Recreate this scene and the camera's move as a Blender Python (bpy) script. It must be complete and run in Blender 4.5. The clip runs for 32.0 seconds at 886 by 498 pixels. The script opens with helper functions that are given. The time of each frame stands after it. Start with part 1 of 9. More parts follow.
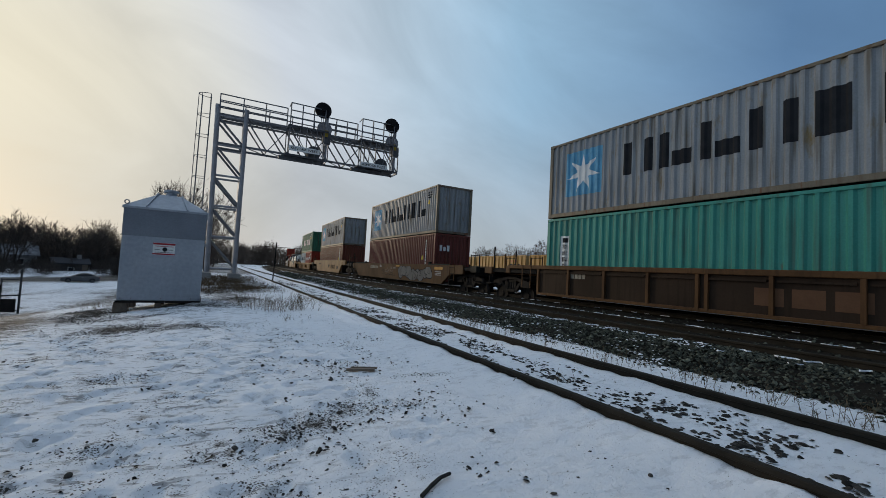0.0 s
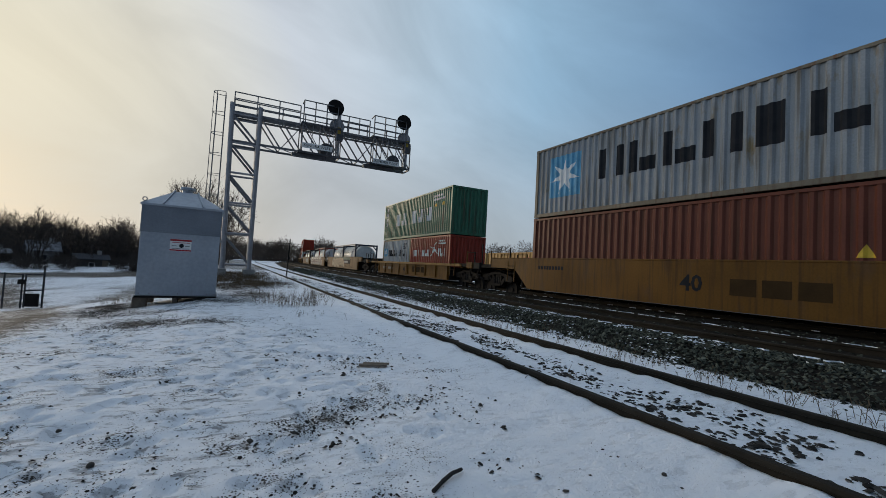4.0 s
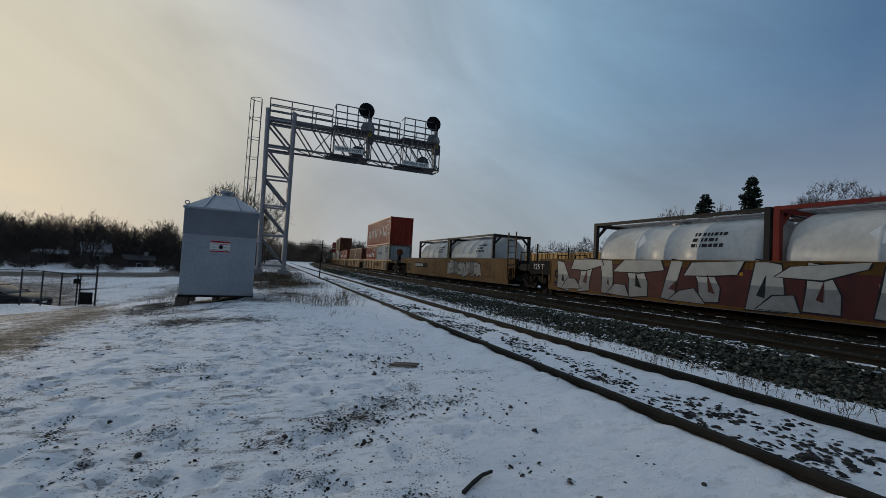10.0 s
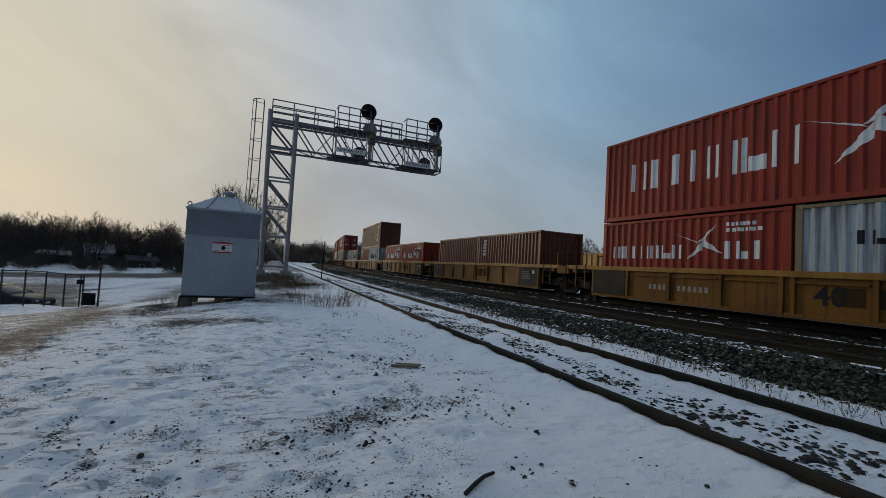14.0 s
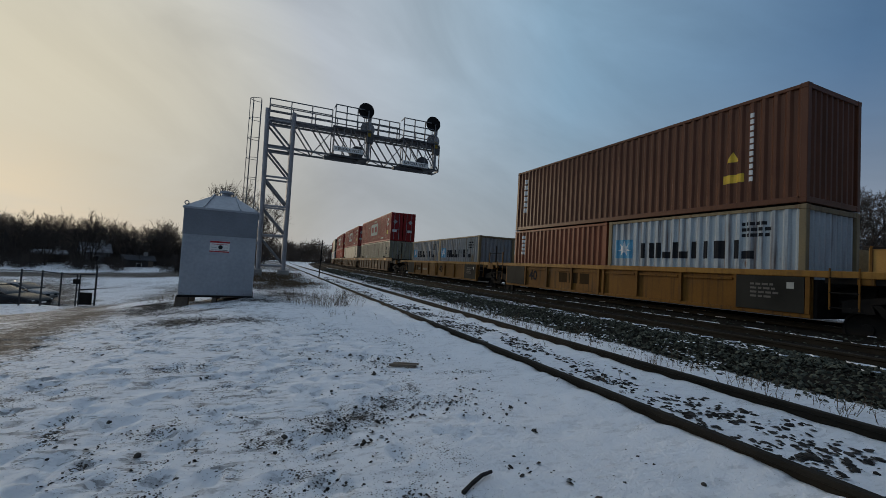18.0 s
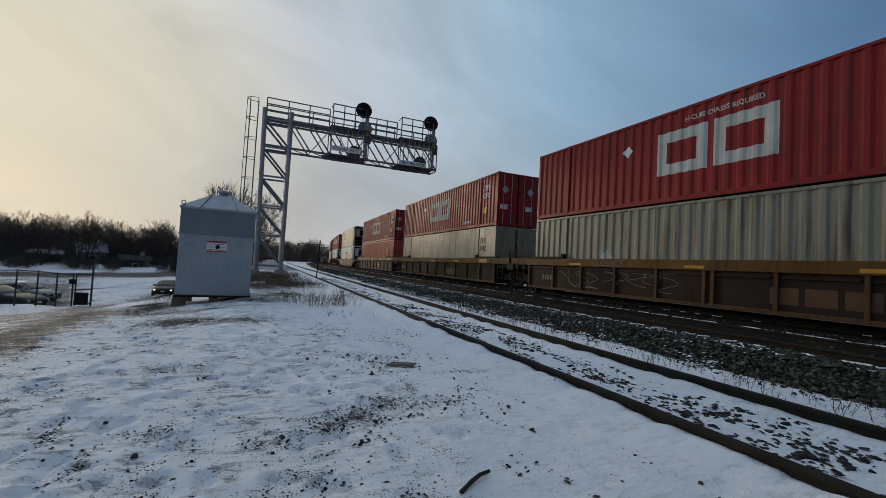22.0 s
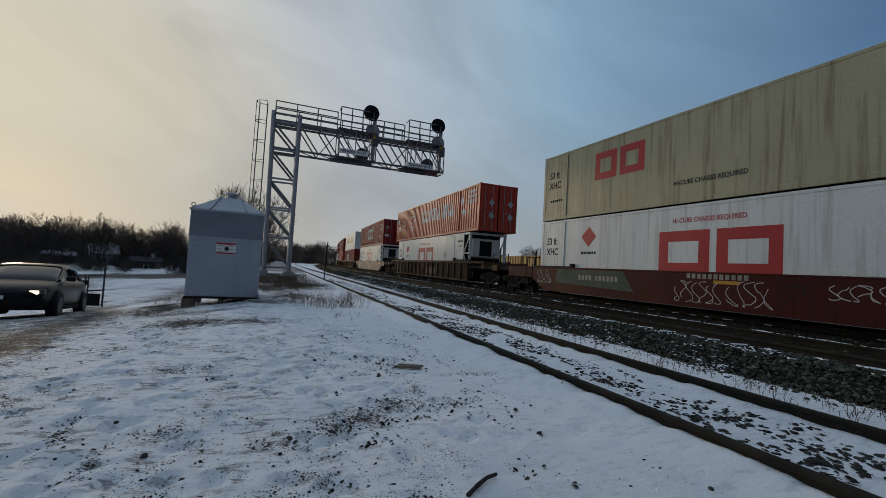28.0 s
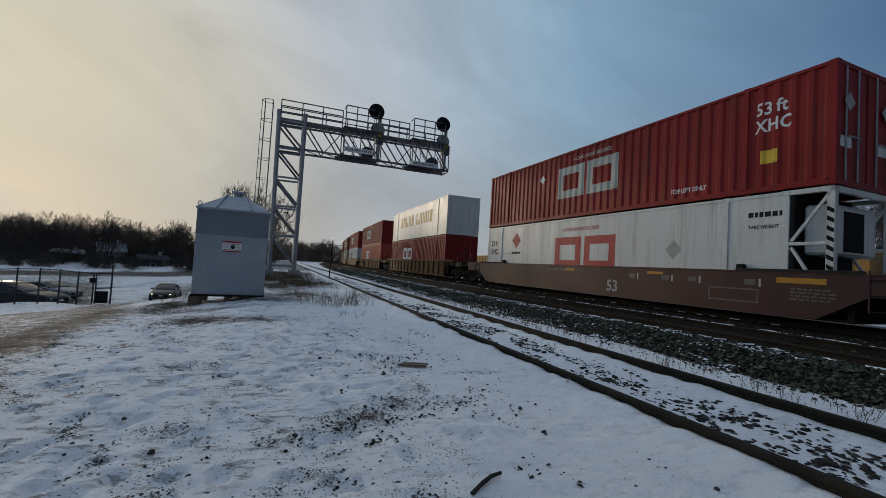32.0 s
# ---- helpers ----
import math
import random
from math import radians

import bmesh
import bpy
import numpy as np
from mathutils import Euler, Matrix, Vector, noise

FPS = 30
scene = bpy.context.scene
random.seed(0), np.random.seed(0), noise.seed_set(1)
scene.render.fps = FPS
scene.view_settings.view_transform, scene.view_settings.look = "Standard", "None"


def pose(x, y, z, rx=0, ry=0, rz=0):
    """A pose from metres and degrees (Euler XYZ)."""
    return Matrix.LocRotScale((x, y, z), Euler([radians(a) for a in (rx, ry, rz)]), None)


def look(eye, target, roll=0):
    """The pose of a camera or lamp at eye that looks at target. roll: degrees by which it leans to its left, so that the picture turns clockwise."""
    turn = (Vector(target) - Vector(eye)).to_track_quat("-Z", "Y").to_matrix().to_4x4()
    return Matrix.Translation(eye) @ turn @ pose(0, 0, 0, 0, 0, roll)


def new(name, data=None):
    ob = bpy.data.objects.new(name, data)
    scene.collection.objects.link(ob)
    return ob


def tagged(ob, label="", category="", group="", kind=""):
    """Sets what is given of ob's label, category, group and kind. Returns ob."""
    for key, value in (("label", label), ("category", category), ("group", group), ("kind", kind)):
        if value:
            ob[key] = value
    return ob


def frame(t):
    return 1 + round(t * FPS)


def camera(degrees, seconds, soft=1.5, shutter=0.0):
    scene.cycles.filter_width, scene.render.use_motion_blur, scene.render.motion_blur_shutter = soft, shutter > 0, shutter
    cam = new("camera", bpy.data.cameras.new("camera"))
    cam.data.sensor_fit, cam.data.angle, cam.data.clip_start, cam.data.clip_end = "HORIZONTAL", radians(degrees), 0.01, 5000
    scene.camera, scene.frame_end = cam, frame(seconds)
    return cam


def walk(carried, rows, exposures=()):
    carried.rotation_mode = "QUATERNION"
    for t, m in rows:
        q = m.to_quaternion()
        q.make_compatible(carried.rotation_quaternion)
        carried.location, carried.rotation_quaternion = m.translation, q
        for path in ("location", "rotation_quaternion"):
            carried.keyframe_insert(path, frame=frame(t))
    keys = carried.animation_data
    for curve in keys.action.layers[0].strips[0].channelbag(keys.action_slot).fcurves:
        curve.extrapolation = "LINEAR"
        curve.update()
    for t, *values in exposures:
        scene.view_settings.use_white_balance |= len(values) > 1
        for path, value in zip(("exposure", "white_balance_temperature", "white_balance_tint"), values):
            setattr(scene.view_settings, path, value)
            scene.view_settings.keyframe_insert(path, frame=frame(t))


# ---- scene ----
# World: x across the tracks, y along them, z = 0 at the siding's rail top.
EYE_Z = 1.0575


def aim(yaw, pitch, roll):
    """Camera pose at the tripod: heading right of +y, pitch up, lean of the picture, in degrees."""
    a, b, c = radians(yaw), radians(pitch), radians(roll)
    fwd = Vector((math.sin(a) * math.cos(b), math.cos(a) * math.cos(b), math.sin(b)))
    right = Vector((math.cos(a), -math.sin(a), 0))
    up = right.cross(fwd)
    r2 = right * math.cos(c) + up * math.sin(c)
    u2 = up * math.cos(c) - right * math.sin(c)
    m = Matrix((r2, u2, -fwd)).transposed().to_4x4()
    return Matrix.Translation((0, 0, EYE_Z)) @ m


EXPOSURE = ((0, 0.37), (3, 0.35), (6, 0.16), (8.5, -0.02), (20.5, -0.03), (22, 0.15), (25, 0.12), (27, -0.02), (32, -0.04))
cam = camera(93, 32.0, soft=0.65)
walk(cam, [
    (0.0, aim(28.22, 3.11, 3.10)), (0.5, aim(28.05, 2.81, 3.11)), (1.0, aim(27.77, 2.62, 3.09)), (1.5, aim(27.45, 2.55, 3.11)),
    (2.0, aim(27.23, 2.53, 3.16)), (2.5, aim(27.15, 2.51, 3.15)), (3.0, aim(27.11, 2.51, 3.13)), (3.5, aim(27.05, 2.52, 3.17)),
    (5.5, aim(24.46, 2.61, 3.28)), (6.0, aim(24.17, 2.58, 3.27)), (6.5, aim(23.91, 2.55, 3.29)), (7.0, aim(23.57, 2.53, 3.32)),
    (7.5, aim(23.19, 2.50, 3.34)), (8.0, aim(22.95, 2.48, 3.33)), (8.5, aim(22.84, 2.47, 3.30)), (9.0, aim(22.75, 2.46, 3.29)),
    (9.5, aim(22.66, 2.45, 3.30)), (10.0, aim(22.60, 2.43, 3.32)), (10.5, aim(22.57, 2.43, 3.33)), (11.0, aim(22.52, 2.44, 3.33)),
    (11.5, aim(22.43, 2.45, 3.35)), (12.0, aim(22.34, 2.46, 3.36)), (12.5, aim(22.26, 2.48, 3.37)), (13.0, aim(22.22, 2.52, 3.37)),
    (13.5, aim(22.26, 2.54, 3.35)), (14.0, aim(22.34, 2.54, 3.34)), (14.5, aim(22.43, 2.53, 3.36)), (16.5, aim(22.42, 2.51, 3.40)),
    (17.0, aim(22.45, 2.48, 3.39)), (17.5, aim(22.54, 2.45, 3.36)), (18.0, aim(22.64, 2.45, 3.31)), (18.5, aim(22.74, 2.45, 3.31)),
    (19.0, aim(22.83, 2.45, 3.33)), (19.5, aim(22.90, 2.43, 3.30)), (20.0, aim(22.96, 2.43, 3.28)), (20.5, aim(22.98, 2.45, 3.29)),
    (21.0, aim(22.98, 2.44, 3.27)), (21.5, aim(22.97, 2.42, 3.25)), (22.0, aim(22.95, 2.42, 3.26)), (22.5, aim(22.92, 2.43, 3.29)),
    (23.0, aim(22.87, 2.45, 3.32)), (23.5, aim(22.80, 2.46, 3.31)), (24.0, aim(22.71, 2.47, 3.28)), (24.5, aim(22.62, 2.49, 3.28)),
    (25.0, aim(22.54, 2.53, 3.29)), (25.5, aim(22.46, 2.56, 3.31)), (27.5, aim(22.27, 2.64, 3.32)), (28.0, aim(21.97, 2.65, 3.39)),
    (28.5, aim(21.74, 2.63, 3.42)), (29.0, aim(21.59, 2.54, 3.38)), (29.5, aim(21.51, 2.45, 3.37)), (30.0, aim(21.46, 2.41, 3.41)),
    (30.5, aim(21.42, 2.39, 3.43)), (31.0, aim(21.40, 2.39, 3.43)), (31.5, aim(21.38, 2.39, 3.45)), (32.0, aim(21.33, 2.41, 3.50)),
], EXPOSURE)


# ---- world and sun ----
SUN_AZ, SUN_EL = -26.0, 7.5      # degrees left of +y (negative), above the horizon
sun_dir = Vector((math.sin(radians(SUN_AZ)) * math.cos(radians(SUN_EL)), math.cos(radians(SUN_AZ)) * math.cos(radians(SUN_EL)), math.sin(radians(SUN_EL))))


def build_world():
    w = bpy.data.worlds.new("winter_sky")
    w.use_nodes = True
    scene.world = w
    nt = w.node_tree
    nt.nodes.clear()
    N, L = nt.nodes.new, nt.links.new
    out, bg = N("ShaderNodeOutputWorld"), N("ShaderNodeBackground")
    sky = N("ShaderNodeTexSky")
    sky.sky_type = "NISHITA"
    sky.sun_disc = False
    sky.sun_elevation = radians(SUN_EL)
    sky.sun_rotation = radians(SUN_AZ)
    sky.altitude = 100
    sky.air_density, sky.dust_density, sky.ozone_density = 1.0, 1.5, 1.6
    bg.inputs["Strength"].default_value = 0.1
    # thin streaked cloud, warm toward the sun, cool away from it
    tc, mp = N("ShaderNodeTexCoord"), N("ShaderNodeMapping")
    mp.vector_type = "TEXTURE"      # streaks that slope down toward the right
    mp.inputs["Rotation"].default_value = (0.30, 0.30, 0.0)
    mp.inputs["Scale"].default_value = (0.85, 1.5, 0.40)
    L(tc.outputs["Generated"], mp.inputs["Vector"])
    n1 = N("ShaderNodeTexNoise")
    n1.inputs["Scale"].default_value, n1.inputs["Detail"].default_value, n1.inputs["Roughness"].default_value = 1.7, 7, 0.55
    n1.inputs["Distortion"].default_value = 0.6
    L(mp.outputs["Vector"], n1.inputs["Vector"])
    cl = N("ShaderNodeMapRange")
    cl.inputs["From Min"].default_value, cl.inputs["From Max"].default_value = 0.32, 0.72
    cl.inputs["To Min"].default_value, cl.inputs["To Max"].default_value = 0.93, 0.99
    L(n1.outputs["Fac"], cl.inputs["Value"])
    dot = N("ShaderNodeVectorMath")
    dot.operation = "DOT_PRODUCT"
    dot.inputs[1].default_value = sun_dir
    L(tc.outputs["Generated"], dot.inputs[0])
    ramp = N("ShaderNodeValToRGB")
    e = ramp.color_ramp.elements
    e[0].position, e[0].color = 0.0, (1.05, 2.05, 3.6, 1)
    e[1].position, e[1].color = 1.0, (7.4, 6.8, 5.1, 1)
    for pos, col in ((0.45, (2.5, 3.95, 5.35, 1)), (0.66, (3.6, 4.55, 5.42, 1)), (0.82, (4.9, 5.35, 5.9, 1)), (0.93, (6.4, 6.2, 5.4, 1))):
        q = ramp.color_ramp.elements.new(pos)
        q.color = col
    L(dot.outputs["Value"], ramp.inputs["Fac"])
    # the veil thickens and pales toward the horizon
    sep = N("ShaderNodeSeparateXYZ")
    L(tc.outputs["Generated"], sep.inputs["Vector"])
    low = N("ShaderNodeMapRange")
    low.interpolation_type = "SMOOTHSTEP"
    low.inputs["From Min"].default_value, low.inputs["From Max"].default_value = 0.0, 0.42
    low.inputs["To Min"].default_value, low.inputs["To Max"].default_value = 0.64, 0.0
    L(sep.outputs["Z"], low.inputs["Value"])
    veil = N("ShaderNodeMix")
    veil.data_type = "RGBA"
    veil.inputs["B"].default_value = (4.2, 4.25, 4.3, 1)
    L(low.outputs["Result"], veil.inputs["Factor"])
    L(ramp.outputs["Color"], veil.inputs["A"])
    # streaks lighten and dim the veil
    st = N("ShaderNodeMapRange")
    st.inputs["From Min"].default_value, st.inputs["From Max"].default_value = 0.3, 0.75
    st.inputs["To Min"].default_value, st.inputs["To Max"].default_value = 0.77, 1.09
    L(n1.outputs["Fac"], st.inputs["Value"])
    mulv = N("ShaderNodeMix")
    mulv.data_type, mulv.blend_type = "RGBA", "MULTIPLY"
    mulv.inputs["Factor"].default_value = 1.0
    L(veil.outputs["Result"], mulv.inputs["A"])
    L(st.outputs["Result"], mulv.inputs["B"])
    # the half of the sky away from the sun is dimmer
    away = N("ShaderNodeMapRange")
    away.interpolation_type = "SMOOTHSTEP"
    away.inputs["From Min"].default_value, away.inputs["From Max"].default_value = -0.75, 0.05
    away.inputs["To Min"].default_value, away.inputs["To Max"].default_value = 0.38, 1.0
    L(dot.outputs["Value"], away.inputs["Value"])
    # overhead, out of view, a brighter pale veil is added to light the ground
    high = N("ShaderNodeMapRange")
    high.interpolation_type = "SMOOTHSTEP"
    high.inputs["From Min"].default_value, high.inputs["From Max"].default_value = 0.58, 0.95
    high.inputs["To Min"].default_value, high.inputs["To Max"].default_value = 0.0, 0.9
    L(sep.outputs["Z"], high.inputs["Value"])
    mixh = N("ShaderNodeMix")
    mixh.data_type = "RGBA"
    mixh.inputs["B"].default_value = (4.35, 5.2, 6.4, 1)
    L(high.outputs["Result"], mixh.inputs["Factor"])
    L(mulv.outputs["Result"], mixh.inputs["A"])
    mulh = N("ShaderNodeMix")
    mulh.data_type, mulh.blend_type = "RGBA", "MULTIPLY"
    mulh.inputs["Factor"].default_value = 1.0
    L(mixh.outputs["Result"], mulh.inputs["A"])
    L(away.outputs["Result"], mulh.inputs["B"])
    mix = N("ShaderNodeMix")
    mix.data_type = "RGBA"
    L(cl.outputs["Result"], mix.inputs["Factor"])
    L(sky.outputs["Color"], mix.inputs["A"])
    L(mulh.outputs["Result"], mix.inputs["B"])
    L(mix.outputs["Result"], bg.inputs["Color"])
    L(bg.outputs["Background"], out.inputs["Surface"])


build_world()
sun = new("sun", bpy.data.lights.new("sun", "SUN"))
sun.data.energy, sun.data.angle, sun.data.color = 0.7, radians(6.0), (1.0, 0.82, 0.6)
sun.matrix_world = look((0, 0, 30), Vector((0, 0, 30)) - sun_dir)

# ---- materials ----
MATS = {}


def surface(name, col, col2=None, scale=3.0, rough=0.6, metal=0.0, bump=0.0, bump_scale=40.0, fine=None, stain=None, stain_amount=0.45,
            stain_scale=(1, 1, 1), stain_size=1.2, stain_edge=0.08, vary=0.0, spec=0.3, runs=0.0, island=0.0):
    """Procedural surface: two tones on a broad noise, a fine grain, and shaped stains (rust, dirt, snow)."""
    if name in MATS:
        return MATS[name]
    m = bpy.data.materials.new(name)
    m.use_nodes = True
    nt = m.node_tree
    N, L = nt.nodes.new, nt.links.new
    b = nt.nodes["Principled BSDF"]
    tc = N("ShaderNodeTexCoord")
    n = N("ShaderNodeTexNoise")
    n.inputs["Scale"].default_value, n.inputs["Detail"].default_value = scale, 6
    L(tc.outputs["Object"], n.inputs["Vector"])
    mix = N("ShaderNodeMix")
    mix.data_type = "RGBA"
    mix.inputs["A"].default_value = (*col, 1)
    mix.inputs["B"].default_value = (*(col2 or [c * 0.72 for c in col]), 1)
    mr = N("ShaderNodeMapRange")
    mr.inputs["From Min"].default_value, mr.inputs["From Max"].default_value = 0.33, 0.68
    L(n.outputs["Fac"], mr.inputs["Value"])
    L(mr.outputs["Result"], mix.inputs["Factor"])
    last = mix.outputs["Result"]
    g = N("ShaderNodeTexNoise")
    g.inputs["Scale"].default_value, g.inputs["Detail"].default_value = bump_scale, 5
    L(tc.outputs["Object"], g.inputs["Vector"])
    mg = N("ShaderNodeMapRange")
    mg.inputs["To Min"].default_value, mg.inputs["To Max"].default_value = 0.78, 1.18
    L(g.outputs["Fac"], mg.inputs["Value"])
    mul = N("ShaderNodeMix")
    mul.data_type, mul.blend_type = "RGBA", "MULTIPLY"
    mul.inputs["Factor"].default_value = 1.0
    L(last, mul.inputs["A"])
    L(mg.outputs["Result"], mul.inputs["B"])
    last = mul.outputs["Result"]
    rough_out = None
    if stain:
        mp = N("ShaderNodeMapping")
        mp.inputs["Scale"].default_value = stain_scale
        L(tc.outputs["Object"], mp.inputs["Vector"])
        sn = N("ShaderNodeTexNoise")
        sn.inputs["Scale"].default_value, sn.inputs["Detail"].default_value, sn.inputs["Roughness"].default_value = stain_size, 8, 0.62
        L(mp.outputs["Vector"], sn.inputs["Vector"])
        sr = N("ShaderNodeMapRange")
        sr.inputs["From Min"].default_value, sr.inputs["From Max"].default_value = 1 - stain_amount, 1 - stain_amount + stain_edge
        L(sn.outputs["Fac"], sr.inputs["Value"])
        sm = N("ShaderNodeMix")
        sm.data_type = "RGBA"
        sm.inputs["B"].default_value = (*stain, 1)
        L(sr.outputs["Result"], sm.inputs["Factor"])
        L(last, sm.inputs["A"])
        last = sm.outputs["Result"]
    if runs:
        # dirt and rust that have run down in thin streaks
        mp2 = N("ShaderNodeMapping")
        mp2.inputs["Scale"].default_value = (9, 9, 0.45)
        L(tc.outputs["Object"], mp2.inputs["Vector"])
        rn = N("ShaderNodeTexNoise")
        rn.inputs["Scale"].default_value, rn.inputs["Detail"].default_value = 1.0, 5
        L(mp2.outputs["Vector"], rn.inputs["Vector"])
        rm = N("ShaderNodeMapRange")
        rm.inputs["From Min"].default_value, rm.inputs["From Max"].default_value = 0.5, 0.72
        rm.inputs["To Max"].default_value = runs
        L(rn.outputs["Fac"], rm.inputs["Value"])
        rx = N("ShaderNodeMix")
        rx.data_type = "RGBA"
        rx.inputs["B"].default_value = (*[c * 0.5 for c in (stain or RUST)], 1)
        L(rm.outputs["Result"], rx.inputs["Factor"])
        L(last, rx.inputs["A"])
        last = rx.outputs["Result"]
    if island:
        ge = N("ShaderNodeNewGeometry")
        ir = N("ShaderNodeMapRange")
        ir.inputs["To Min"].default_value, ir.inputs["To Max"].default_value = 1 - island, 1 + island
        L(ge.outputs["Random Per Island"], ir.inputs["Value"])
        im = N("ShaderNodeMix")
        im.data_type, im.blend_type = "RGBA", "MULTIPLY"
        im.inputs["Factor"].default_value = 1.0
        L(last, im.inputs["A"])
        L(ir.outputs["Result"], im.inputs["B"])
        last = im.outputs["Result"]
    if vary:
        oi = N("ShaderNodeObjectInfo")
        vr = N("ShaderNodeMapRange")
        vr.inputs["To Min"].default_value, vr.inputs["To Max"].default_value = 1 - vary, 1 + vary
        L(oi.outputs["Random"], vr.inputs["Value"])
        vm = N("ShaderNodeMix")
        vm.data_type, vm.blend_type = "RGBA", "MULTIPLY"
        vm.inputs["Factor"].default_value = 1.0
        L(last, vm.inputs["A"])
        L(vr.outputs["Result"], vm.inputs["B"])
        last = vm.outputs["Result"]
    L(last, b.inputs["Base Color"])
    rr = N("ShaderNodeMapRange")
    rr.inputs["To Min"].default_value, rr.inputs["To Max"].default_value = max(0.05, rough - 0.12), min(1, rough + 0.12)
    L(n.outputs["Fac"], rr.inputs["Value"])
    L(rr.outputs["Result"], b.inputs["Roughness"])
    b.inputs["Metallic"].default_value = metal
    b.inputs["Specular IOR Level"].default_value = spec
    if bump:
        bp = N("ShaderNodeBump")
        bp.inputs["Strength"].default_value, bp.inputs["Distance"].default_value = bump, 0.02
        L(g.outputs["Fac"], bp.inputs["Height"])
        L(bp.outputs["Normal"], b.inputs["Normal"])
    MATS[name] = m
    return m


RUST = (0.16, 0.065, 0.03)


def paint(name, col, rust=0.36, gloss=0.36, fade=None, runs=0.5, spec=0.2):
    """Weathered container paint with rust and grime running down it."""
    return surface("paint_" + name, col, fade or [c * 0.82 for c in col], scale=0.9, rough=gloss, bump=0.06, bump_scale=26, stain=RUST,
                   stain_amount=rust, stain_scale=(1, 3.2, 0.7), stain_size=1.6, stain_edge=0.12, runs=runs, spec=spec)


M_SNOW = surface("snow", (0.80, 0.83, 0.88), (0.74, 0.77, 0.83), scale=0.8, rough=0.75, bump=0.35, bump_scale=22, spec=0.2)
M_RAIL = surface("rail_rust", (0.027, 0.0225, 0.0165), (0.017, 0.0145, 0.011), scale=4, rough=0.8, spec=0.15, bump=0.3, bump_scale=60)
M_RAILHEAD = surface("rail_polish", (0.62, 0.62, 0.63), rough=0.22, metal=1.0, scale=9)
M_STONE = surface("ballast_stone", (0.078, 0.083, 0.064), (0.03, 0.033, 0.026), scale=6, rough=0.9, spec=0.12, bump=0.4, bump_scale=50, island=0.85)
M_GRIT = surface("dark_grit", (0.05, 0.045, 0.04), (0.03, 0.028, 0.026), scale=6, rough=0.9, spec=0.12, island=0.6)
M_BALLAST = surface("ballast_bed", (0.024, 0.0205, 0.0165), (0.013, 0.0115, 0.0095), scale=2.2, rough=0.95, spec=0.05, bump=1.0, bump_scale=22)
M_TIE = surface("tie_timber", (0.02, 0.016, 0.012), (0.012, 0.01, 0.0085), scale=3, rough=0.9, spec=0.08, bump=0.5, bump_scale=30, vary=0.25)
M_GALV = surface("galvanised_steel", (0.33, 0.33, 0.345), (0.25, 0.25, 0.265), scale=2.5, rough=0.5, metal=0.25, bump=0.05, bump_scale=30)
M_SHED = surface("shed_steel", (0.39, 0.42, 0.46), (0.32, 0.35, 0.39), scale=1.1, rough=0.5, metal=0.25, bump=0.06, bump_scale=12, stain=(0.3, 0.3, 0.31), stain_amount=0.38, stain_scale=(4, 4, 0.6), stain_edge=0.3)
M_BLACK = surface("black_paint", (0.016, 0.016, 0.017), (0.011, 0.011, 0.012), rough=0.7, spec=0.08, scale=5)
M_RUBBER = surface("rubber", (0.02, 0.02, 0.021), rough=0.85, scale=12)
M_STEEL_DARK = surface("truck_steel", (0.022, 0.019, 0.017), (0.013, 0.0115, 0.0105), scale=3, rough=0.8, spec=0.15, bump=0.2, bump_scale=30)
M_TRUCK = surface("truck_casting", (0.024, 0.02, 0.0175), (0.015, 0.013, 0.0115), scale=3, rough=0.8, spec=0.2, bump=0.2, bump_scale=30)
M_ENDPANEL = surface("grimy_end_panel", (0.034, 0.032, 0.026), (0.02, 0.019, 0.016), scale=1.5, rough=0.7, spec=0.15)
M_WHITE = surface("white_lettering", (0.78, 0.78, 0.76), (0.68, 0.68, 0.66), scale=3, rough=0.55)
M_OLDWHITE = surface("old_white_lettering", (0.55, 0.54, 0.48), (0.44, 0.43, 0.38), scale=1.5, rough=0.6, stain=(0.3, 0.2, 0.15), stain_amount=0.36, stain_edge=0.2)
M_DARKMARK = surface("dark_marking", (0.022, 0.023, 0.026), (0.032, 0.033, 0.036), scale=3, rough=0.75, spec=0.05)
M_REDMARK = surface("red_marking", (0.42, 0.03, 0.035), (0.36, 0.03, 0.03), scale=2, rough=0.5)
M_YELLOW = surface("yellow_sticker", (0.75, 0.5, 0.05), rough=0.5, scale=4)
M_CONCRETE = surface("concrete", (0.33, 0.32, 0.30), (0.26, 0.25, 0.24), scale=3, rough=0.9, bump=0.4, bump_scale=30)
M_BARK = surface("bark", (0.085, 0.068, 0.055), (0.055, 0.045, 0.038), scale=6, rough=0.95, bump=0.6, bump_scale=30)
M_TWIG = surface("twigs", (0.125, 0.095, 0.077), (0.072, 0.057, 0.048), scale=0.4, rough=0.95)
M_DARKTWIG = surface("dark_twigs", (0.075, 0.06, 0.05), (0.045, 0.037, 0.032), scale=0.4, rough=0.95)
M_PALETWIG = surface("pale_twigs", (0.15, 0.122, 0.103), (0.095, 0.077, 0.066), scale=0.4, rough=0.95)
M_NEEDLE = surface("spruce_needles", (0.034, 0.05, 0.032), (0.02, 0.031, 0.022), scale=1.5, rough=0.9)
M_WEED = surface("dry_weed", (0.13, 0.09, 0.05), (0.08, 0.055, 0.032), scale=5, rough=0.95)
M_WOOD = surface("rough_timber", (0.20, 0.16, 0.12), (0.13, 0.10, 0.08), scale=4, rough=0.9, bump=0.4, bump_scale=30)

# ---- mesh helpers ----


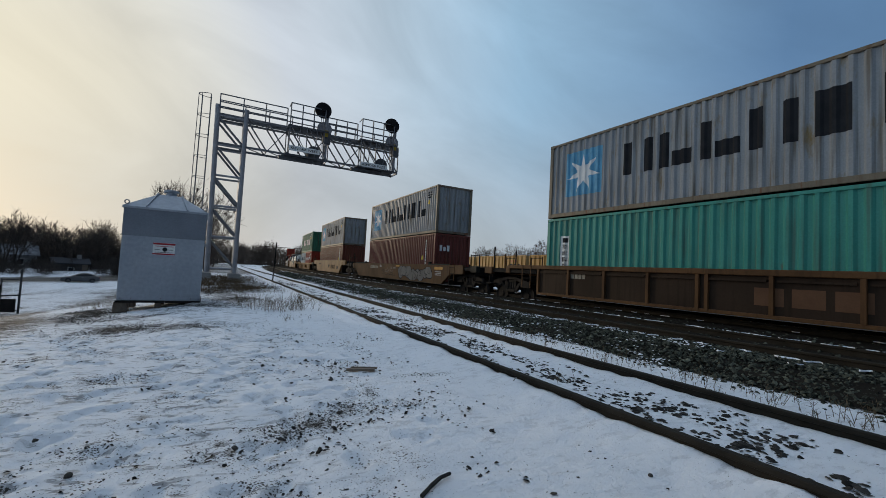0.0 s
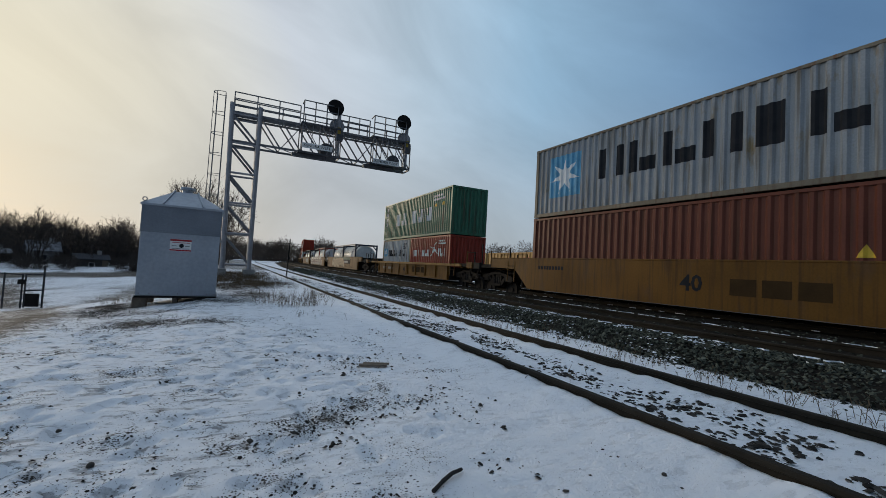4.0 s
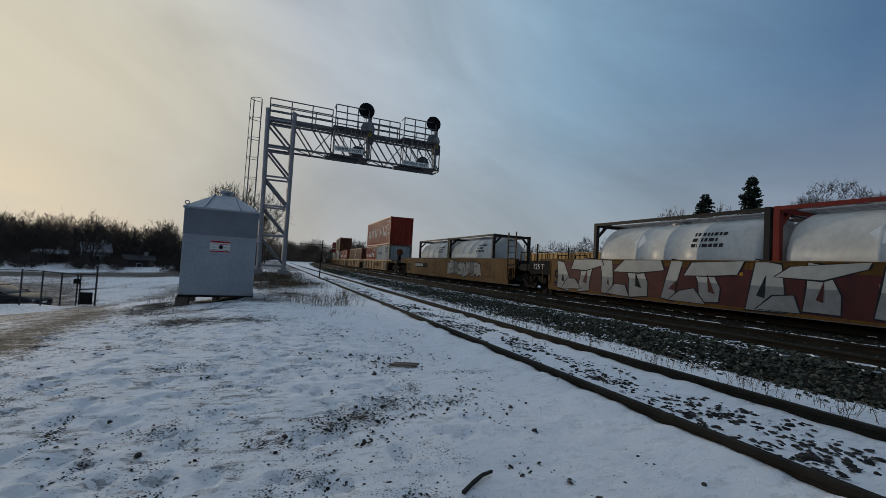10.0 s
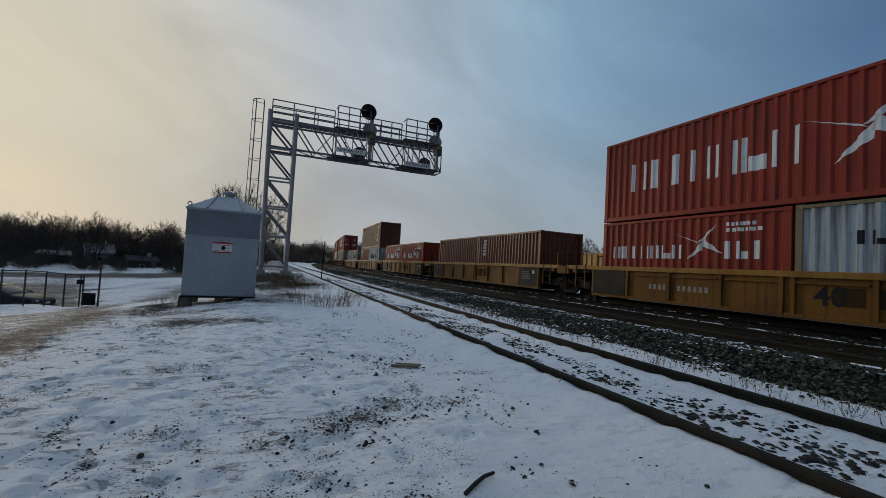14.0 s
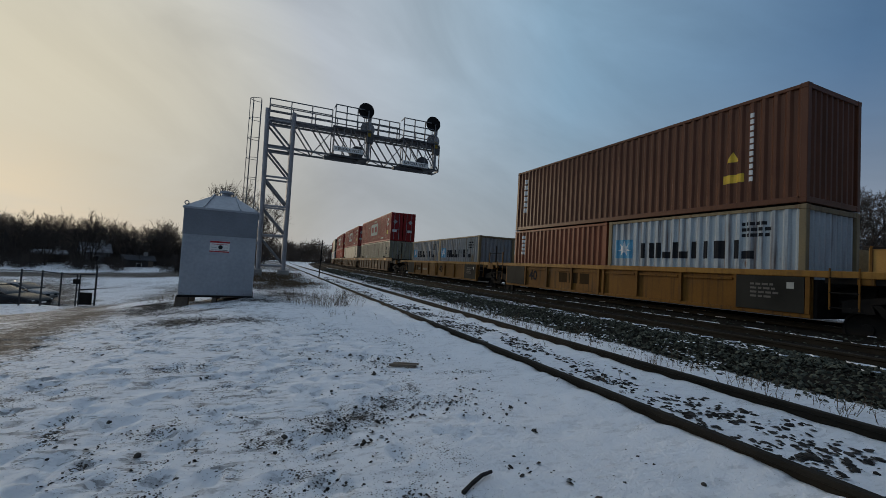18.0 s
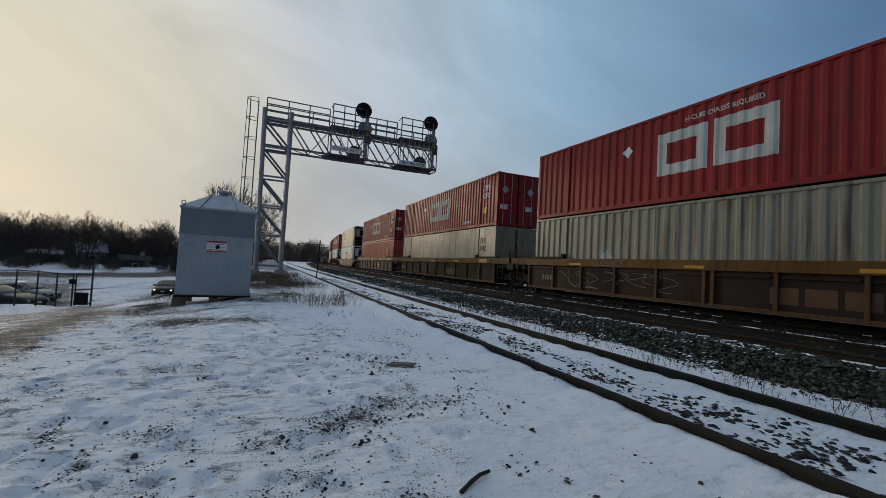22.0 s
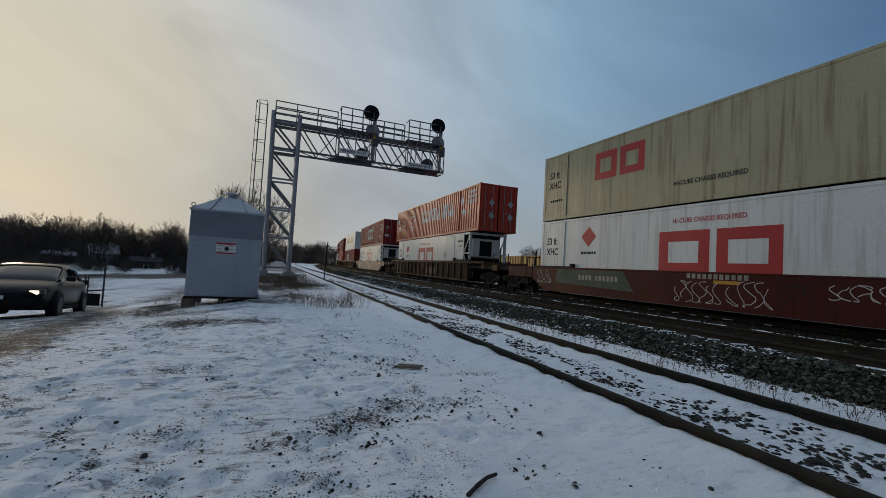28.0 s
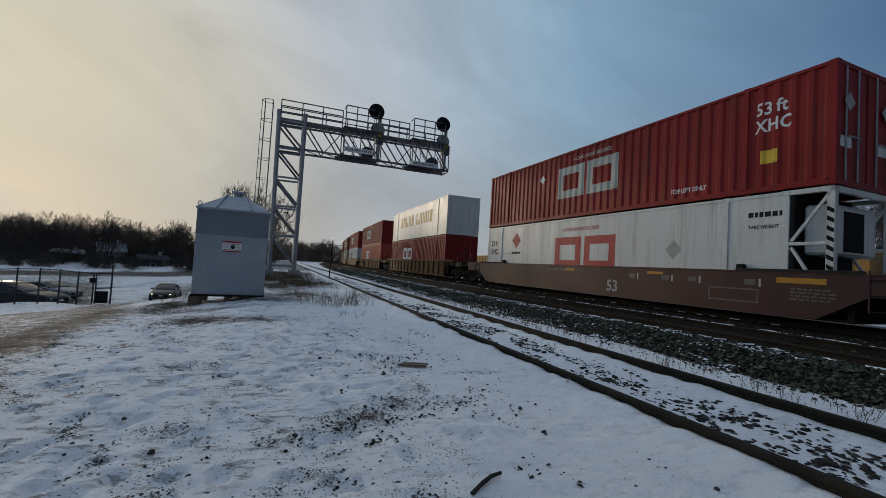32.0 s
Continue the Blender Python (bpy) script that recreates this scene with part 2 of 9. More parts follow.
def mesh_of(name, verts, faces, smooth=False):
    me = bpy.data.meshes.new(name)
    me.from_pydata([tuple(v) for v in verts], [], [tuple(f) for f in faces])
    if smooth:
        me.shade_smooth()
    me.update()
    return me


def link_part(name, me, material, parent, label="", at=None):
    """Links mesh data as one object; the material sits on the object, so that alike pieces share data."""
    if not me.materials:
        me.materials.append(None)
    ob = new(name, me)
    ob.material_slots[0].link = "OBJECT"
    ob.material_slots[0].material = material
    ob.parent = parent
    if at is not None:
        ob.matrix_basis = at
    if label:
        ob["label"] = label
    return ob


class Geo:
    """Collects boxes, bars and tubes into one mesh."""

    def __init__(self):
        self.v, self.f = [], []

    def add(self, verts, faces):
        o = len(self.v)
        self.v += [tuple(p) for p in verts]
        self.f += [tuple(i + o for i in f) for f in faces]
        return self

    def box(self, x0, x1, y0, y1, z0, z1, ch=0.0):
        if ch <= 0:
            v = [(x, y, z) for z in (z0, z1) for y in (y0, y1) for x in (x0, x1)]
            return self.add(v, [(0, 2, 3, 1), (4, 5, 7, 6), (0, 1, 5, 4), (2, 6, 7, 3), (0, 4, 6, 2), (1, 3, 7, 5)])
        # chamfered box: 24 corners
        v, idx = [], {}
        for i, x in enumerate((x0, x1)):
            for j, y in enumerate((y0, y1)):
                for k, z in enumerate((z0, z1)):
                    sx, sy, sz = (1, -1)[i], (1, -1)[j], (1, -1)[k]
                    idx[i, j, k, 0] = len(v)
                    v.append((x, y + sy * ch, z + sz * ch))
                    idx[i, j, k, 1] = len(v)
                    v.append((x + sx * ch, y, z + sz * ch))
                    idx[i, j, k, 2] = len(v)
                    v.append((x + sx * ch, y + sy * ch, z))
        f = []
        for i in (0, 1):
            q = [idx[i, 0, 0, 0], idx[i, 1, 0, 0], idx[i, 1, 1, 0], idx[i, 0, 1, 0]]
            f.append(q if i else q[::-1])
            q = [idx[0, i, 0, 1], idx[1, i, 0, 1], idx[1, i, 1, 1], idx[0, i, 1, 1]]
            f.append(q[::-1] if i else q)
            q = [idx[0, 0, i, 2], idx[1, 0, i, 2], idx[1, 1, i, 2], idx[0, 1, i, 2]]
            f.append(q if i else q[::-1])
        for j in (0, 1):
            for k in (0, 1):
                f.append([idx[0, j, k, 1], idx[1, j, k, 1], idx[1, j, k, 2], idx[0, j, k, 2]])
                f.append([idx[j, 0, k, 0], idx[j, 1, k, 0], idx[j, 1, k, 2], idx[j, 0, k, 2]])
                f.append([idx[j, k, 0, 0], idx[j, k, 1, 0], idx[j, k, 1, 1], idx[j, k, 0, 1]])
        for i in (0, 1):
            for j in (0, 1):
                for k in (0, 1):
                    f.append([idx[i, j, k, 0], idx[i, j, k, 1], idx[i, j, k, 2]])
        return self.add(v, f)

    def bar(self, p, q, w, h=None):
        """A square bar from p to q."""
        p, q = Vector(p), Vector(q)
        d = (q - p).normalized()
        s = d.cross(Vector((0, 0, 1)))
        if s.length < 0.01:
            s = Vector((1, 0, 0))
        s.normalize()
        u = s.cross(d)
        h = h or w
        v = [c + s * (a * w / 2) + u * (b * h / 2) for c in (p, q) for a, b in ((-1, -1), (1, -1), (1, 1), (-1, 1))]
        return self.add(v, [(0, 1, 2, 3), (7, 6, 5, 4), (0, 4, 5, 1), (1, 5, 6, 2), (2, 6, 7, 3), (3, 7, 4, 0)])

    def tube(self, p, q, r, n=8, r2=None):
        p, q = Vector(p), Vector(q)
        d = (q - p).normalized()
        s = d.cross(Vector((0, 0, 1)))
        if s.length < 0.01:
            s = Vector((1, 0, 0))
        s.normalize()
        u = s.cross(d)
        r2 = r if r2 is None else r2
        v = [c + (s * math.cos(2 * math.pi * i / n) + u * math.sin(2 * math.pi * i / n)) * rr for c, rr in ((p, r), (q, r2)) for i in range(n)]
        return self.add(v, [tuple(range(n)), tuple(range(2 * n - 1, n - 1, -1))] + [(i, n + i, n + (i + 1) % n, (i + 1) % n) for i in range(n)])

    def prism(self, poly, axis, a, b):
        """A polygon in the two other axes, drawn out along axis from a to b."""
        def put(u, w, c):
            return {"x": (c, u, w), "y": (u, c, w), "z": (u, w, c)}[axis]
        n = len(poly)
        v = [put(u, w, a) for u, w in poly] + [put(u, w, b) for u, w in poly]
        return self.add(v, [tuple(range(n)), tuple(range(2 * n - 1, n - 1, -1))] + [(i, n + i, n + (i + 1) % n, (i + 1) % n) for i in range(n)])

    def lathe(self, prof, axis="z", n=24, at=(0, 0, 0)):
        """Turns (radius, height) pairs round an axis."""
        v = []
        for r, hh in prof:
            for i in range(n):
                a = 2 * math.pi * i / n
                c = {"z": (r * math.cos(a), r * math.sin(a), hh), "x": (hh, r * math.cos(a), r * math.sin(a)), "y": (r * math.cos(a), hh, r * math.sin(a))}[axis]
                v.append((c[0] + at[0], c[1] + at[1], c[2] + at[2]))
        f = [(k * n + i, k * n + (i + 1) % n, (k + 1) * n + (i + 1) % n, (k + 1) * n + i) for k in range(len(prof) - 1) for i in range(n)]
        f += [tuple(range(n))[::-1], tuple(range((len(prof) - 1) * n, len(prof) * n))]
        return self.add(v, f)

    def mesh(self, name, smooth=False):
        me = mesh_of(name, self.v, self.f, smooth)
        bm = bmesh.new()
        bm.from_mesh(me)
        bmesh.ops.recalc_face_normals(bm, faces=bm.faces)
        bm.to_mesh(me)
        bm.free()
        return me


def part(name, geo, material, parent, label="", at=None, smooth=False):
    return link_part(name, geo.mesh(name, smooth), material, parent, label, at)


def thing(name, label, category, group="", at=None, kind=""):
    """An empty at the base of a thing, which carries its parts."""
    ob = new(name)
    ob.empty_display_size = 0.2
    tagged(ob, label, category, group, kind)
    if at is not None:
        ob.matrix_basis = at
    return ob


def solid(name, geo, material, label, category="", group="", kind="", at=None, smooth=False):
    ob = link_part(name, geo.mesh(name, smooth), material, None, "", at)
    return tagged(ob, label, category, group, kind)


# ---- the tracks' line ----
C_X, C_A, C_K = 12.718, -0.0189, 0.001222     # train track centre at y = 10, heading, curvature
C_Z = 0.22


def line_at(s, o=0.0):
    """Place and heading (right of +y) at s metres along the train's track from y = 10; o: offset to the right."""
    hd = C_A + C_K * max(s, 0)
    if s > 0:
        x, y = C_X + (math.cos(C_A) - math.cos(hd)) / C_K, 10 + (math.sin(hd) - math.sin(C_A)) / C_K
    else:
        x, y = C_X + math.sin(C_A) * s, 10 + math.cos(C_A) * s
    return x + o * math.cos(hd), y - o * math.sin(hd), hd


def siding_at(s, o=0.0):
    """The siding runs straight and bends with the main line far off."""
    y0 = 75.0
    hd = C_K * max(s - y0, 0)
    if s > y0:
        x, y = 3.763 + (1 - math.cos(hd)) / C_K, y0 + math.sin(hd) / C_K
    else:
        x, y = 3.763, s
    return x + o * math.cos(hd), y - o * math.sin(hd), hd


# ---- ground ----


def smooth01(v):
    v = min(1.0, max(0.0, v))
    return v * v * (3 - 2 * v)


def ground_z(x, y):
    """Trackside bench that falls away to the left into a shallow valley; raised bed under the main tracks."""
    z = -0.12
    ux = min(1.0, max(0.0, (-x - 0.5) / 9.0)) ** 0.7 if x < -0.5 else 0.0
    uy = min(1.0, max(0.0, (y - 4.0) / 34.0))
    z -= 3.4 * ux * uy
    z += 1.4 * ux * smooth01((y - 95) / 28.0)
    if 10 < y < 45 and x < 0:
        z += 0.5 * math.exp(-((x + 11.2) ** 2 + (y - 28) ** 2) / 9.0)
    if y < 120:
        c = C_X + (max(y - 10, 0) ** 2) * C_K / 2 + C_A * (y - 10)
        bed = smooth01((x - (c - 6.95)) / 0.95) * (1 - smooth01((x - (c + 2.6)) / 1.3))
        z += bed * 0.13
        if x > c + 3:
            z += 0.1 * smooth01((x - c - 3) / 6)
    return z


def axis(fine_a, fine_b, step, far, grow=1.16):
    """Coordinates with an even step between a and b that widens outward to far."""
    c = list(np.arange(fine_a, fine_b + 1e-6, step))
    d, p = step, fine_b
    up = []
    while p < far:
        d *= grow
        p += d
        up.append(p)
    d, p, dn = step, fine_a, []
    while p > -far:
        d *= grow
        p -= d
        dn.append(p)
    return dn[::-1] + c + up


ROADS = ([(-9.6, 150), (-9.3, 60), (-9.1, 44), (-8.6, 34), (-7.4, 25.5), (-6.2, 17.5), (-5.7, 14), (-5.6, 11.5), (-6.6, 9.7), (-10, 8.6), (-20, 7.5)],
         [(-6.0, 16), (-4.5, 12), (-4.25, 9), (-3.95, 6.5), (-3.75, 4.5), (-3.9, 2.0), (-5, -2)])


FAR_ROAD = [(-80, 58), (-38, 77), (-25, 85), (-15, 96), (-4, 116)]


def way_distance(way, x, y):
    best = 99.0
    for (ax, ay), (bx, by) in zip(way[:-1], way[1:]):
        dx, dy = bx - ax, by - ay
        k = min(1, max(0, ((x - ax) * dx + (y - ay) * dy) / (dx * dx + dy * dy)))
        best = min(best, math.hypot(x - ax - k * dx, y - ay - k * dy))
    return best


def road_distance(x, y):
    return min(way_distance(way, x, y) for way in ROADS)


# gritty spots where the snow is worn thin: x, y, half widths, strength
PATCHES = [(-1.35, 2.9, 0.06, 0.35, 0.75), (-1.15, 3.4, 0.05, 0.3, 0.7), (-0.85, 2.75, 0.05, 0.3, 0.7), (-0.5, 2.4, 0.2, 0.12, 0.5), (0.2, 2.3, 0.25, 0.12, 0.5), (0.9, 2.3, 0.3, 0.15, 0.45), (0.5, 3.12, 0.2, 0.17, 0.8), (0.78, 3.28, 0.22, 0.2, 0.9), (1.1, 3.5, 0.2, 0.16, 0.9), (1.36, 3.95, 0.1, 0.3, 0.8), (1.3, 3.35, 0.16, 0.1, 0.6), (-0.85, 5.0, 0.42, 0.3, 0.55), (-0.3, 3.7, 0.25, 0.5, 0.25),
           (-0.25, 2.85, 0.3, 0.3, 0.25), (0.1, 2.7, 0.3, 0.25, 0.25), (-0.65, 3.2, 0.16, 0.12, 0.6), (-1.3, 8.9, 0.8, 0.8, 1.0), (-0.5, 8.6, 0.7, 0.6, 0.85), (-1.4, 11.0, 1.1, 0.5, 0.8), (-0.1, 12.6, 0.9, 0.8, 0.95),
           (0.6, 14.4, 0.8, 1.2, 0.95), (-0.2, 18.5, 1.6, 3.0, 1.1), (0.9, 21, 1.4, 4.0, 1.2), (-0.5, 26, 2.4, 5.0, 1.1), (1.5, 5.0, 0.3, 0.3, 0.4), (-1.5, 6.3, 0.5, 0.25, 0.4), (-1.9, 4.2, 0.5, 0.3, 0.35),
           (1.0, 2.5, 0.3, 0.3, 0.42), (0.72, 2.1, 0.3, 0.2, 0.45), (1.58, 3.46, 0.2, 0.1, 0.6), (2.15, 4.33, 0.35, 0.08, 0.6), (-2.7, 11.6, 0.8, 1.3, 0.95), (-2.95, 14.6, 0.55, 1.3, 1.15), (-2.5, 13.0, 0.5, 0.8, 1.1), (0.3, 15.8, 0.9, 0.9, 1.0), (1.9, 6.4, 0.6, 0.3, 0.35), (0.2, 2.9, 0.12, 0.1, 0.7)]


def bare_at(x, y):
    """How much soil and grit shows through the snow."""
    b = 0.0
    d = road_distance(x, y)
    if d < 3.2:
        b = max(b, (1 - smooth01((d - 1.25) / 0.8)) * (0.56 + 0.16 * noise.noise((d * 2.4, 3, 1))) + 0.2 * math.exp(-((d - 0.8) / 0.25) ** 2))
    if y > 55 and x < 6:
        d = way_distance(FAR_ROAD, x, y)
        b = max(b, 0.8 * (1 - smooth01((d - 5.5) / 3.0)))
    for px, py, rx, ry, k in PATCHES:
        q = ((x - px) / rx) ** 2 + ((y - py) / ry) ** 2
        if q < 4:
            b = max(b, k * 0.62 * math.exp(-q * 0.8))
    c = C_X + (max(y - 10, 0) ** 2) * C_K / 2 + C_A * (y - 10)
    e = x - (c - 7.12)
    if e > -0.5 and x < c + 6.5:
        b = max(b, smooth01((e + 0.15) / 0.5) * 1.0)
    if y > 34 and -2 < x < 3.0:
        b = max(b, 0.6 * smooth01((y - 34) / 10))
    if 24 < y < 75 and x < -6:
        # the gravelled yard behind the fence, driven bare
        k = math.atan2(-x, y)
        b = max(b, 0.66 * smooth01((k - 0.275) / 0.03) * smooth01((y - 27) / 4) * (1 - smooth01((y - 62) / 10)))
        b = max(b, 0.45 * smooth01(0.5 + 1.6 * noise.noise((x * 0.5, y * 0.12, 6))) * smooth01((y - 26) / 5))
    if y > 75 and x < 0:
        b = max(b, 0.42 * smooth01(0.45 + 1.8 * noise.noise((x * 0.16, y * 0.1, 2))))
    if y > 110:
        b = max(b, 0.3)
    return b


def trail():
    """Footprints across the snow: x, y, heading, sole length."""
    rng, out = random.Random(31), []
    for x, y, hd, n in ((-0.9, 1.9, 0.15, 9), (0.25, 1.8, 0.05, 11), (-1.6, 2.6, 0.5, 8), (0.9, 2.0, -0.35, 9), (-0.3, 4.5, 0.9, 6), (-1.2, 6.0, -0.2, 6), (1.4, 5.4, -0.5, 7), (-2.2, 4.4, 1.2, 7), (0.3, 6.4, 0.4, 5)):
        for i in range(n):
            hd += rng.uniform(-0.12, 0.12)
            s = 1 if i % 2 else -1
            out.append((x + s * 0.09 * math.cos(hd) + rng.uniform(-0.05, 0.05), y - s * 0.09 * math.sin(hd), hd + rng.uniform(-0.2, 0.2), rng.uniform(0.10, 0.14)))
            x, y = x + math.sin(hd) * 0.52, y + math.cos(hd) * 0.52
    for _ in range(190):
        out.append((rng.uniform(-3.2, 1.7), rng.uniform(1.4, 9), rng.uniform(0, 3.1), rng.uniform(0.05, 0.12)))
    return out


def build_ground():
    xs, ys = axis(-2.6, 5.3, 0.045, 2600), axis(1.1, 8.0, 0.045, 2600, 1.1)
    prints = {}
    for q in trail():
        prints.setdefault((int(q[0] // 0.5), int(q[1] // 0.5)), []).append(q)
    verts, vals, worn = [], [], []
    for y in ys:
        for x in xs:
            z = ground_z(x, y)
            near = math.hypot(x, y)
            if near < 45:
                z += 0.022 * noise.noise((x * 1.1, y * 1.1, 3)) + 0.012 * noise.noise((x * 3.1, y * 5.2, 7))
                if near < 14:
                    z += 0.006 * noise.noise((x * 11, y * 11, 1))
                    if x < 2.5:
                        z += 0.004 * noise.noise((x * 7, y * 19, 4))
                        for i in (-1, 0, 1):
                            for j in (-1, 0, 1):
                                for px, py, hd, ln in prints.get((int(x // 0.5) + i, int(y // 0.5) + j), ()):
                                    dx, dy = x - px, y - py
                                    u, v = dx * math.sin(hd) + dy * math.cos(hd), dx * math.cos(hd) - dy * math.sin(hd)
                                    q = (u / ln) ** 2 + (v / 0.055) ** 2
                                    if q < 3:
                                        z += -0.04 * math.exp(-q * q) + 0.012 * math.exp(-(q - 1.9) ** 2 * 3)
                # scalloped drift against the siding's near rail
                e = abs(x - 2.93)
                if e < 0.5:
                    z += (0.05 + 0.04 * noise.noise((5, y * 2.1, 0)) + (0.06 * abs(noise.noise((2, y * 2.9, 0))) + 0.02 * noise.noise((2, y * 7.5, 0))) * max(0, 1 - e / 0.2)) * (1 - e / 0.5)
                e = abs(x - 4.45)
                if e < 0.3:
                    z += (0.03 + 0.04 * noise.noise((9, y * 2.6, 0))) * (1 - e / 0.3)
            elif near > 60:
                z += 0.5 * noise.noise((x * 0.02, y * 0.02, 0)) * min(1, (near - 60) / 80)
            verts.append((x, y, z))
            vals.append(bare_at(x, y) if near < 160 else (0.25 if y > 110 else 0.1))
            worn.append(0.26 + 0.74 * smooth01((1.6 - x + 0.5 * noise.noise((x, y * 0.7, 11))) / 1.9))
    n = len(xs)
    faces = [(j * n + i, j * n + i + 1, (j + 1) * n + i + 1, (j + 1) * n + i) for j in range(len(ys) - 1) for i in range(n - 1)]
    me = mesh_of("ground", verts, faces, True)
    at = me.attributes.new("bare", "FLOAT", "POINT")
    at.data.foreach_set("value", vals)
    at = me.attributes.new("worn", "FLOAT", "POINT")
    at.data.foreach_set("value", worn)
    ob = link_part("ground", me, ground_material(), None)
    return tagged(ob, "snow-covered trackside ground with bare gravel patches", "ground", kind="structure")


def ground_material():
    m = bpy.data.materials.new("snowy_ground")
    m.use_nodes = True
    nt = m.node_tree
    N, L = nt.nodes.new, nt.links.new
    b = nt.nodes["Principled BSDF"]
    tc = N("ShaderNodeTexCoord")

    def stretched(sx, sy, turn):
        mp = N("ShaderNodeMapping")
        mp.inputs["Scale"].default_value = (sx, sy, 1)
        mp.inputs["Rotation"].default_value = (0, 0, radians(turn))
        L(tc.outputs["Object"], mp.inputs["Vector"])
        return mp.outputs["Vector"]

    def nz(scale, detail=6, rough=0.6, vec=None):
        n = N("ShaderNodeTexNoise")
        n.inputs["Scale"].default_value, n.inputs["Detail"].default_value, n.inputs["Roughness"].default_value = scale, detail, rough
        L(vec or tc.outputs["Object"], n.inputs["Vector"])
        return n.outputs["Fac"]

    def ramp(src, a, bb, lo=0.0, hi=1.0):
        r = N("ShaderNodeMapRange")
        for key, v in (("From Min", a), ("From Max", bb), ("To Min", lo), ("To Max", hi), ("Value", src)):
            if isinstance(v, (int, float)):
                r.inputs[key].default_value = v
            else:
                L(v, r.inputs[key])
        return r.outputs["Result"]

    def mixc(f, a, bb):
        x = N("ShaderNodeMix")
        x.data_type = "RGBA"
        L(f, x.inputs["Factor"])
        for s, v in (("A", a), ("B", bb)):
            if isinstance(v, tuple):
                x.inputs[s].default_value = (*v, 1)
            else:
                L(v, x.inputs[s])
        return x.outputs["Result"]

    def math2(op, a, bb):
        x = N("ShaderNodeMath")
        x.operation = op
        for i, v in enumerate((a, bb)):
            if isinstance(v, (int, float)):
                x.inputs[i].default_value = v
            else:
                L(v, x.inputs[i])
        return x.outputs["Value"]

    def pebbles(scale, dens, reach, seed):
        """Small irregular grains; dens says how many of them lie on the snow."""
        vo = N("ShaderNodeTexVoronoi")
        vo.inputs["Scale"].default_value = scale
        L(stretched(1.0, 1.25, seed * 31), vo.inputs["Vector"])
        rad = math2("MULTIPLY", dens, reach)
        return ramp(vo.outputs["Distance"], math2("MULTIPLY", rad, 0.75), math2("ADD", rad, 0.0001), 1.0, 0.0)
    at = N("ShaderNodeAttribute")
    at.attribute_name = "bare"
    bare = at.outputs["Fac"]
    aw = N("ShaderNodeAttribute")
    aw.attribute_name = "worn"
    worn = aw.outputs["Fac"]
    broad, mid, grit, fine = nz(0.55), nz(3.2, 8, 0.65), nz(17, 8, 0.7), nz(60, 4)
    streak = nz(3.4, 9, 0.72, stretched(1.3, 0.8, 12))
    snow = mixc(ramp(mid, 0.35, 0.7), (0.90, 0.915, 0.94), (0.83, 0.85, 0.885))
    soil = mixc(ramp(mid, 0.3, 0.7), (0.11, 0.099, 0.088), (0.20, 0.18, 0.16))
    soil = mixc(ramp(fine, 0.5, 0.68), soil, (0.05, 0.046, 0.042))
    # soil shows where the snow is worn thin
    g = math2("ADD", math2("MULTIPLY", bare, 0.62), math2("MULTIPLY", ramp(broad, 0.3, 0.72), 0.08))
    g = math2("ADD", g, math2("MULTIPLY", ramp(grit, 0.25, 0.8), 0.42))
    g = math2("ADD", g, math2("MULTIPLY", ramp(mid, 0.25, 0.8), 0.20))
    mask = ramp(g, 0.56, 0.74)
    # grains of grit lie in drifts and streaks on top of the snow
    dens = math2("ADD", math2("MULTIPLY", math2("MULTIPLY", ramp(streak, 0.48, 0.70), worn), 0.6), math2("MULTIPLY", bare, 0.95))
    dens = math2("MULTIPLY", math2("ADD", dens, 0.10), ramp(broad, 0.34, 0.6, 0.5, 1.1))
    grains = math2("MAXIMUM", pebbles(26, math2("MULTIPLY", dens, ramp(grit, 0.36, 0.58)), 0.88, 1), pebbles(58, math2("MULTIPLY", dens, ramp(mid, 0.3, 0.55)), 0.95, 2))
    # a film of trodden dirt
    film = math2("MULTIPLY", math2("MULTIPLY", ramp(streak, 0.38, 0.72), ramp(grit, 0.34, 0.66)), worn)
    snow = mixc(math2("MULTIPLY", film, 0.09), snow, (0.46, 0.45, 0.45))
    # dents and scuffs: bared soil and the dents' own shade, painted as grey flecks
    fleck = ramp(nz(6.4, 6, 0.62, stretched(0.9, 2.5, 5)), 0.55, 0.585)
    fleck = math2("MULTIPLY", math2("MULTIPLY", fleck, ramp(streak, 0.38, 0.56, 0.0, 0.74)), worn)
    col = mixc(fleck, mixc(mask, snow, soil), (0.19, 0.185, 0.185))
    grain_col = mixc(ramp(fine, 0.4, 0.65), (0.04, 0.036, 0.033), (0.11, 0.095, 0.08))
    L(mixc(grains, col, grain_col), b.inputs["Base Color"])
    b.inputs["Roughness"].default_value = 0.8
    b.inputs["Specular IOR Level"].default_value = 0.2
    bp = N("ShaderNodeBump")
    bp.inputs["Strength"].default_value, bp.inputs["Distance"].default_value = 0.85, 0.04
    h = math2("ADD", math2("MULTIPLY", grit, 1.0), math2("MULTIPLY", mid, 0.75))
    h = math2("ADD", h, math2("MULTIPLY", fine, 0.12))
    h = math2("ADD", h, math2("MULTIPLY", streak, 0.3))
    h = math2("ADD", h, math2("MULTIPLY", grains, 0.16))
    h = math2("SUBTRACT", h, math2("MULTIPLY", mask, 0.25))
    h = math2("SUBTRACT", h, math2("MULTIPLY", fleck, 0.3))
    L(h, bp.inputs["Height"])
    L(bp.outputs["Normal"], b.inputs["Normal"])
    return m


build_ground()

# ---- tracks ----
RAIL_HALF = 0.7535


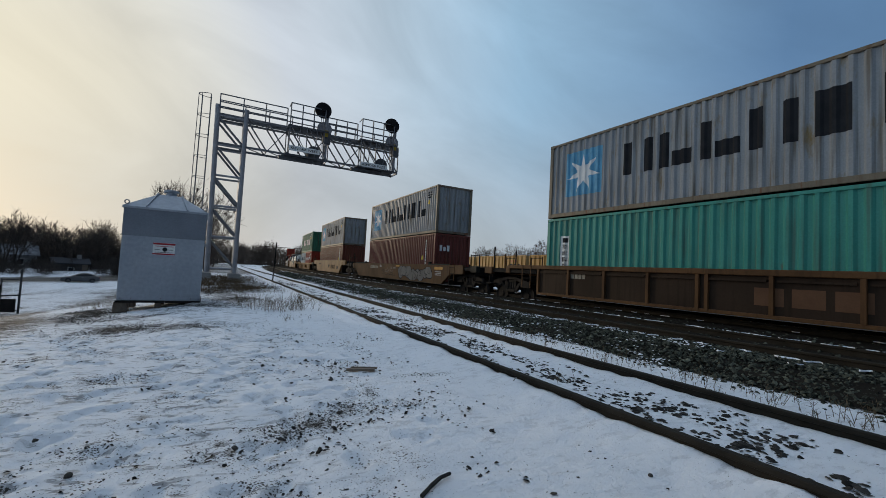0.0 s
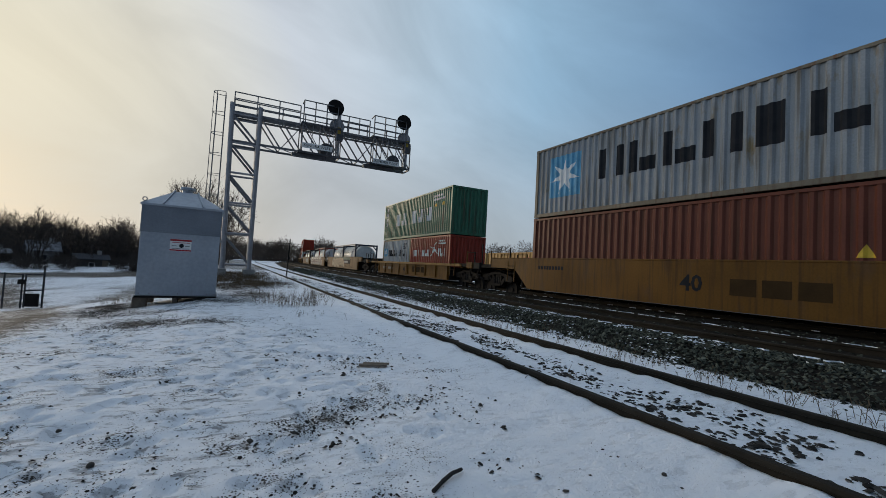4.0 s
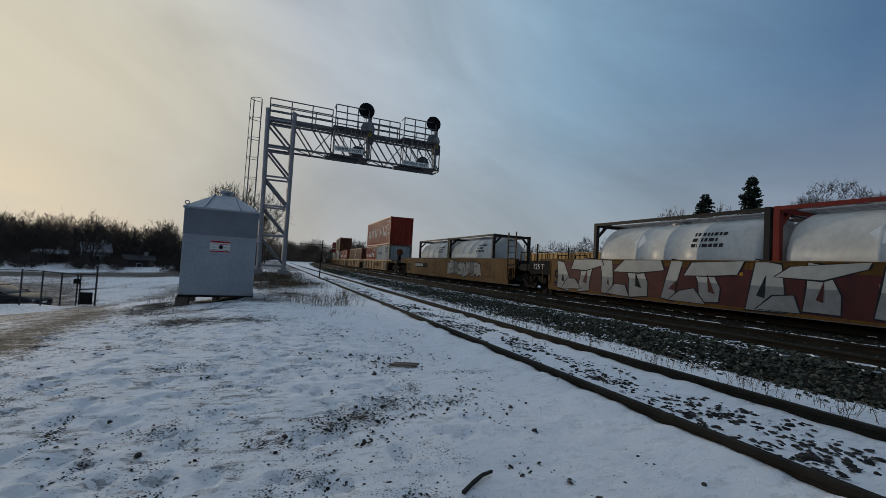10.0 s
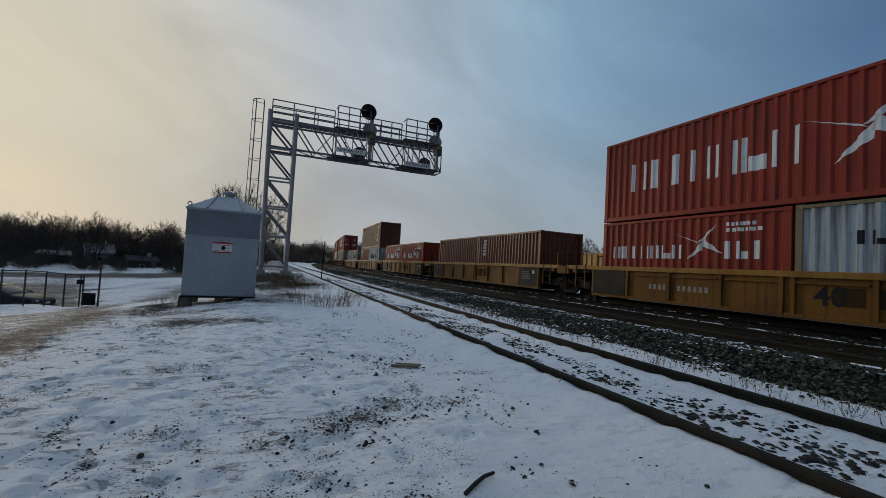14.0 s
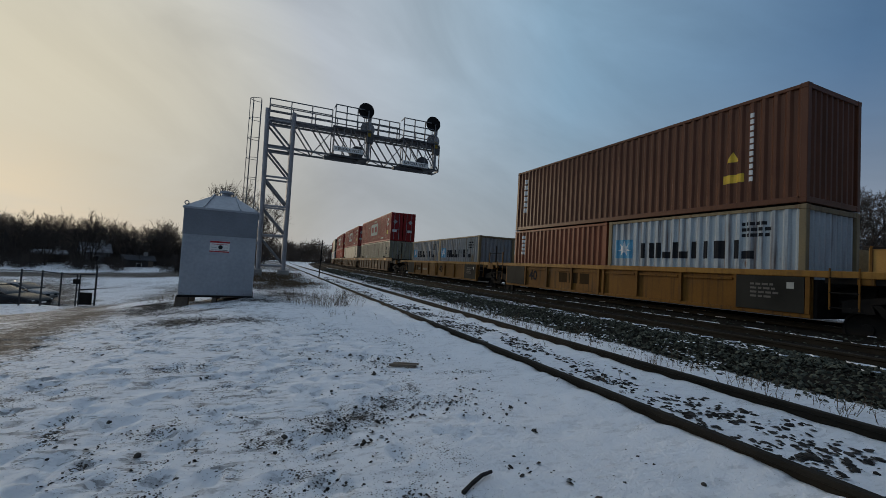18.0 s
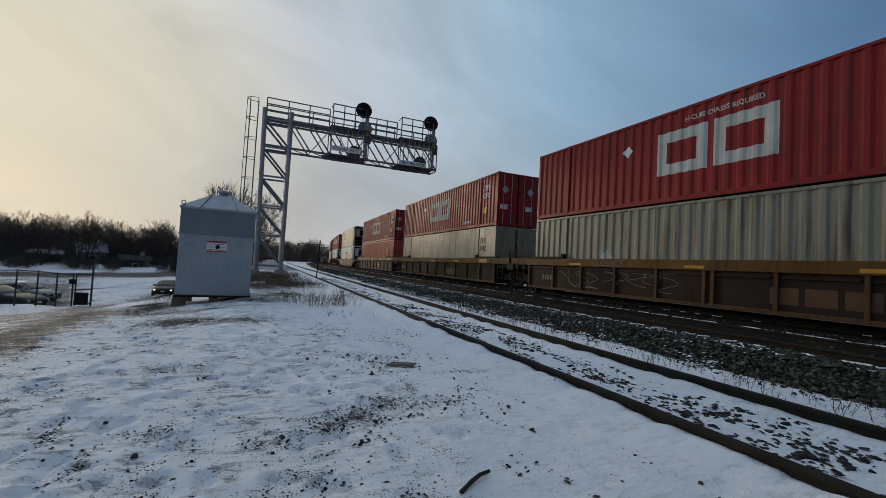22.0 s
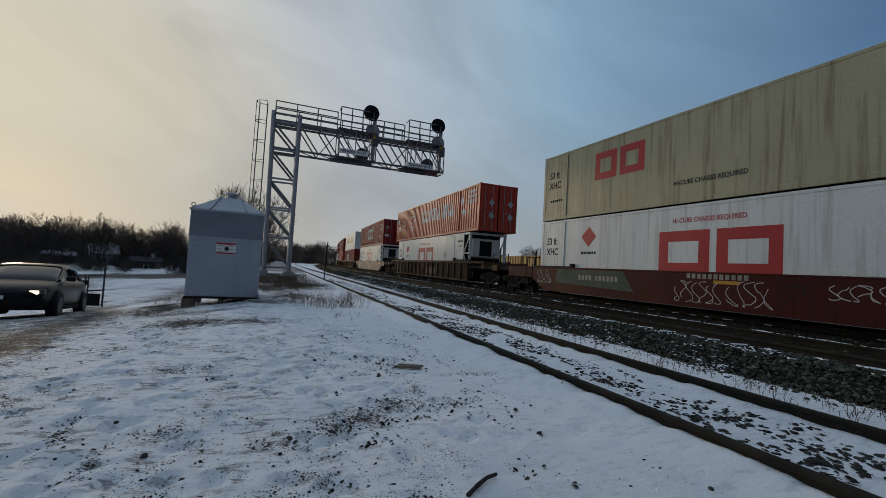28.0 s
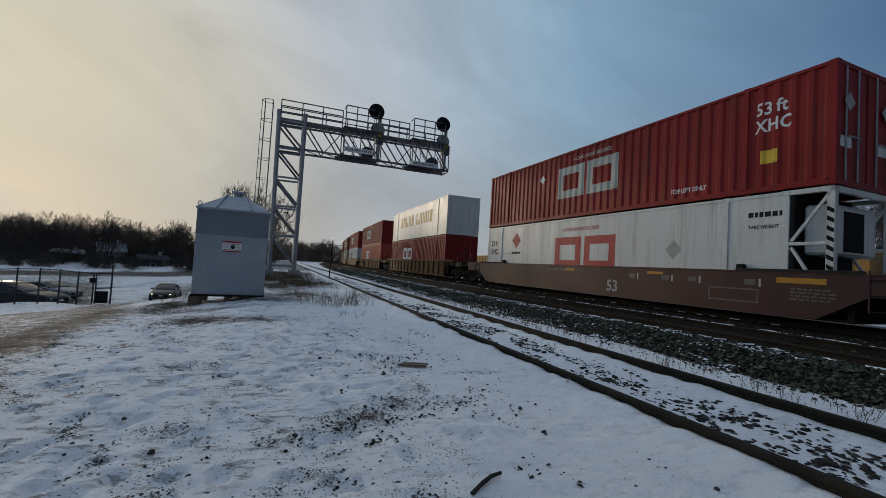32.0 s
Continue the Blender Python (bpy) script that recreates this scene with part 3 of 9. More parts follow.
def rail(name, line, o, top, s0, s1, step, polished, label):
    """A flat-bottomed rail swept along the line."""
    prof = [(-0.07, -0.172), (0.07, -0.172), (0.07, -0.160), (0.012, -0.135), (0.010, -0.045), (0.036, -0.034), (0.036, -0.006), (0.029, 0.0), (-0.029, 0.0), (-0.036, -0.006), (-0.036, -0.034), (-0.010, -0.045), (-0.012, -0.135), (-0.07, -0.160)]
    verts, faces, n = [], [], len(prof)
    ss = list(np.arange(s0, s1 + 0.01, step))
    for s in ss:
        for u, w in prof:
            x, y, _ = line(s, o + u)
            verts.append((x, y, top + w))
    for k in range(len(ss) - 1):
        for i in range(n):
            j = (i + 1) % n
            faces.append((k * n + i, k * n + j, (k + 1) * n + j, (k + 1) * n + i))
    me = mesh_of(name, verts, faces)
    me.materials.append(M_RAIL)
    me.materials.append(M_RAILHEAD if polished else M_RAIL)
    for p in me.polygons:
        p.material_index = 1 if p.index % n == 7 else 0
    ob = new(name, me)
    return tagged(ob, label, "rail", "rails", "structure")


for side in (-1, 1):
    rail("siding_rail", siding_at, side * RAIL_HALF, 0.0, -12, 190, 2.0, False, "rusty brown siding rail half sunk in snow")
    rail("main_rail", line_at, side * RAIL_HALF, C_Z, -40, 260, 2.5, True, "polished steel rail under the freight train")
    rail("main_rail", line_at, -4.64 + side * RAIL_HALF, 0.20, -40, 260, 2.5, False, "brown rail of the empty main track")

bed_base = {}


def build_bed():
    """Dark ballast shoulder and bed under the two main tracks."""
    prof = [(-7.1, -0.18), (-6.75, -0.05), (-6.3, 0.05), (-5.9, 0.075), (-3.4, 0.075), (-2.6, 0.05), (-1.6, 0.085), (1.6, 0.085), (2.3, 0.03), (3.2, -0.1)]
    verts, faces, n = [], [], len(prof)
    ss = list(np.arange(-40, 0, 1.0)) + list(np.arange(0, 40, 0.35)) + list(np.arange(40, 262, 3.0))
    for s in ss:
        for i, (o, z) in enumerate(prof):
            x, y, _ = line_at(s, o + 0.12 * noise.noise((s * 0.9, o, 0)))
            verts.append((x, y, z + 0.035 * noise.noise((s * 2.0, o * 2, 4))))
    for k in range(len(ss) - 1):
        faces += [(k * n + i, k * n + i + 1, (k + 1) * n + i + 1, (k + 1) * n + i) for i in range(n - 1)]
    me = mesh_of("ballast", verts, faces, True)
    tagged(link_part("ballast", me, M_BALLAST, None), "dark crushed-stone ballast bed under the main tracks", "ballast", kind="structure")


build_bed()


def build_ties():
    for o, z0, name in ((-4.64, 0.025, "empty main track"), (0.0, 0.045, "train track")):
        root = thing("track_ties", "weathered timber ties of the " + name, "railway ties", kind="structure")
        g = Geo().box(-1.3, 1.3, -0.11, 0.11, -0.15, 0.0, 0.012)
        me = g.mesh("tie")
        for i in range(105):
            s = -14 + i * 0.53
            x, y, hd = line_at(s, o)
            m = pose(x, y, z0, 0, 0, -math.degrees(hd) + random.uniform(-1.5, 1.5))
            link_part("tie", me, M_TIE, root, "", m)


build_ties()


def build_snow_lines():
    rng = random.Random(15)
    root = thing("track_snow", "thin broken lines of snow lying along the main rails", "snow", kind="structure")
    for o, z, share, gap, longest, wide in ((-2.5, 0.068, 0.8, 0.16, 0.7, 0.032), (-5.62, 0.1, 0.55, 0.7, 0.4, 0.05), (-6.0, 0.085, 0.35, 0.5, 0.3, 0.05), (-0.9, 0.1, 0.35, 0.4, 0.3, 0.05)):
        s = -12.0
        while s < 48:
            ln = rng.uniform(0.12, longest) * (1.0 if s < 15 else 1.6)
            if rng.random() < share * (1.0 + 0.8 * noise.noise((s * 0.35, o, 2))):
                w = rng.uniform(0.35, 1.0) * wide
                v, n = [], 7
                sway = rng.uniform(-0.09, 0.09)
                for k in range(n + 1):
                    q = w * (0.08 + 0.92 * math.sin(math.pi * k / n)) * rng.uniform(0.3, 1.4)
                    for u, dz in ((-q, 0), (-q * 0.5, 0.016), (q * 0.5, 0.016), (q, 0)):
                        x, y, _ = line_at(s + ln * k / n, o + u + sway * math.sin(k * 0.9))
                        v.append((x, y, z + dz))
                f = [(k * 4 + i, k * 4 + i + 1, k * 4 + i + 5, k * 4 + i + 4) for k in range(n) for i in range(3)]
                link_part("snow_streak", mesh_of("snow_streak", v, f), M_SNOW, root)
            s += ln + rng.uniform(0.02, gap)


build_snow_lines()


def stone_field(name, label, places, material, flat=1.0):
    """Many small angular stones in one mesh; places: (x, y, z, size)."""
    base = [(1, 0, 0), (0.3, 0.95, 0), (-0.8, 0.6, 0), (-0.8, -0.6, 0), (0.3, -0.95, 0), (0.25, 0.1, 0.75), (-0.35, -0.1, 0.65)]
    fc = [(0, 1, 5), (1, 2, 5), (2, 6, 5), (2, 3, 6), (3, 4, 6), (4, 5, 6), (4, 0, 5)]
    verts, faces = [], []
    for x, y, z, r in places:
        a, k = random.uniform(0, 6.3), len(verts)
        sx, sy, sz = r * random.uniform(0.7, 1.3), r * random.uniform(0.6, 1.1), r * random.uniform(0.6, 1.3) * flat
        ca, sa = math.cos(a), math.sin(a)
        tl, tv = random.uniform(-0.7, 0.7), random.uniform(-0.7, 0.7)
        ox, oy = random.uniform(-0.5, 0.5), random.uniform(-0.4, 0.4)
        for p in base:
            u, v = (p[0] + ox * p[2]) * sx, (p[1] + oy * p[2]) * sy
            verts.append((x + u * ca - v * sa, y + u * sa + v * ca, z + p[2] * sz + (tl * u + tv * v) * flat - r * 0.15))
        faces += [tuple(i + k for i in f) for f in fc]
    me = mesh_of(name, verts, faces)
    return tagged(link_part(name, me, material, None), label, "stones", kind="stuff")


def build_stones():
    rng = random.Random(4)
    pl = []
    for _ in range(36000):
        s = rng.uniform(-9, 9) if rng.random() < 0.5 else rng.uniform(9, 40)
        o = rng.uniform(-7.05, -5.42) if rng.random() < 0.97 else rng.uniform(-7.4, -7.0)
        x, y, _ = line_at(s, o)
        t = (o + 7.05) / 0.85
        z = -0.12 + 0.205 * min(1, max(0, t))
        pl.append((x, y, z, rng.choice((0.016, 0.022, 0.028, 0.036)) * rng.uniform(0.8, 1.2)))
    for _ in range(4200):
        s, o = rng.uniform(-9, 22), rng.uniform(-5.9, 2.0)
        x, y, _ = line_at(s, o)
        pl.append((x, y, 0.075, rng.uniform(0.02, 0.05)))
    stone_field("ballast_stones", "loose dark grey ballast stones along the main track", pl, M_STONE)
    pl = []
    for _ in range(5200):
        s, o = rng.uniform(-6, 26), rng.choice((rng.gauss(-5.75, 0.2), rng.uniform(-7.1, -5.5), rng.gauss(-6.95, 0.12)))
        if noise.noise((s * 0.8, o * 2.2, 4)) < -0.1:
            continue
        x, y, _ = line_at(s, o)
        pl.append((x, y, -0.1 + 0.205 * min(1, max(0, (o + 7.05) / 0.85)), rng.uniform(0.012, 0.034)))
    stone_field("snow_crumbs", "crumbs of snow caught between the ballast stones", pl, M_SNOW, 0.35)
    pl = []
    for px, py, rx, ry, k in PATCHES[:34]:
        for _ in range(int(1000 * min(1.0, rx * ry * 7) * k ** 2 + 12)):
            x, y = rng.gauss(px, rx * 0.65), rng.gauss(py, ry * 0.65)
            if y > 1.2:
                pl.append((x, y, ground_z(x, y) + 0.003, rng.uniform(0.003, 0.009) * (1 + 0.06 * y + 0.07 * max(0, y - 5))))
    for _ in range(4200):
        x, y = rng.uniform(-3.5, 2.7), rng.uniform(1.2, 13)
        if noise.noise((x * 0.9, y * 0.9, 3)) + 0.6 * noise.noise((x * 2.6, y * 2.6, 5)) < 0.0 or (x > 1.6 and rng.random() < 0.5):
            continue
        pl.append((x, y, ground_z(x, y) + 0.004, 0.003 + 0.017 * rng.random() ** 3))
    for _ in range(2600):
        x, y = rng.uniform(0.4, 2.8), rng.uniform(1.2, 7.5)
        k = noise.noise((x * 1.4, y * 1.4, 21)) + 0.7 * noise.noise((x * 4.5, y * 4.5, 22)) + 0.25 * (1.7 - x)
        if k > 0.12:
            pl.append((x, y, ground_z(x, y) + 0.005, 0.004 + 0.019 * rng.random() ** 2.2))
    stone_field("gravel", "dark grit and gravel scattered on the snow", pl, M_GRIT, 0.6)
    pl = []
    for _ in range(4600):
        s = rng.uniform(0.8, 30) if rng.random() < 0.6 else rng.uniform(0.8, 12)
        o = rng.choice((rng.gauss(0.1, 0.3), rng.gauss(-0.25, 0.25)))
        o = max(-0.62, min(0.62, o))
        if noise.noise((s * 1.3, o * 2.5, 8)) < -0.12:
            continue
        x, y, _ = siding_at(s, o)
        pl.append((x, y, ground_z(x, y) + 0.006, rng.uniform(0.01, 0.045)))
    stone_field("siding_clods", "dark ballast stones poking through the snow between the siding rails", pl, M_GRIT, 0.45)


build_stones()

# ---- signal hut ----


def build_hut():
    root = thing("signal_hut", "grey galvanised steel trackside equipment hut on timber blocks", "equipment hut", at=pose(-1.205, 13.0, -0.33, 0, 0, 1.5))
    w, z0, z1 = 0.9, 0.25, 2.62
    part("wall", Geo().box(-w, w, 0.0, 0.05, z0, z1, 0.012), M_SHED, root)
    part("wall", Geo().box(-w, w, 1.75, 1.8, z0, z1, 0.012), M_SHED, root)
    part("wall", Geo().box(-w, -w + 0.05, 0.05, 1.75, z0, z1), M_SHED, root)
    part("wall", Geo().box(w - 0.05, w, 0.05, 1.75, z0, z1), M_SHED, root)
    part("upper_band", Geo().box(-w - 0.008, w + 0.008, -0.012, 0.0, 1.88, z1 - 0.01), surface("band_steel", (0.22, 0.24, 0.275), (0.18, 0.20, 0.23), scale=1.4, rough=0.5, metal=0.25), root, "darker upper panel")
    part("floor", Geo().box(-w - 0.02, w + 0.02, -0.02, 1.82, z0 - 0.05, z0), M_STEEL_DARK, root)
    # hipped roof: a frustum with a small flat top
    e, t = 0.94, 0.33
    zb, zt = z1, 3.06
    v = [(-e, -0.04, zb), (e, -0.04, zb), (e, 1.84, zb), (-e, 1.84, zb), (-t * 0.8, 0.62, zt), (t * 0.8, 0.62, zt), (t * 0.8, 1.2, zt), (-t * 0.8, 1.2, zt),
         (-e, -0.04, zb - 0.05), (e, -0.04, zb - 0.05), (e, 1.84, zb - 0.05), (-e, 1.84, zb - 0.05)]
    f = [(0, 1, 5, 4), (1, 2, 6, 5), (2, 3, 7, 6), (3, 0, 4, 7), (4, 5, 6, 7), (8, 9, 1, 0), (9, 10, 2, 1), (10, 11, 3, 2), (11, 8, 0, 3), (11, 10, 9, 8)]
    part("roof", Geo().add(v, f), M_SHED, root)
    for x in (-0.36, 0.36):
        part("roof_seam", Geo().bar((x * 1.25, -0.04, zb + 0.02), (x * 0.75, 0.62, zt + 0.02), 0.03, 0.05), M_SHED, root)
    part("vent", Geo().lathe([(0.13, zt - 0.05), (0.13, zt + 0.1), (0.19, zt + 0.11), (0.19, zt + 0.17), (0.05, zt + 0.2)], "z", 16, (0, 0.9, 0)), M_SHED, root, "round roof vent cap", smooth=False)
    for x in (-0.86, 0.86):
        g = Geo()
        for i in range(8):
            a, b = math.pi * 2 * i / 8, math.pi * 2 * (i + 1) / 8
            g.tube((x + 0.05 * math.sin(a), 0.02, zb + 0.1 + 0.05 * math.cos(a)), (x + 0.05 * math.sin(b), 0.02, zb + 0.1 + 0.05 * math.cos(b)), 0.014, 6)
        part("lifting_eye", g, M_GALV, root)
    for x in (-0.45, 0.0, 0.45):
        part("panel_seam", Geo().box(x - 0.006, x + 0.006, -0.006, 0.0, z0 + 0.02, 1.86), M_SHED, root)
    for x in (-0.82, -0.6, 0.02, 0.68, 0.86):
        part("door_bolt", Geo().tube((x, -0.02, z0 + 0.06), (x, 0.0, z0 + 0.06), 0.02, 6), M_GALV, root)
    part("lamp", Geo().box(0.9, 0.96, 0.1, 0.2, 1.72, 1.8), M_GALV, root)
    for x0, x1 in ((-0.96, -0.66), (-0.1, 0.02), (0.62, 0.9)):
        part("support_block", Geo().box(x0, x1, 0.05, 0.35, -0.06, z0 - 0.05, 0.01), M_WOOD, root, "grey timber support block")
        part("support_block", Geo().box(x0, x1, 1.4, 1.7, -0.06, z0 - 0.05, 0.01), M_WOOD, root)
    # no-entry notice
    sg = part("notice", Geo().box(-0.24, 0.24, -0.012, -0.003, 1.43, 1.74), M_WHITE, root, "white notice with red bands and a dark round emblem")
    part("red_band", Geo().box(-0.24, 0.24, -0.015, -0.0125, 1.69, 1.737), M_REDMARK, sg)
    part("red_band", Geo().box(-0.24, 0.24, -0.015, -0.0125, 1.435, 1.47), M_REDMARK, sg)
    part("emblem", Geo().lathe([(0.055, -0.017), (0.055, -0.0125)], "y", 18, (0.02, 0, 1.575)), M_DARKMARK, sg)
    part("text_bar", Geo().box(-0.2, 0.2, -0.015, -0.0125, 1.645, 1.658), M_REDMARK, sg)
    part("text_bar", Geo().box(-0.2, -0.08, -0.015, -0.0125, 1.56, 1.57), M_DARKMARK, sg)
    part("text_bar", Geo().box(0.1, 0.2, -0.015, -0.0125, 1.56, 1.57), M_DARKMARK, sg)
    part("text_bar", Geo().box(-0.2, 0.2, -0.015, -0.0125, 1.49, 1.5), M_DARKMARK, sg)


build_hut()

# ---- signal gantry ----


# darker tones of M_GALV: mid for lattice and rails, dull for basket parts
M_MIDGALV = surface("mid_galvanised", (0.19, 0.19, 0.198), (0.13, 0.13, 0.137), scale=3, rough=0.55, metal=0.2)
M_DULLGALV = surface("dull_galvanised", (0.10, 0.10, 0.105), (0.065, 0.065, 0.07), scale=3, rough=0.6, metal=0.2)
M_REFLECT_SIGN = surface("yellow_sign", (0.35, 0.24, 0.03), rough=0.5, scale=5)


def build_gantry():
    root = thing("signal_gantry", "grey steel cantilever signal gantry reaching over the tracks", "signal gantry", at=pose(0, 27.0, 0))
    D = 1.25      # depth of the lattice
    zt = 9.9
    for x in (-0.55, 0.95):
        for y in (0.0, D):
            part("leg", Geo().tube((x + (0.12 if x < 0 else 0), y, -0.1), (x, y, zt), 0.13, 12), M_GALV, root, smooth=False)
            part("foundation", Geo().box(x - 0.3, x + 0.35, y - 0.3, y + 0.3, -0.6, 0.32, 0.03), M_CONCRETE, root)
    levels = [0.55, 2.35, 4.1, 5.85, 7.6, 9.3]
    for i, z in enumerate(levels):
        for y in (0.0, D):
            part("cross_bar", Geo().tube((-0.5, y, z), (0.95, y, z), 0.06, 8), M_GALV, root)
            if i < len(levels) - 1:
                part("diagonal", Geo().tube((-0.5, y, levels[i + 1] - 0.08), (0.93, y, z + 0.08), 0.065, 8), M_MIDGALV, root)
        for x in (-0.5, 0.95):
            part("side_bar", Geo().tube((x, 0, z), (x, D, z), 0.05, 8), M_GALV, root)
    # the arm: four chords with lattice
    x0, x1, zb, zc = 0.95, 10.55, 7.7, 9.38
    for y in (0.0, D):
        for z in (zb, zc):
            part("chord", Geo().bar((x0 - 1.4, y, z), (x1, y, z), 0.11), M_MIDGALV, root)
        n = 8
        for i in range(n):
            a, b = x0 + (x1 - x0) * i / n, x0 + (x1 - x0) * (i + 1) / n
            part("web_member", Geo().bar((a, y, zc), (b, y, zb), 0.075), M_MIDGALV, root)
            if y == 0.0 and i % 2:
                part("web_member", Geo().bar((a, D * 0.5, zb), (b, D * 0.5, zc), 0.05), M_MIDGALV, root)
            if i % 2 or i == n - 1:
                part("web_member", Geo().bar((b, y, zb), (b, y, zc), 0.06), M_MIDGALV, root)
    for i in range(9):
        x = x0 + (x1 - x0) * i / 8
        for z in (zb, zc):
            part("tie_bar", Geo().bar((x, 0, z), (x, D, z), 0.055), M_MIDGALV, root)
        if i < 8:
            part("plan_brace", Geo().bar((x, 0, zb), (x + (x1 - x0) / 8, D, zb), 0.045), M_MIDGALV, root)
    # walkway with open grating
    for k in range(9):
        part("walkway_slat", Geo().box(-0.6, x1, 0.12 + k * 0.125, 0.15 + k * 0.125, zc + 0.06, zc + 0.11), M_MIDGALV, root)

    def handrail(xa, xb, y, z, hh, posts):
        for k in (0.33, 0.66, 1.0):
            part("handrail", Geo().bar((xa, y, z + hh * k), (xb, y, z + hh * k), 0.055), M_MIDGALV, root)
        for i in range(posts + 1):
            x = xa + (xb - xa) * i / posts
            part("rail_post", Geo().bar((x, y, z), (x, y, z + hh), 0.06), M_MIDGALV, root)
    handrail(-0.45, 3.2, -0.02, zc + 0.08, 1.08, 3)
    handrail(-0.45, x1, D, zc + 0.08, 1.05, 8)
    handrail(5.5, 7.6, -0.02, zc + 0.08, 1.05, 3)
    # two service baskets with their signals
    for bx, sx, drop in ((3.3, 5.38, 0.05), (7.7, 9.94, 0.28)):
        handrail(bx, sx - 0.05, -0.75, zc, 1.3, 3)
        for xx in (bx, sx - 0.05):
            part("handrail", Geo().bar((xx, -0.75, zc + 1.3), (xx, 0, zc + 1.3), 0.04), M_MIDGALV, root)
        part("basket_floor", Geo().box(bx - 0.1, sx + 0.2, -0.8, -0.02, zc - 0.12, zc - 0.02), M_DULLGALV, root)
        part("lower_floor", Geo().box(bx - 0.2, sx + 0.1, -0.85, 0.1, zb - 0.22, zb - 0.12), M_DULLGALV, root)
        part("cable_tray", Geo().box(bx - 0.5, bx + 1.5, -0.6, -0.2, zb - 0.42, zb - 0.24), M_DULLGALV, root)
        for xx in (bx, bx + 1.0, sx - 0.05):
            for yy in (-0.75,):
                part("hanger", Geo().bar((xx, yy, zb - 0.15), (xx, yy, zc), 0.05), M_MIDGALV, root)
        part("brace", Geo().bar((bx, -0.75, zc), (bx + 1.1, -0.75, zb), 0.04), M_MIDGALV, root)
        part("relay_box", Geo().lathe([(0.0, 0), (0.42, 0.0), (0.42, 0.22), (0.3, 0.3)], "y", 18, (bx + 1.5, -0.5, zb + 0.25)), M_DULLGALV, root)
        # signal mast and round target
        part("signal_mast", Geo().tube((sx + 0.12, -0.55, zb - 0.2), (sx + 0.12, -0.55, zc + 1.2), 0.075, 10), M_GALV, root)
        hd = part("signal_head", Geo().lathe([(0.0, -0.72), (0.5, -0.72), (0.5, -0.66), (0.2, -0.5), (0.16, -0.32), (0.0, -0.3)], "y", 32, (sx - 0.2, 0, zc + 1.27)), M_BLACK, root, "round black signal target")
        part("visor", Geo().lathe([(0.1, -0.72), (0.12, -0.72), (0.12, -0.95), (0.1, -0.95)], "y", 16, (sx - 0.2, 0, zc + 1.27)), M_BLACK, hd)
        hd2 = part("signal_head", Geo().lathe([(0.0, -0.2), (0.46, -0.2), (0.46, -0.14), (0.2, 0.0), (0.0, 0.1)], "y", 28, (sx + 0.05, 0, zc + 0.28)), M_GALV, root, "grey back of a second signal target")
        part("junction_box", Geo().box(sx - 0.1, sx + 0.35, -0.7, -0.4, zc - 0.75, zc - 0.1), M_DULLGALV, root)
        part("lamp_sign", Geo().box(sx - 0.05, sx + 0.18, -0.74, -0.70, zc - 0.35, zc + 0.05), M_REFLECT_SIGN, root, "small dark yellow sign plate")
        for k in range(3):
            part("conduit", Geo().tube((sx - 0.1 + 0.1 * k, -0.45, zb - 0.1), (sx - 0.25 + 0.12 * k, -0.45, zc + 0.9), 0.022, 6), M_GALV, root)
        for xx, yy in ((bx + 0.5, -0.75), (bx + 1.5, -0.75)):
            part("basket_post", Geo().bar((xx, yy, zb - 0.15), (xx + 0.12, yy, zc), 0.04), M_MIDGALV, root)
        part("brace", Geo().bar((bx + 1.1, -0.75, zc), (sx - 0.1, -0.75, zb), 0.04), M_MIDGALV, root)
        # name board
        nb = part("name_board", Geo().box(bx - 0.02, bx + 1.78, -0.92, -0.87, zb + 0.12 - drop, zb + 0.42 - drop), M_WHITE, root, "white board lettered with the location name")
        text_part("lettering", "KENORA WEST", 0.23, M_DARKMARK, nb, pose(bx + 0.88, -0.925, zb + 0.2 - drop, 90, 0, 0))
    part("end_frame", Geo().bar((x1, 0, zb - 0.05), (x1, D, zb - 0.05), 0.08), M_GALV, root)
    # caged ladder on the column's outer side
    lx = -1.25
    for dy in (0.35, 0.8):
        part("ladder_stile", Geo().bar((lx + 0.32, dy, 0.4), (lx + 0.32, dy, 10.5), 0.05), M_MIDGALV, root)
    for i in range(32):
        part("rung", Geo().bar((lx + 0.32, 0.35, 0.7 + i * 0.3), (lx + 0.32, 0.8, 0.7 + i * 0.3), 0.025), M_GALV, root)
    for i in range(7):
        z = 3.3 + i * 1.2
        g = Geo()
        for k in range(8):
            a, b = math.pi * k / 8 + math.pi / 2, math.pi * (k + 1) / 8 + math.pi / 2
            g.bar((lx + 0.32 + 0.62 * math.cos(a), 0.575 + 0.38 * math.sin(a), z), (lx + 0.32 + 0.62 * math.cos(b), 0.575 + 0.38 * math.sin(b), z), 0.05, 0.02)
        part("cage_hoop", g, M_MIDGALV, root)
    for k in (2, 4, 6):
        a = math.pi * k / 8 + math.pi / 2
        part("cage_strap", Geo().bar((lx + 0.32 + 0.62 * math.cos(a), 0.575 + 0.38 * math.sin(a), 3.2), (lx + 0.32 + 0.62 * math.cos(a), 0.575 + 0.38 * math.sin(a), 10.5), 0.035), M_MIDGALV, root)


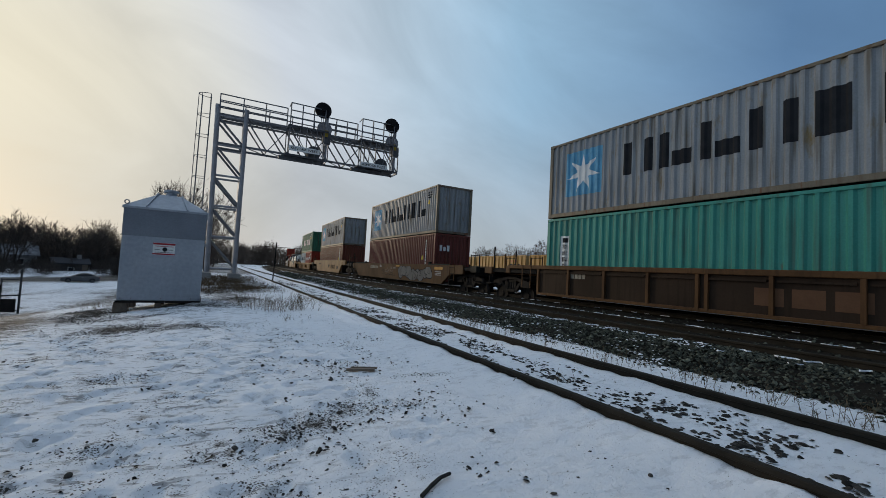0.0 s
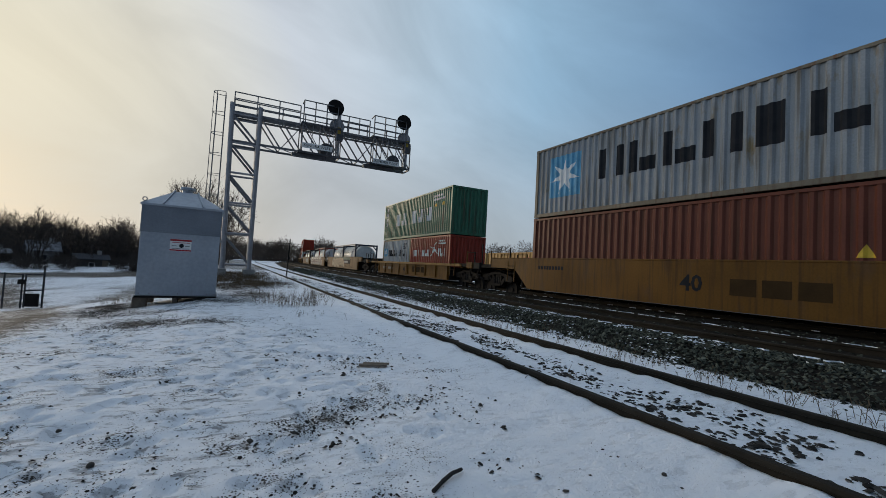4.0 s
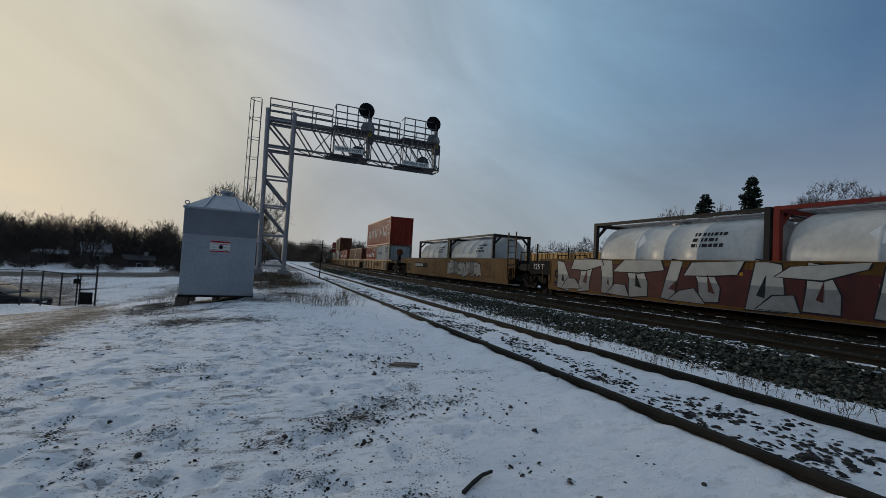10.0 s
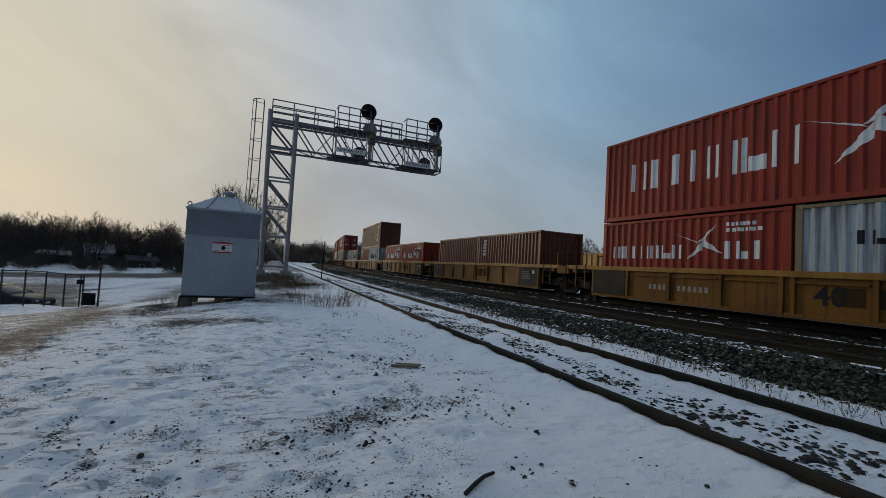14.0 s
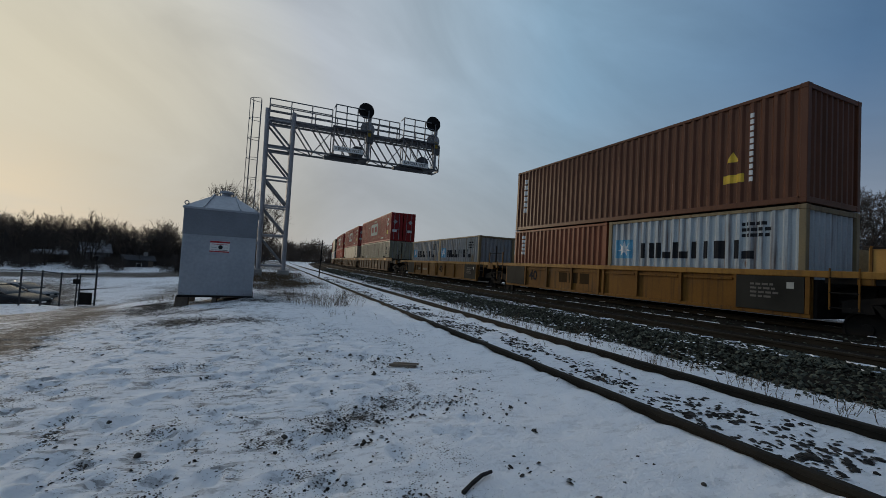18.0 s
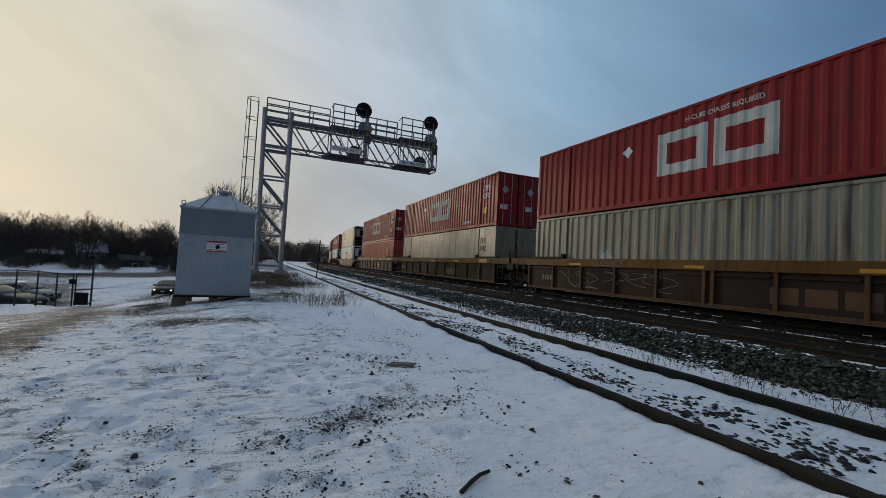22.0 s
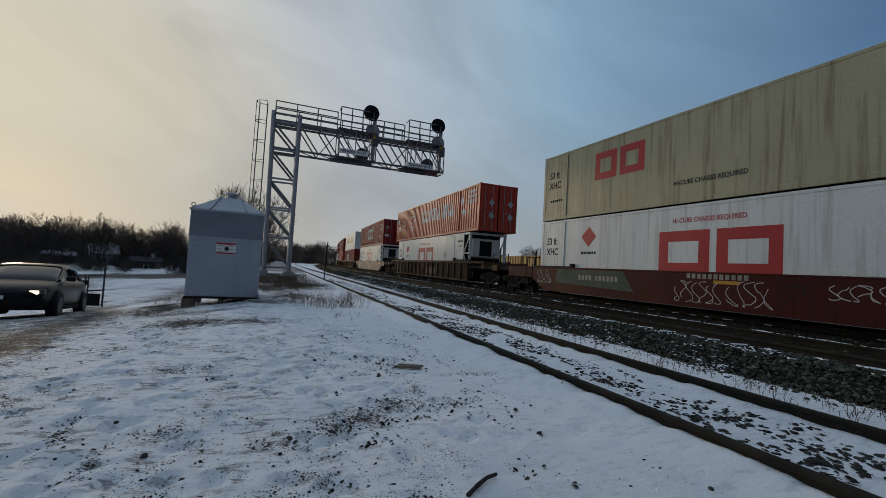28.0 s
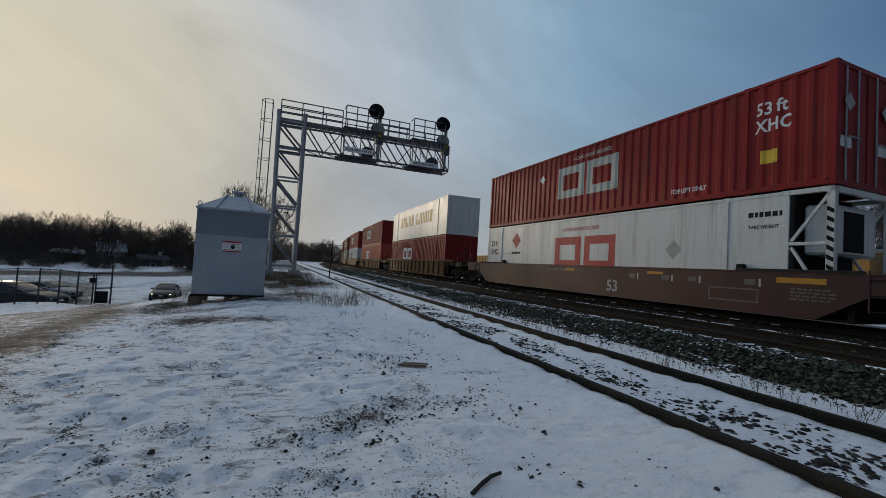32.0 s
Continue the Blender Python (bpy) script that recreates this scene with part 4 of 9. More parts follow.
def text_part(name, body, size, material, parent, at, align="CENTER", stretch=1.0, thick=0.003, bold=0.0):
    """Raised lettering in the built-in font, lying in its own x-y plane."""
    cu = bpy.data.curves.new(name, "FONT")
    cu.body, cu.size, cu.align_x, cu.extrude = body, size, align, thick
    cu.offset = bold
    cu.resolution_u = 2
    tmp = bpy.data.objects.new(name, cu)
    me = bpy.data.meshes.new_from_object(tmp)
    bpy.data.objects.remove(tmp)
    bpy.data.curves.remove(cu)
    if stretch != 1.0:
        me.transform(Matrix.Diagonal((stretch, 1, 1, 1)))
    me.materials.clear()
    return link_part(name, me, material, parent, "", at)


build_gantry()


# ---- containers ----
SIDE = Matrix(((0, 0, -1, 0), (-1, 0, 0, 0), (0, 1, 0, 0), (0, 0, 0, 1)))     # lettering on the side that faces the hut
FRONT = Matrix(((1, 0, 0, 0), (0, 0, -1, 0), (0, 1, 0, 0), (0, 0, 0, 1)))    # lettering on the leading end
SHARED = {}


def shared(key, make):
    if key not in SHARED:
        SHARED[key] = make()
    return SHARED[key]


def wave_breaks(a, b, pitch, depth):
    """Fold lines of trapezoid corrugation between a and b: (place, depth)."""
    n = max(1, round((b - a) / pitch))
    p = (b - a) / n
    out = [(a, 0.0)]
    for i in range(n):
        y = a + i * p
        out += [(y + p * 0.25, 0.0), (y + p * 0.45, depth), (y + p * 0.78, depth), (y + p * 0.98, 0.0)]
    out.append((b, 0.0))
    return out


STYLES = {"box": (0.278, 0.055), "cp": (0.36, 0.042), "smooth": (1.22, 0.006), "fine": (0.22, 0.022)}


def side_breaks(L, style):
    pitch, depth = STYLES[style]
    return wave_breaks(-L / 2 + 0.11, L / 2 - 0.11, pitch, depth)


def fold_at(br, y):
    for (a, d), (b, e) in zip(br[:-1], br[1:]):
        if a <= y <= b and b > a:
            return d + (e - d) * (y - a) / (b - a)
    return 0.0


def sheet(br, x, z0, z1, flip):
    """Folded side sheet at x, folds go inward."""
    v, f = [], []
    s = 1 if x < 0 else -1
    for y, d in br:
        v += [(x + s * d, y, z0), (x + s * d, y, z1)]
    for i in range(len(br) - 1):
        q = (2 * i, 2 * i + 1, 2 * i + 3, 2 * i + 2)
        f.append(q if flip else q[::-1])
    return mesh_of("side_wall", v, f)


def end_sheet(W, y, z0, z1, style):
    pitch, depth = STYLES[style]
    br = wave_breaks(-W / 2 + 0.1, W / 2 - 0.1, 0.25, depth if style != "smooth" else 0.012)
    v, f = [], []
    s = 1 if y < 0 else -1
    for x, d in br:
        v += [(x, y + s * d, z0), (x, y + s * d, z1)]
    for i in range(len(br) - 1):
        f.append((2 * i, 2 * i + 1, 2 * i + 3, 2 * i + 2))
    me = mesh_of("end_wall", v, f)
    return me


class Box:
    """One container: its root, and what lettering needs to lie on its folds."""

    def __init__(self, root, L, H, W, style):
        self.root, self.L, self.H, self.W, self.style = root, L, H, W, style
        self.br = side_breaks(L, style)

    def decal(self, name, polys, material, label=""):
        """Paint that follows the folds of the near side. polys: convex outlines in (u, v), u from the far end toward the leading end."""
        if name == "marking" and 1 < len(polys) <= 8:
            return [self.decal(name, [q], material, label) for q in polys][0]
        cuts = [-c for c in sorted((y for y, _ in self.br), reverse=True)]
        verts, faces, seen = [], [], {}
        for poly in polys:
            pts = [(u - self.L / 2, v) for u, v in poly]
            lo, hi = min(p[0] for p in pts), max(p[0] for p in pts)
            edges = [lo] + [c for c in cuts if lo < c < hi] + [hi]
            for a, b in zip(edges[:-1], edges[1:]):
                q = clip(clip(pts, a, 1), b, -1)
                if len(q) < 3:
                    continue
                ring = []
                for u, v in q:
                    key = (round(u, 4), round(v, 4))
                    if key not in seen:
                        seen[key] = len(verts)
                        verts.append((-self.W / 2 + 0.012 + fold_at(self.br, -u) - 0.004, -u, v))
                    if seen[key] not in ring:
                        ring.append(seen[key])
                if len(ring) > 2:
                    faces.append(tuple(ring))
        if not faces:
            return None
        me = mesh_of(name, verts, faces)
        ob = link_part(name, me, material, self.root, label)
        if name != "emblem" and len(polys) > 1:
            ob["kind"] = "stuff"
        return ob

    def words(self, body, u, v, size, material, stretch=0.86):
        """Readable lettering, left edge at u, base line at v."""
        cu = bpy.data.curves.new("lettering", "FONT")
        cu.body, cu.size, cu.resolution_u, cu.offset = body, size, 2, size * 0.022
        tmp = bpy.data.objects.new("lettering", cu)
        me = bpy.data.meshes.new_from_object(tmp)
        bpy.data.objects.remove(tmp)
        bpy.data.curves.remove(cu)
        polys = [[(u + me.vertices[i].co.x * stretch, v + me.vertices[i].co.y) for i in p.vertices] for p in me.polygons]
        bpy.data.meshes.remove(me)
        polys = [t for q in polys for t in ([[q[0], q[i], q[i + 1]] for i in range(1, len(q) - 1)])]
        return self.decal("lettering", polys, material)


def clip(pts, c, sgn):
    """Keeps the part of a convex outline on one side of u = c."""
    out = []
    for i, p in enumerate(pts):
        q = pts[(i + 1) % len(pts)]
        a, b = (p[0] - c) * sgn, (q[0] - c) * sgn
        if a >= -1e-9:
            out.append(p)
        if (a > 0 > b) or (a < 0 < b):
            k = a / (a - b)
            out.append((c, p[1] + (q[1] - p[1]) * k))
    return out


def rect(u0, u1, v0, v1, lean=0.0):
    return [(u0, v0), (u1, v0), (u1 + lean, v1), (u0 + lean, v1)]


def blocks(u, v, w, h, gap, n, lean=0.0, bold=0.3, seed=1):
    """A row of plain slabs, whole or slit, that stands in for a painted trade name."""
    rng, out = random.Random(seed), []
    for i in range(n):
        a, t, k = u + i * (w + gap), max(0.05, w * bold), rng.randrange(3)
        if k == 0:
            out += [rect(a, a + t, v, v + h, lean), rect(a + w - t, a + w, v, v + h, lean)]
        elif k == 1:
            out += [rect(a + w * 0.1, a + w * 0.1 + t * 2.1, v, v + h, lean)]
        else:
            out += [rect(a, a + t, v, v + h, lean), rect(a + t * 1.35, a + w, v, v + h * 0.42, lean * 0.42)]
    return out


def slab_pair(u, v, w, h, gap):
    """Two heavy square rings, the railway's emblem as plain shapes."""
    t, out = h * 0.25, []
    for a in (u, u + w + gap):
        out += [rect(a, a + w, v, v + t), rect(a, a + w, v + h - t, v + h), rect(a, a + t, v + t, v + h - t), rect(a + w - t, a + w, v + t, v + h - t)]
    return out


def text_bars(u, v, w, h, rows, gap, seed=0, align=0):
    rng, out = random.Random(seed), []
    for r in range(rows):
        x = u
        while x < u + w * rng.uniform(0.75, 1.0):
            d = rng.uniform(0.06, 0.16)
            out.append(rect(x, x + d, v - r * (h + gap), v - r * (h + gap) + h))
            x += d + 0.035
    return out


def column_bars(u, v, w, h, n, gap):
    """A column of small blocks, for lettering that runs down the box."""
    return [rect(u, u + w, v - i * (h + gap), v - i * (h + gap) + h) for i in range(n)]


def diamond(u, v, r):
    return [[(u - r, v), (u, v - r), (u + r, v), (u, v + r)]]


def star(u, v, r, n=7):
    out = []
    for i in range(n):
        a = 2 * math.pi * i / n + math.pi / 2
        out.append([(u + r * math.cos(a), v + r * math.sin(a)), (u + 0.34 * r * math.cos(a + math.pi / n), v + 0.34 * r * math.sin(a + math.pi / n)), (u, v), (u + 0.34 * r * math.cos(a - math.pi / n), v + 0.34 * r * math.sin(a - math.pi / n))])
    return out


def container(L, H, W, mat, label, style="box", lead="plain", group="containers on the train", posts=None, end_mat=None):
    """A steel shipping container: folded walls, frame, castings, and doors on the leading end where they show."""
    root = thing("shipping_container", label, "container", group)
    key = (L, H, W, style)
    x, y = W / 2, L / 2
    br = side_breaks(L, style)
    pm = posts or mat
    zb, zt = 0.16, H - 0.10
    for sg in (-1, 1):
        me = shared(("side", key, sg), lambda: sheet(br, sg * (x - 0.012), zb, zt, sg < 0))
        link_part("side_wall", me, mat, root)
        link_part("top_rail", shared(("tr", key, sg), lambda: Geo().box(sg * x - 0.03 * (sg + 1), sg * x + 0.03 * (1 - sg), -y + 0.17, y - 0.17, zt, H - 0.012, 0.008).mesh("top_rail")), pm, root)
        link_part("bottom_rail", shared(("br", key, sg), lambda: Geo().box(sg * x - 0.03 * (sg + 1), sg * x + 0.03 * (1 - sg), -y + 0.17, y - 0.17, 0.015, zb, 0.008).mesh("bottom_rail")), pm, root)
    link_part("roof", shared(("roof", key), lambda: Geo().box(-x + 0.06, x - 0.06, -y + 0.1, y - 0.1, H - 0.06, H - 0.03).mesh("roof")), mat, root)
    link_part("floor", shared(("floor", key), lambda: Geo().box(-x + 0.06, x - 0.06, -y + 0.1, y - 0.1, 0.1, 0.15).mesh("floor")), M_STEEL_DARK, root)
    cast = shared("casting", lambda: Geo().box(-0.09, 0.09, -0.09, 0.09, 0, 0.125, 0.012).mesh("corner_casting"))
    fy = y if L < 13 else 6.096
    for sx in (-1, 1):
        for sy in (-1, 1):
            link_part("corner_post", shared(("post", H), lambda: Geo().box(-0.075, 0.075, -0.075, 0.075, 0.12, H - 0.12, 0.01).mesh("corner_post")), pm, root, "", pose(sx * (x - 0.075), sy * (y - 0.075), 0))
            for z in (0, H - 0.125):
                link_part("corner_casting", cast, pm, root, "", pose(sx * (x - 0.085), sy * (y - 0.085), z))
                if L > 13 and sx < 0:
                    link_part("corner_casting", cast, pm, root, "", pose(sx * (x - 0.085), sy * fy, z))
            if L > 13 and sx < 0:
                link_part("lift_post", shared(("lpost", H), lambda: Geo().box(-0.02, 0.04, -0.07, 0.07, 0.12, H - 0.12, 0.006).mesh("lift_post")), pm, root, "", pose(sx * x + 0.0, sy * fy, 0))
    for sy, kind in ((-1, lead), (1, "plain")):
        link_part("header", shared(("hd", W, H), lambda: Geo().box(-x + 0.15, x - 0.15, -0.05, 0.05, H - 0.13, H - 0.01, 0.006).mesh("header")), pm, root, "", pose(0, sy * (y - 0.055), 0))
        link_part("sill", shared(("sl", W), lambda: Geo().box(-x + 0.15, x - 0.15, -0.05, 0.05, 0.01, 0.15, 0.006).mesh("sill")), pm, root, "", pose(0, sy * (y - 0.055), 0))
        if kind == "plain":
            link_part("end_wall", shared(("end", key, sy), lambda: end_sheet(W, sy * (y - 0.03), 0.14, H - 0.11, style)), end_mat or mat, root)
        else:
            for sx in (-1, 1):
                d = link_part("door", shared(("door", W, H), lambda: Geo().box(-x / 2 + 0.045, x / 2 - 0.045, -0.025, 0.025, 0.15, H - 0.13, 0.008).mesh("door")), end_mat or mat, root, "", pose(sx * x / 2, sy * (y - 0.05), 0))
                for k in (-0.28, 0.22):
                    link_part("locking_bar", shared(("lb", H), lambda: Geo().tube((0, -0.055, 0.12), (0, -0.055, H - 0.12), 0.02, 8).mesh("locking_bar")), M_GALV, d, "", pose(k, 0, 0))
                link_part("bar_handle", shared("lbh", lambda: Geo().bar((-0.2, -0.075, 1.15), (0.25, -0.075, 1.15), 0.03).mesh("bar_handle")), M_GALV, d)
                for z in (0.5, 1.1, 1.7, 2.2):
                    link_part("hinge", shared("hinge", lambda: Geo().box(-0.06, 0.06, -0.05, 0.0, -0.04, 0.04).mesh("hinge")), end_mat or mat, d, "", pose(sx * (x / 2 - 0.1), 0, z))
    return Box(root, L, H, W, style)


def reefer(mat, label, lead_open=True, L=16.15, H=2.896):
    """A smooth-walled heated container with an open frame and machinery at the leading end."""
    b = container(L - 0.9, H, 2.591, mat, label, "smooth", "plain")
    # shift the closed part back, then add the machinery bay
    sh = 0.45
    for ch in b.root.children:
        ch.matrix_basis = pose(0, sh, 0) @ ch.matrix_basis
    b.shift = sh
    root, x, y0, y1 = b.root, 1.2955, -L / 2, -L / 2 + 0.9
    for sx in (-1, 1):
        part("bay_post", Geo().box(sx * x - 0.07 * (sx + 1), sx * x + 0.07 * (1 - sx), y0, y0 + 0.16, 0, H, 0.01), mat, root)
        part("bay_rail", Geo().box(sx * x - 0.05 * (sx + 1), sx * x + 0.05 * (1 - sx), y0 + 0.16, y1, H - 0.12, H, 0.01), mat, root)
        part("bay_rail", Geo().box(sx * x - 0.05 * (sx + 1), sx * x + 0.05 * (1 - sx), y0 + 0.16, y1, 0, 0.12, 0.01), mat, root)
        part("bay_rail", Geo().box(sx * x - 0.05 * (sx + 1), sx * x + 0.05 * (1 - sx), y0 + 0.16, y1, 1.55, 1.63, 0.01), mat, root)
        part("bay_brace", Geo().bar((sx * (x - 0.03), y0 + 0.1, 0.2), (sx * (x - 0.03), y1 - 0.05, 1.5), 0.06), mat, root)
        part("bay_brace", Geo().bar((sx * (x - 0.03), y1 - 0.05, 1.65), (sx * (x - 0.03), y0 + 0.1, H - 0.15), 0.06), mat, root)
    part("bay_rail", Geo().box(-x, x, y0, y0 + 0.1, H - 0.14, H, 0.01), mat, root)
    part("bay_floor", Geo().box(-x, x, y0, y1, 0.02, 0.12), M_STEEL_DARK, root)
    part("bulkhead", Geo().box(-x + 0.02, x - 0.02, y1 - 0.1, y1 - 0.02, 0.1, H - 0.05), M_BLACK, root)
    gs = part("generator", Geo().box(-0.95, 0.95, y0 + 0.2, y1 - 0.12, 1.35, 2.55, 0.06), mat, root, "boxed heating unit in the open bay")
    part("generator_door", Geo().box(-0.5, 0.35, y0 + 0.185, y0 + 0.198, 1.45, 2.4), M_BLACK, gs)
    part("fuel_tank", Geo().lathe([(0.0, -0.9), (0.32, -0.9), (0.34, -0.85), (0.34, 0.85), (0.32, 0.9), (0.0, 0.9)], "x", 20, (0, y0 + 0.45, 0.5)), M_STEEL_DARK, root)
    for i in range(9):
        part("hazard_stripe", Geo().prism([(y0 + 0.012, 0.5 + i * 0.22), (y0 + 0.145, 0.58 + i * 0.22), (y0 + 0.145, 0.68 + i * 0.22), (y0 + 0.012, 0.6 + i * 0.22)], "x", -x - 0.004, -x - 0.001), M_BLACK, root)
    return b


def shifted_decals(b):
    """Moves lettering of a reefer's closed part onto it."""
    for ch in b.root.children:
        if ch.name.split(".")[0] in ("lettering", "emblem", "marking") and not ch.get("set_back"):
            ch.matrix_basis = pose(0, b.shift, 0)
            ch["set_back"] = 1


def tank_container(frame_mat, label, bars=True, seed=0):
    """A twenty-foot tank container: white cylinder held in an open steel frame."""
    root = thing("tank_container", label, "tank container", "tank containers")
    L, W, H = 6.058, 2.438, 2.591
    x, y, r, zc = W / 2, L / 2, 1.17, 1.30

    def tank():
        pr = [(0.0, -y + 0.06), (0.5, -y + 0.08), (0.9, -y + 0.14), (1.07, -y + 0.24), (r, -y + 0.42), (r, -y + 1.9), (r + 0.012, -y + 1.91), (r + 0.012, -y + 1.97), (r, -y + 1.98), (r, -0.03), (r + 0.012, -0.02), (r + 0.012, 0.04), (r, 0.05),
              (r, y - 1.98), (r + 0.012, y - 1.97), (r + 0.012, y - 1.91), (r, y - 1.9), (r, y - 0.42), (1.07, y - 0.24), (0.9, y - 0.14), (0.5, y - 0.08), (0.0, y - 0.06)]
        return Geo().lathe(pr, "y", 40, (0, 0, zc)).mesh("tank", True)
    link_part("tank", shared("tank", tank), surface("tank_white", (0.62, 0.61, 0.57), (0.5, 0.49, 0.46), scale=1.3, rough=0.35, bump=0.04, bump_scale=8, stain=(0.3, 0.27, 0.23), stain_amount=0.33, stain_scale=(1, 3, 0.8), stain_edge=0.2), root, "white insulated tank barrel")
    for sx in (-1, 1):
        for sy in (-1, 1):
            link_part("corner_post", shared("tpost", lambda: Geo().box(-0.075, 0.075, -0.075, 0.075, 0, H, 0.01).mesh("corner_post")), frame_mat, root, "", pose(sx * (x - 0.075), sy * (y - 0.075), 0))
        part("top_rail", Geo().box(sx * (x - 0.05) - 0.05, sx * (x - 0.05) + 0.05, -y + 0.15, y - 0.15, H - 0.11, H - 0.01), frame_mat, root)
        part("bottom_rail", Geo().box(sx * (x - 0.05) - 0.05, sx * (x - 0.05) + 0.05, -y + 0.15, y - 0.15, 0.02, 0.14), frame_mat, root)
    for sy in (-1, 1):
        yy = sy * (y - 0.075)
        for z in (0.08, H - 0.08):
            part("end_beam", Geo().box(-x + 0.15, x - 0.15, yy - 0.06, yy + 0.06, z - 0.07, z + 0.07), frame_mat, root)
        for sx in (-1, 1):
            for z0, z1 in ((0.15, 0.5), (H - 0.15, H - 0.5)):
                part("end_brace", Geo().bar((sx * (x - 0.5), yy, z0), (sx * (x - 0.15), yy, z1), 0.09), frame_mat, root)
    g = Geo()
    for k in range(5):
        g.box(-0.45 + k * 0.2, -0.33 + k * 0.2, -y + 0.15, y - 0.15, H - 0.05, H - 0.02)
    part("walkway", g, M_GALV, root)
    part("manhole", Geo().lathe([(0.3, H - 0.2), (0.3, H - 0.05), (0.0, H - 0.03)], "z", 16, (0, 0.3, 0)), M_GALV, root)
    return root, r, zc, L


def tank_marks(root, r, zc, polys, material, name="marking", label=""):
    """Paint on the barrel. polys in (u, height), u from the far end."""
    if len(polys) > 1:
        return [tank_marks(root, r, zc, [q], material, name, label) for q in polys][0]
    verts, faces = [], []
    for poly in polys:
        lo, hi = min(p[1] for p in poly), max(p[1] for p in poly)
        n = max(1, int((hi - lo) / 0.08))
        for i in range(n):
            a, b = lo + (hi - lo) * i / n, lo + (hi - lo) * (i + 1) / n
            sw = [(v, u) for u, v in poly]
            q = clip(clip(sw, a, 1), b, -1)
            if len(q) < 3:
                continue
            k = len(verts)
            for v, u in q:
                rr = r + 0.006
                dz = max(-rr + 0.01, min(rr - 0.01, v - zc))
                verts.append((-math.sqrt(rr * rr - dz * dz), 3.029 - u, v))
            faces.append(tuple(range(k, k + len(q))))
    me = mesh_of(name, verts, faces)
    return link_part(name, me, material, root, label)


# ---- well cars ----


def truck_meshes():
    fr = Geo()
    for sy in (-1, 1):
        fr.prism([(sy * 1.22, 0.34), (sy * 1.22, 0.60), (sy * 0.9, 0.66), (sy * 0.3, 0.78), (sy * 0.3, 0.64), (sy * 0.72, 0.55), (sy * 0.66, 0.36)], "x", -0.07, 0.07)
        fr.prism([(sy * 0.72, 0.55), (sy * 0.6, 0.56), (sy * 0.22, 0.24), (sy * 0.26, 0.13), (sy * 0.42, 0.16)], "x", -0.06, 0.06)
        fr.box(-0.06, 0.06, min(sy * 0.26, sy * 0.36), max(sy * 0.26, sy * 0.36), 0.2, 0.72)
    fr.box(-0.08, 0.08, -0.34, 0.34, 0.66, 0.79, 0.02)
    fr.box(-0.09, 0.09, -0.34, 0.34, 0.12, 0.24, 0.02)
    wh = Geo().lathe([(0.0, -0.05), (0.12, -0.06), (0.13, -0.02), (0.36, -0.015), (0.38, -0.05), (0.42, -0.055), (0.425, 0.04), (0.46, 0.05), (0.46, 0.075), (0.0, 0.075)], "x", 28)
    sp = Geo()
    for k in (-0.18, 0.0, 0.18):
        sp.tube((0, k, 0.26), (0, k, 0.56), 0.07, 10)
    return fr.mesh("side_frame"), wh.mesh("wheel", False), sp.mesh("spring_nest"), Geo().box(-1.0, 1.0, -0.2, 0.2, 0.45, 0.68, 0.02).mesh("bolster"), Geo().tube((-0.75, 0, 0.46), (0.75, 0, 0.46), 0.07, 10).mesh("axle"), Geo().lathe([(0.0, -0.02), (0.11, -0.02), (0.13, 0.0), (0.13, 0.12), (0.0, 0.12)], "x", 14).mesh("axle_cap")


def add_truck(car, y):
    fr, wh, sp, bo, ax, cap = shared("truck", truck_meshes)
    tr = link_part("truck", bo, M_STEEL_DARK, car, "dark steel two-axle truck", pose(0, y, 0))
    for sx in (-1, 1):
        link_part("side_frame", fr, M_TRUCK, tr, "", pose(sx * 0.99, 0, 0))
        link_part("spring_nest", sp, M_TRUCK, tr, "", pose(sx * 1.0, 0, 0))
        for sy in (-0.89, 0.89):
            link_part("wheel", wh, M_TRUCK, tr, "", pose(sx * 0.755, sy, 0, 0, 0, 180 if sx > 0 else 0))
            link_part("axle_cap", cap, M_TRUCK, tr, "", pose(sx * 1.0, sy, 0.46, 0, 0, 0 if sx < 0 else 180))
    for sy in (-0.42, 0.42):
        link_part("brake_beam", shared("brake_beam", lambda: Geo().box(-0.78, 0.78, -0.06, 0.06, 0.2, 0.6, 0.02).mesh("brake_beam")), M_STEEL_DARK, tr, "", pose(0, sy, 0))
    for sy in (-0.89, 0.89):
        link_part("axle", ax, M_STEEL_DARK, tr, "", pose(0, sy, 0))


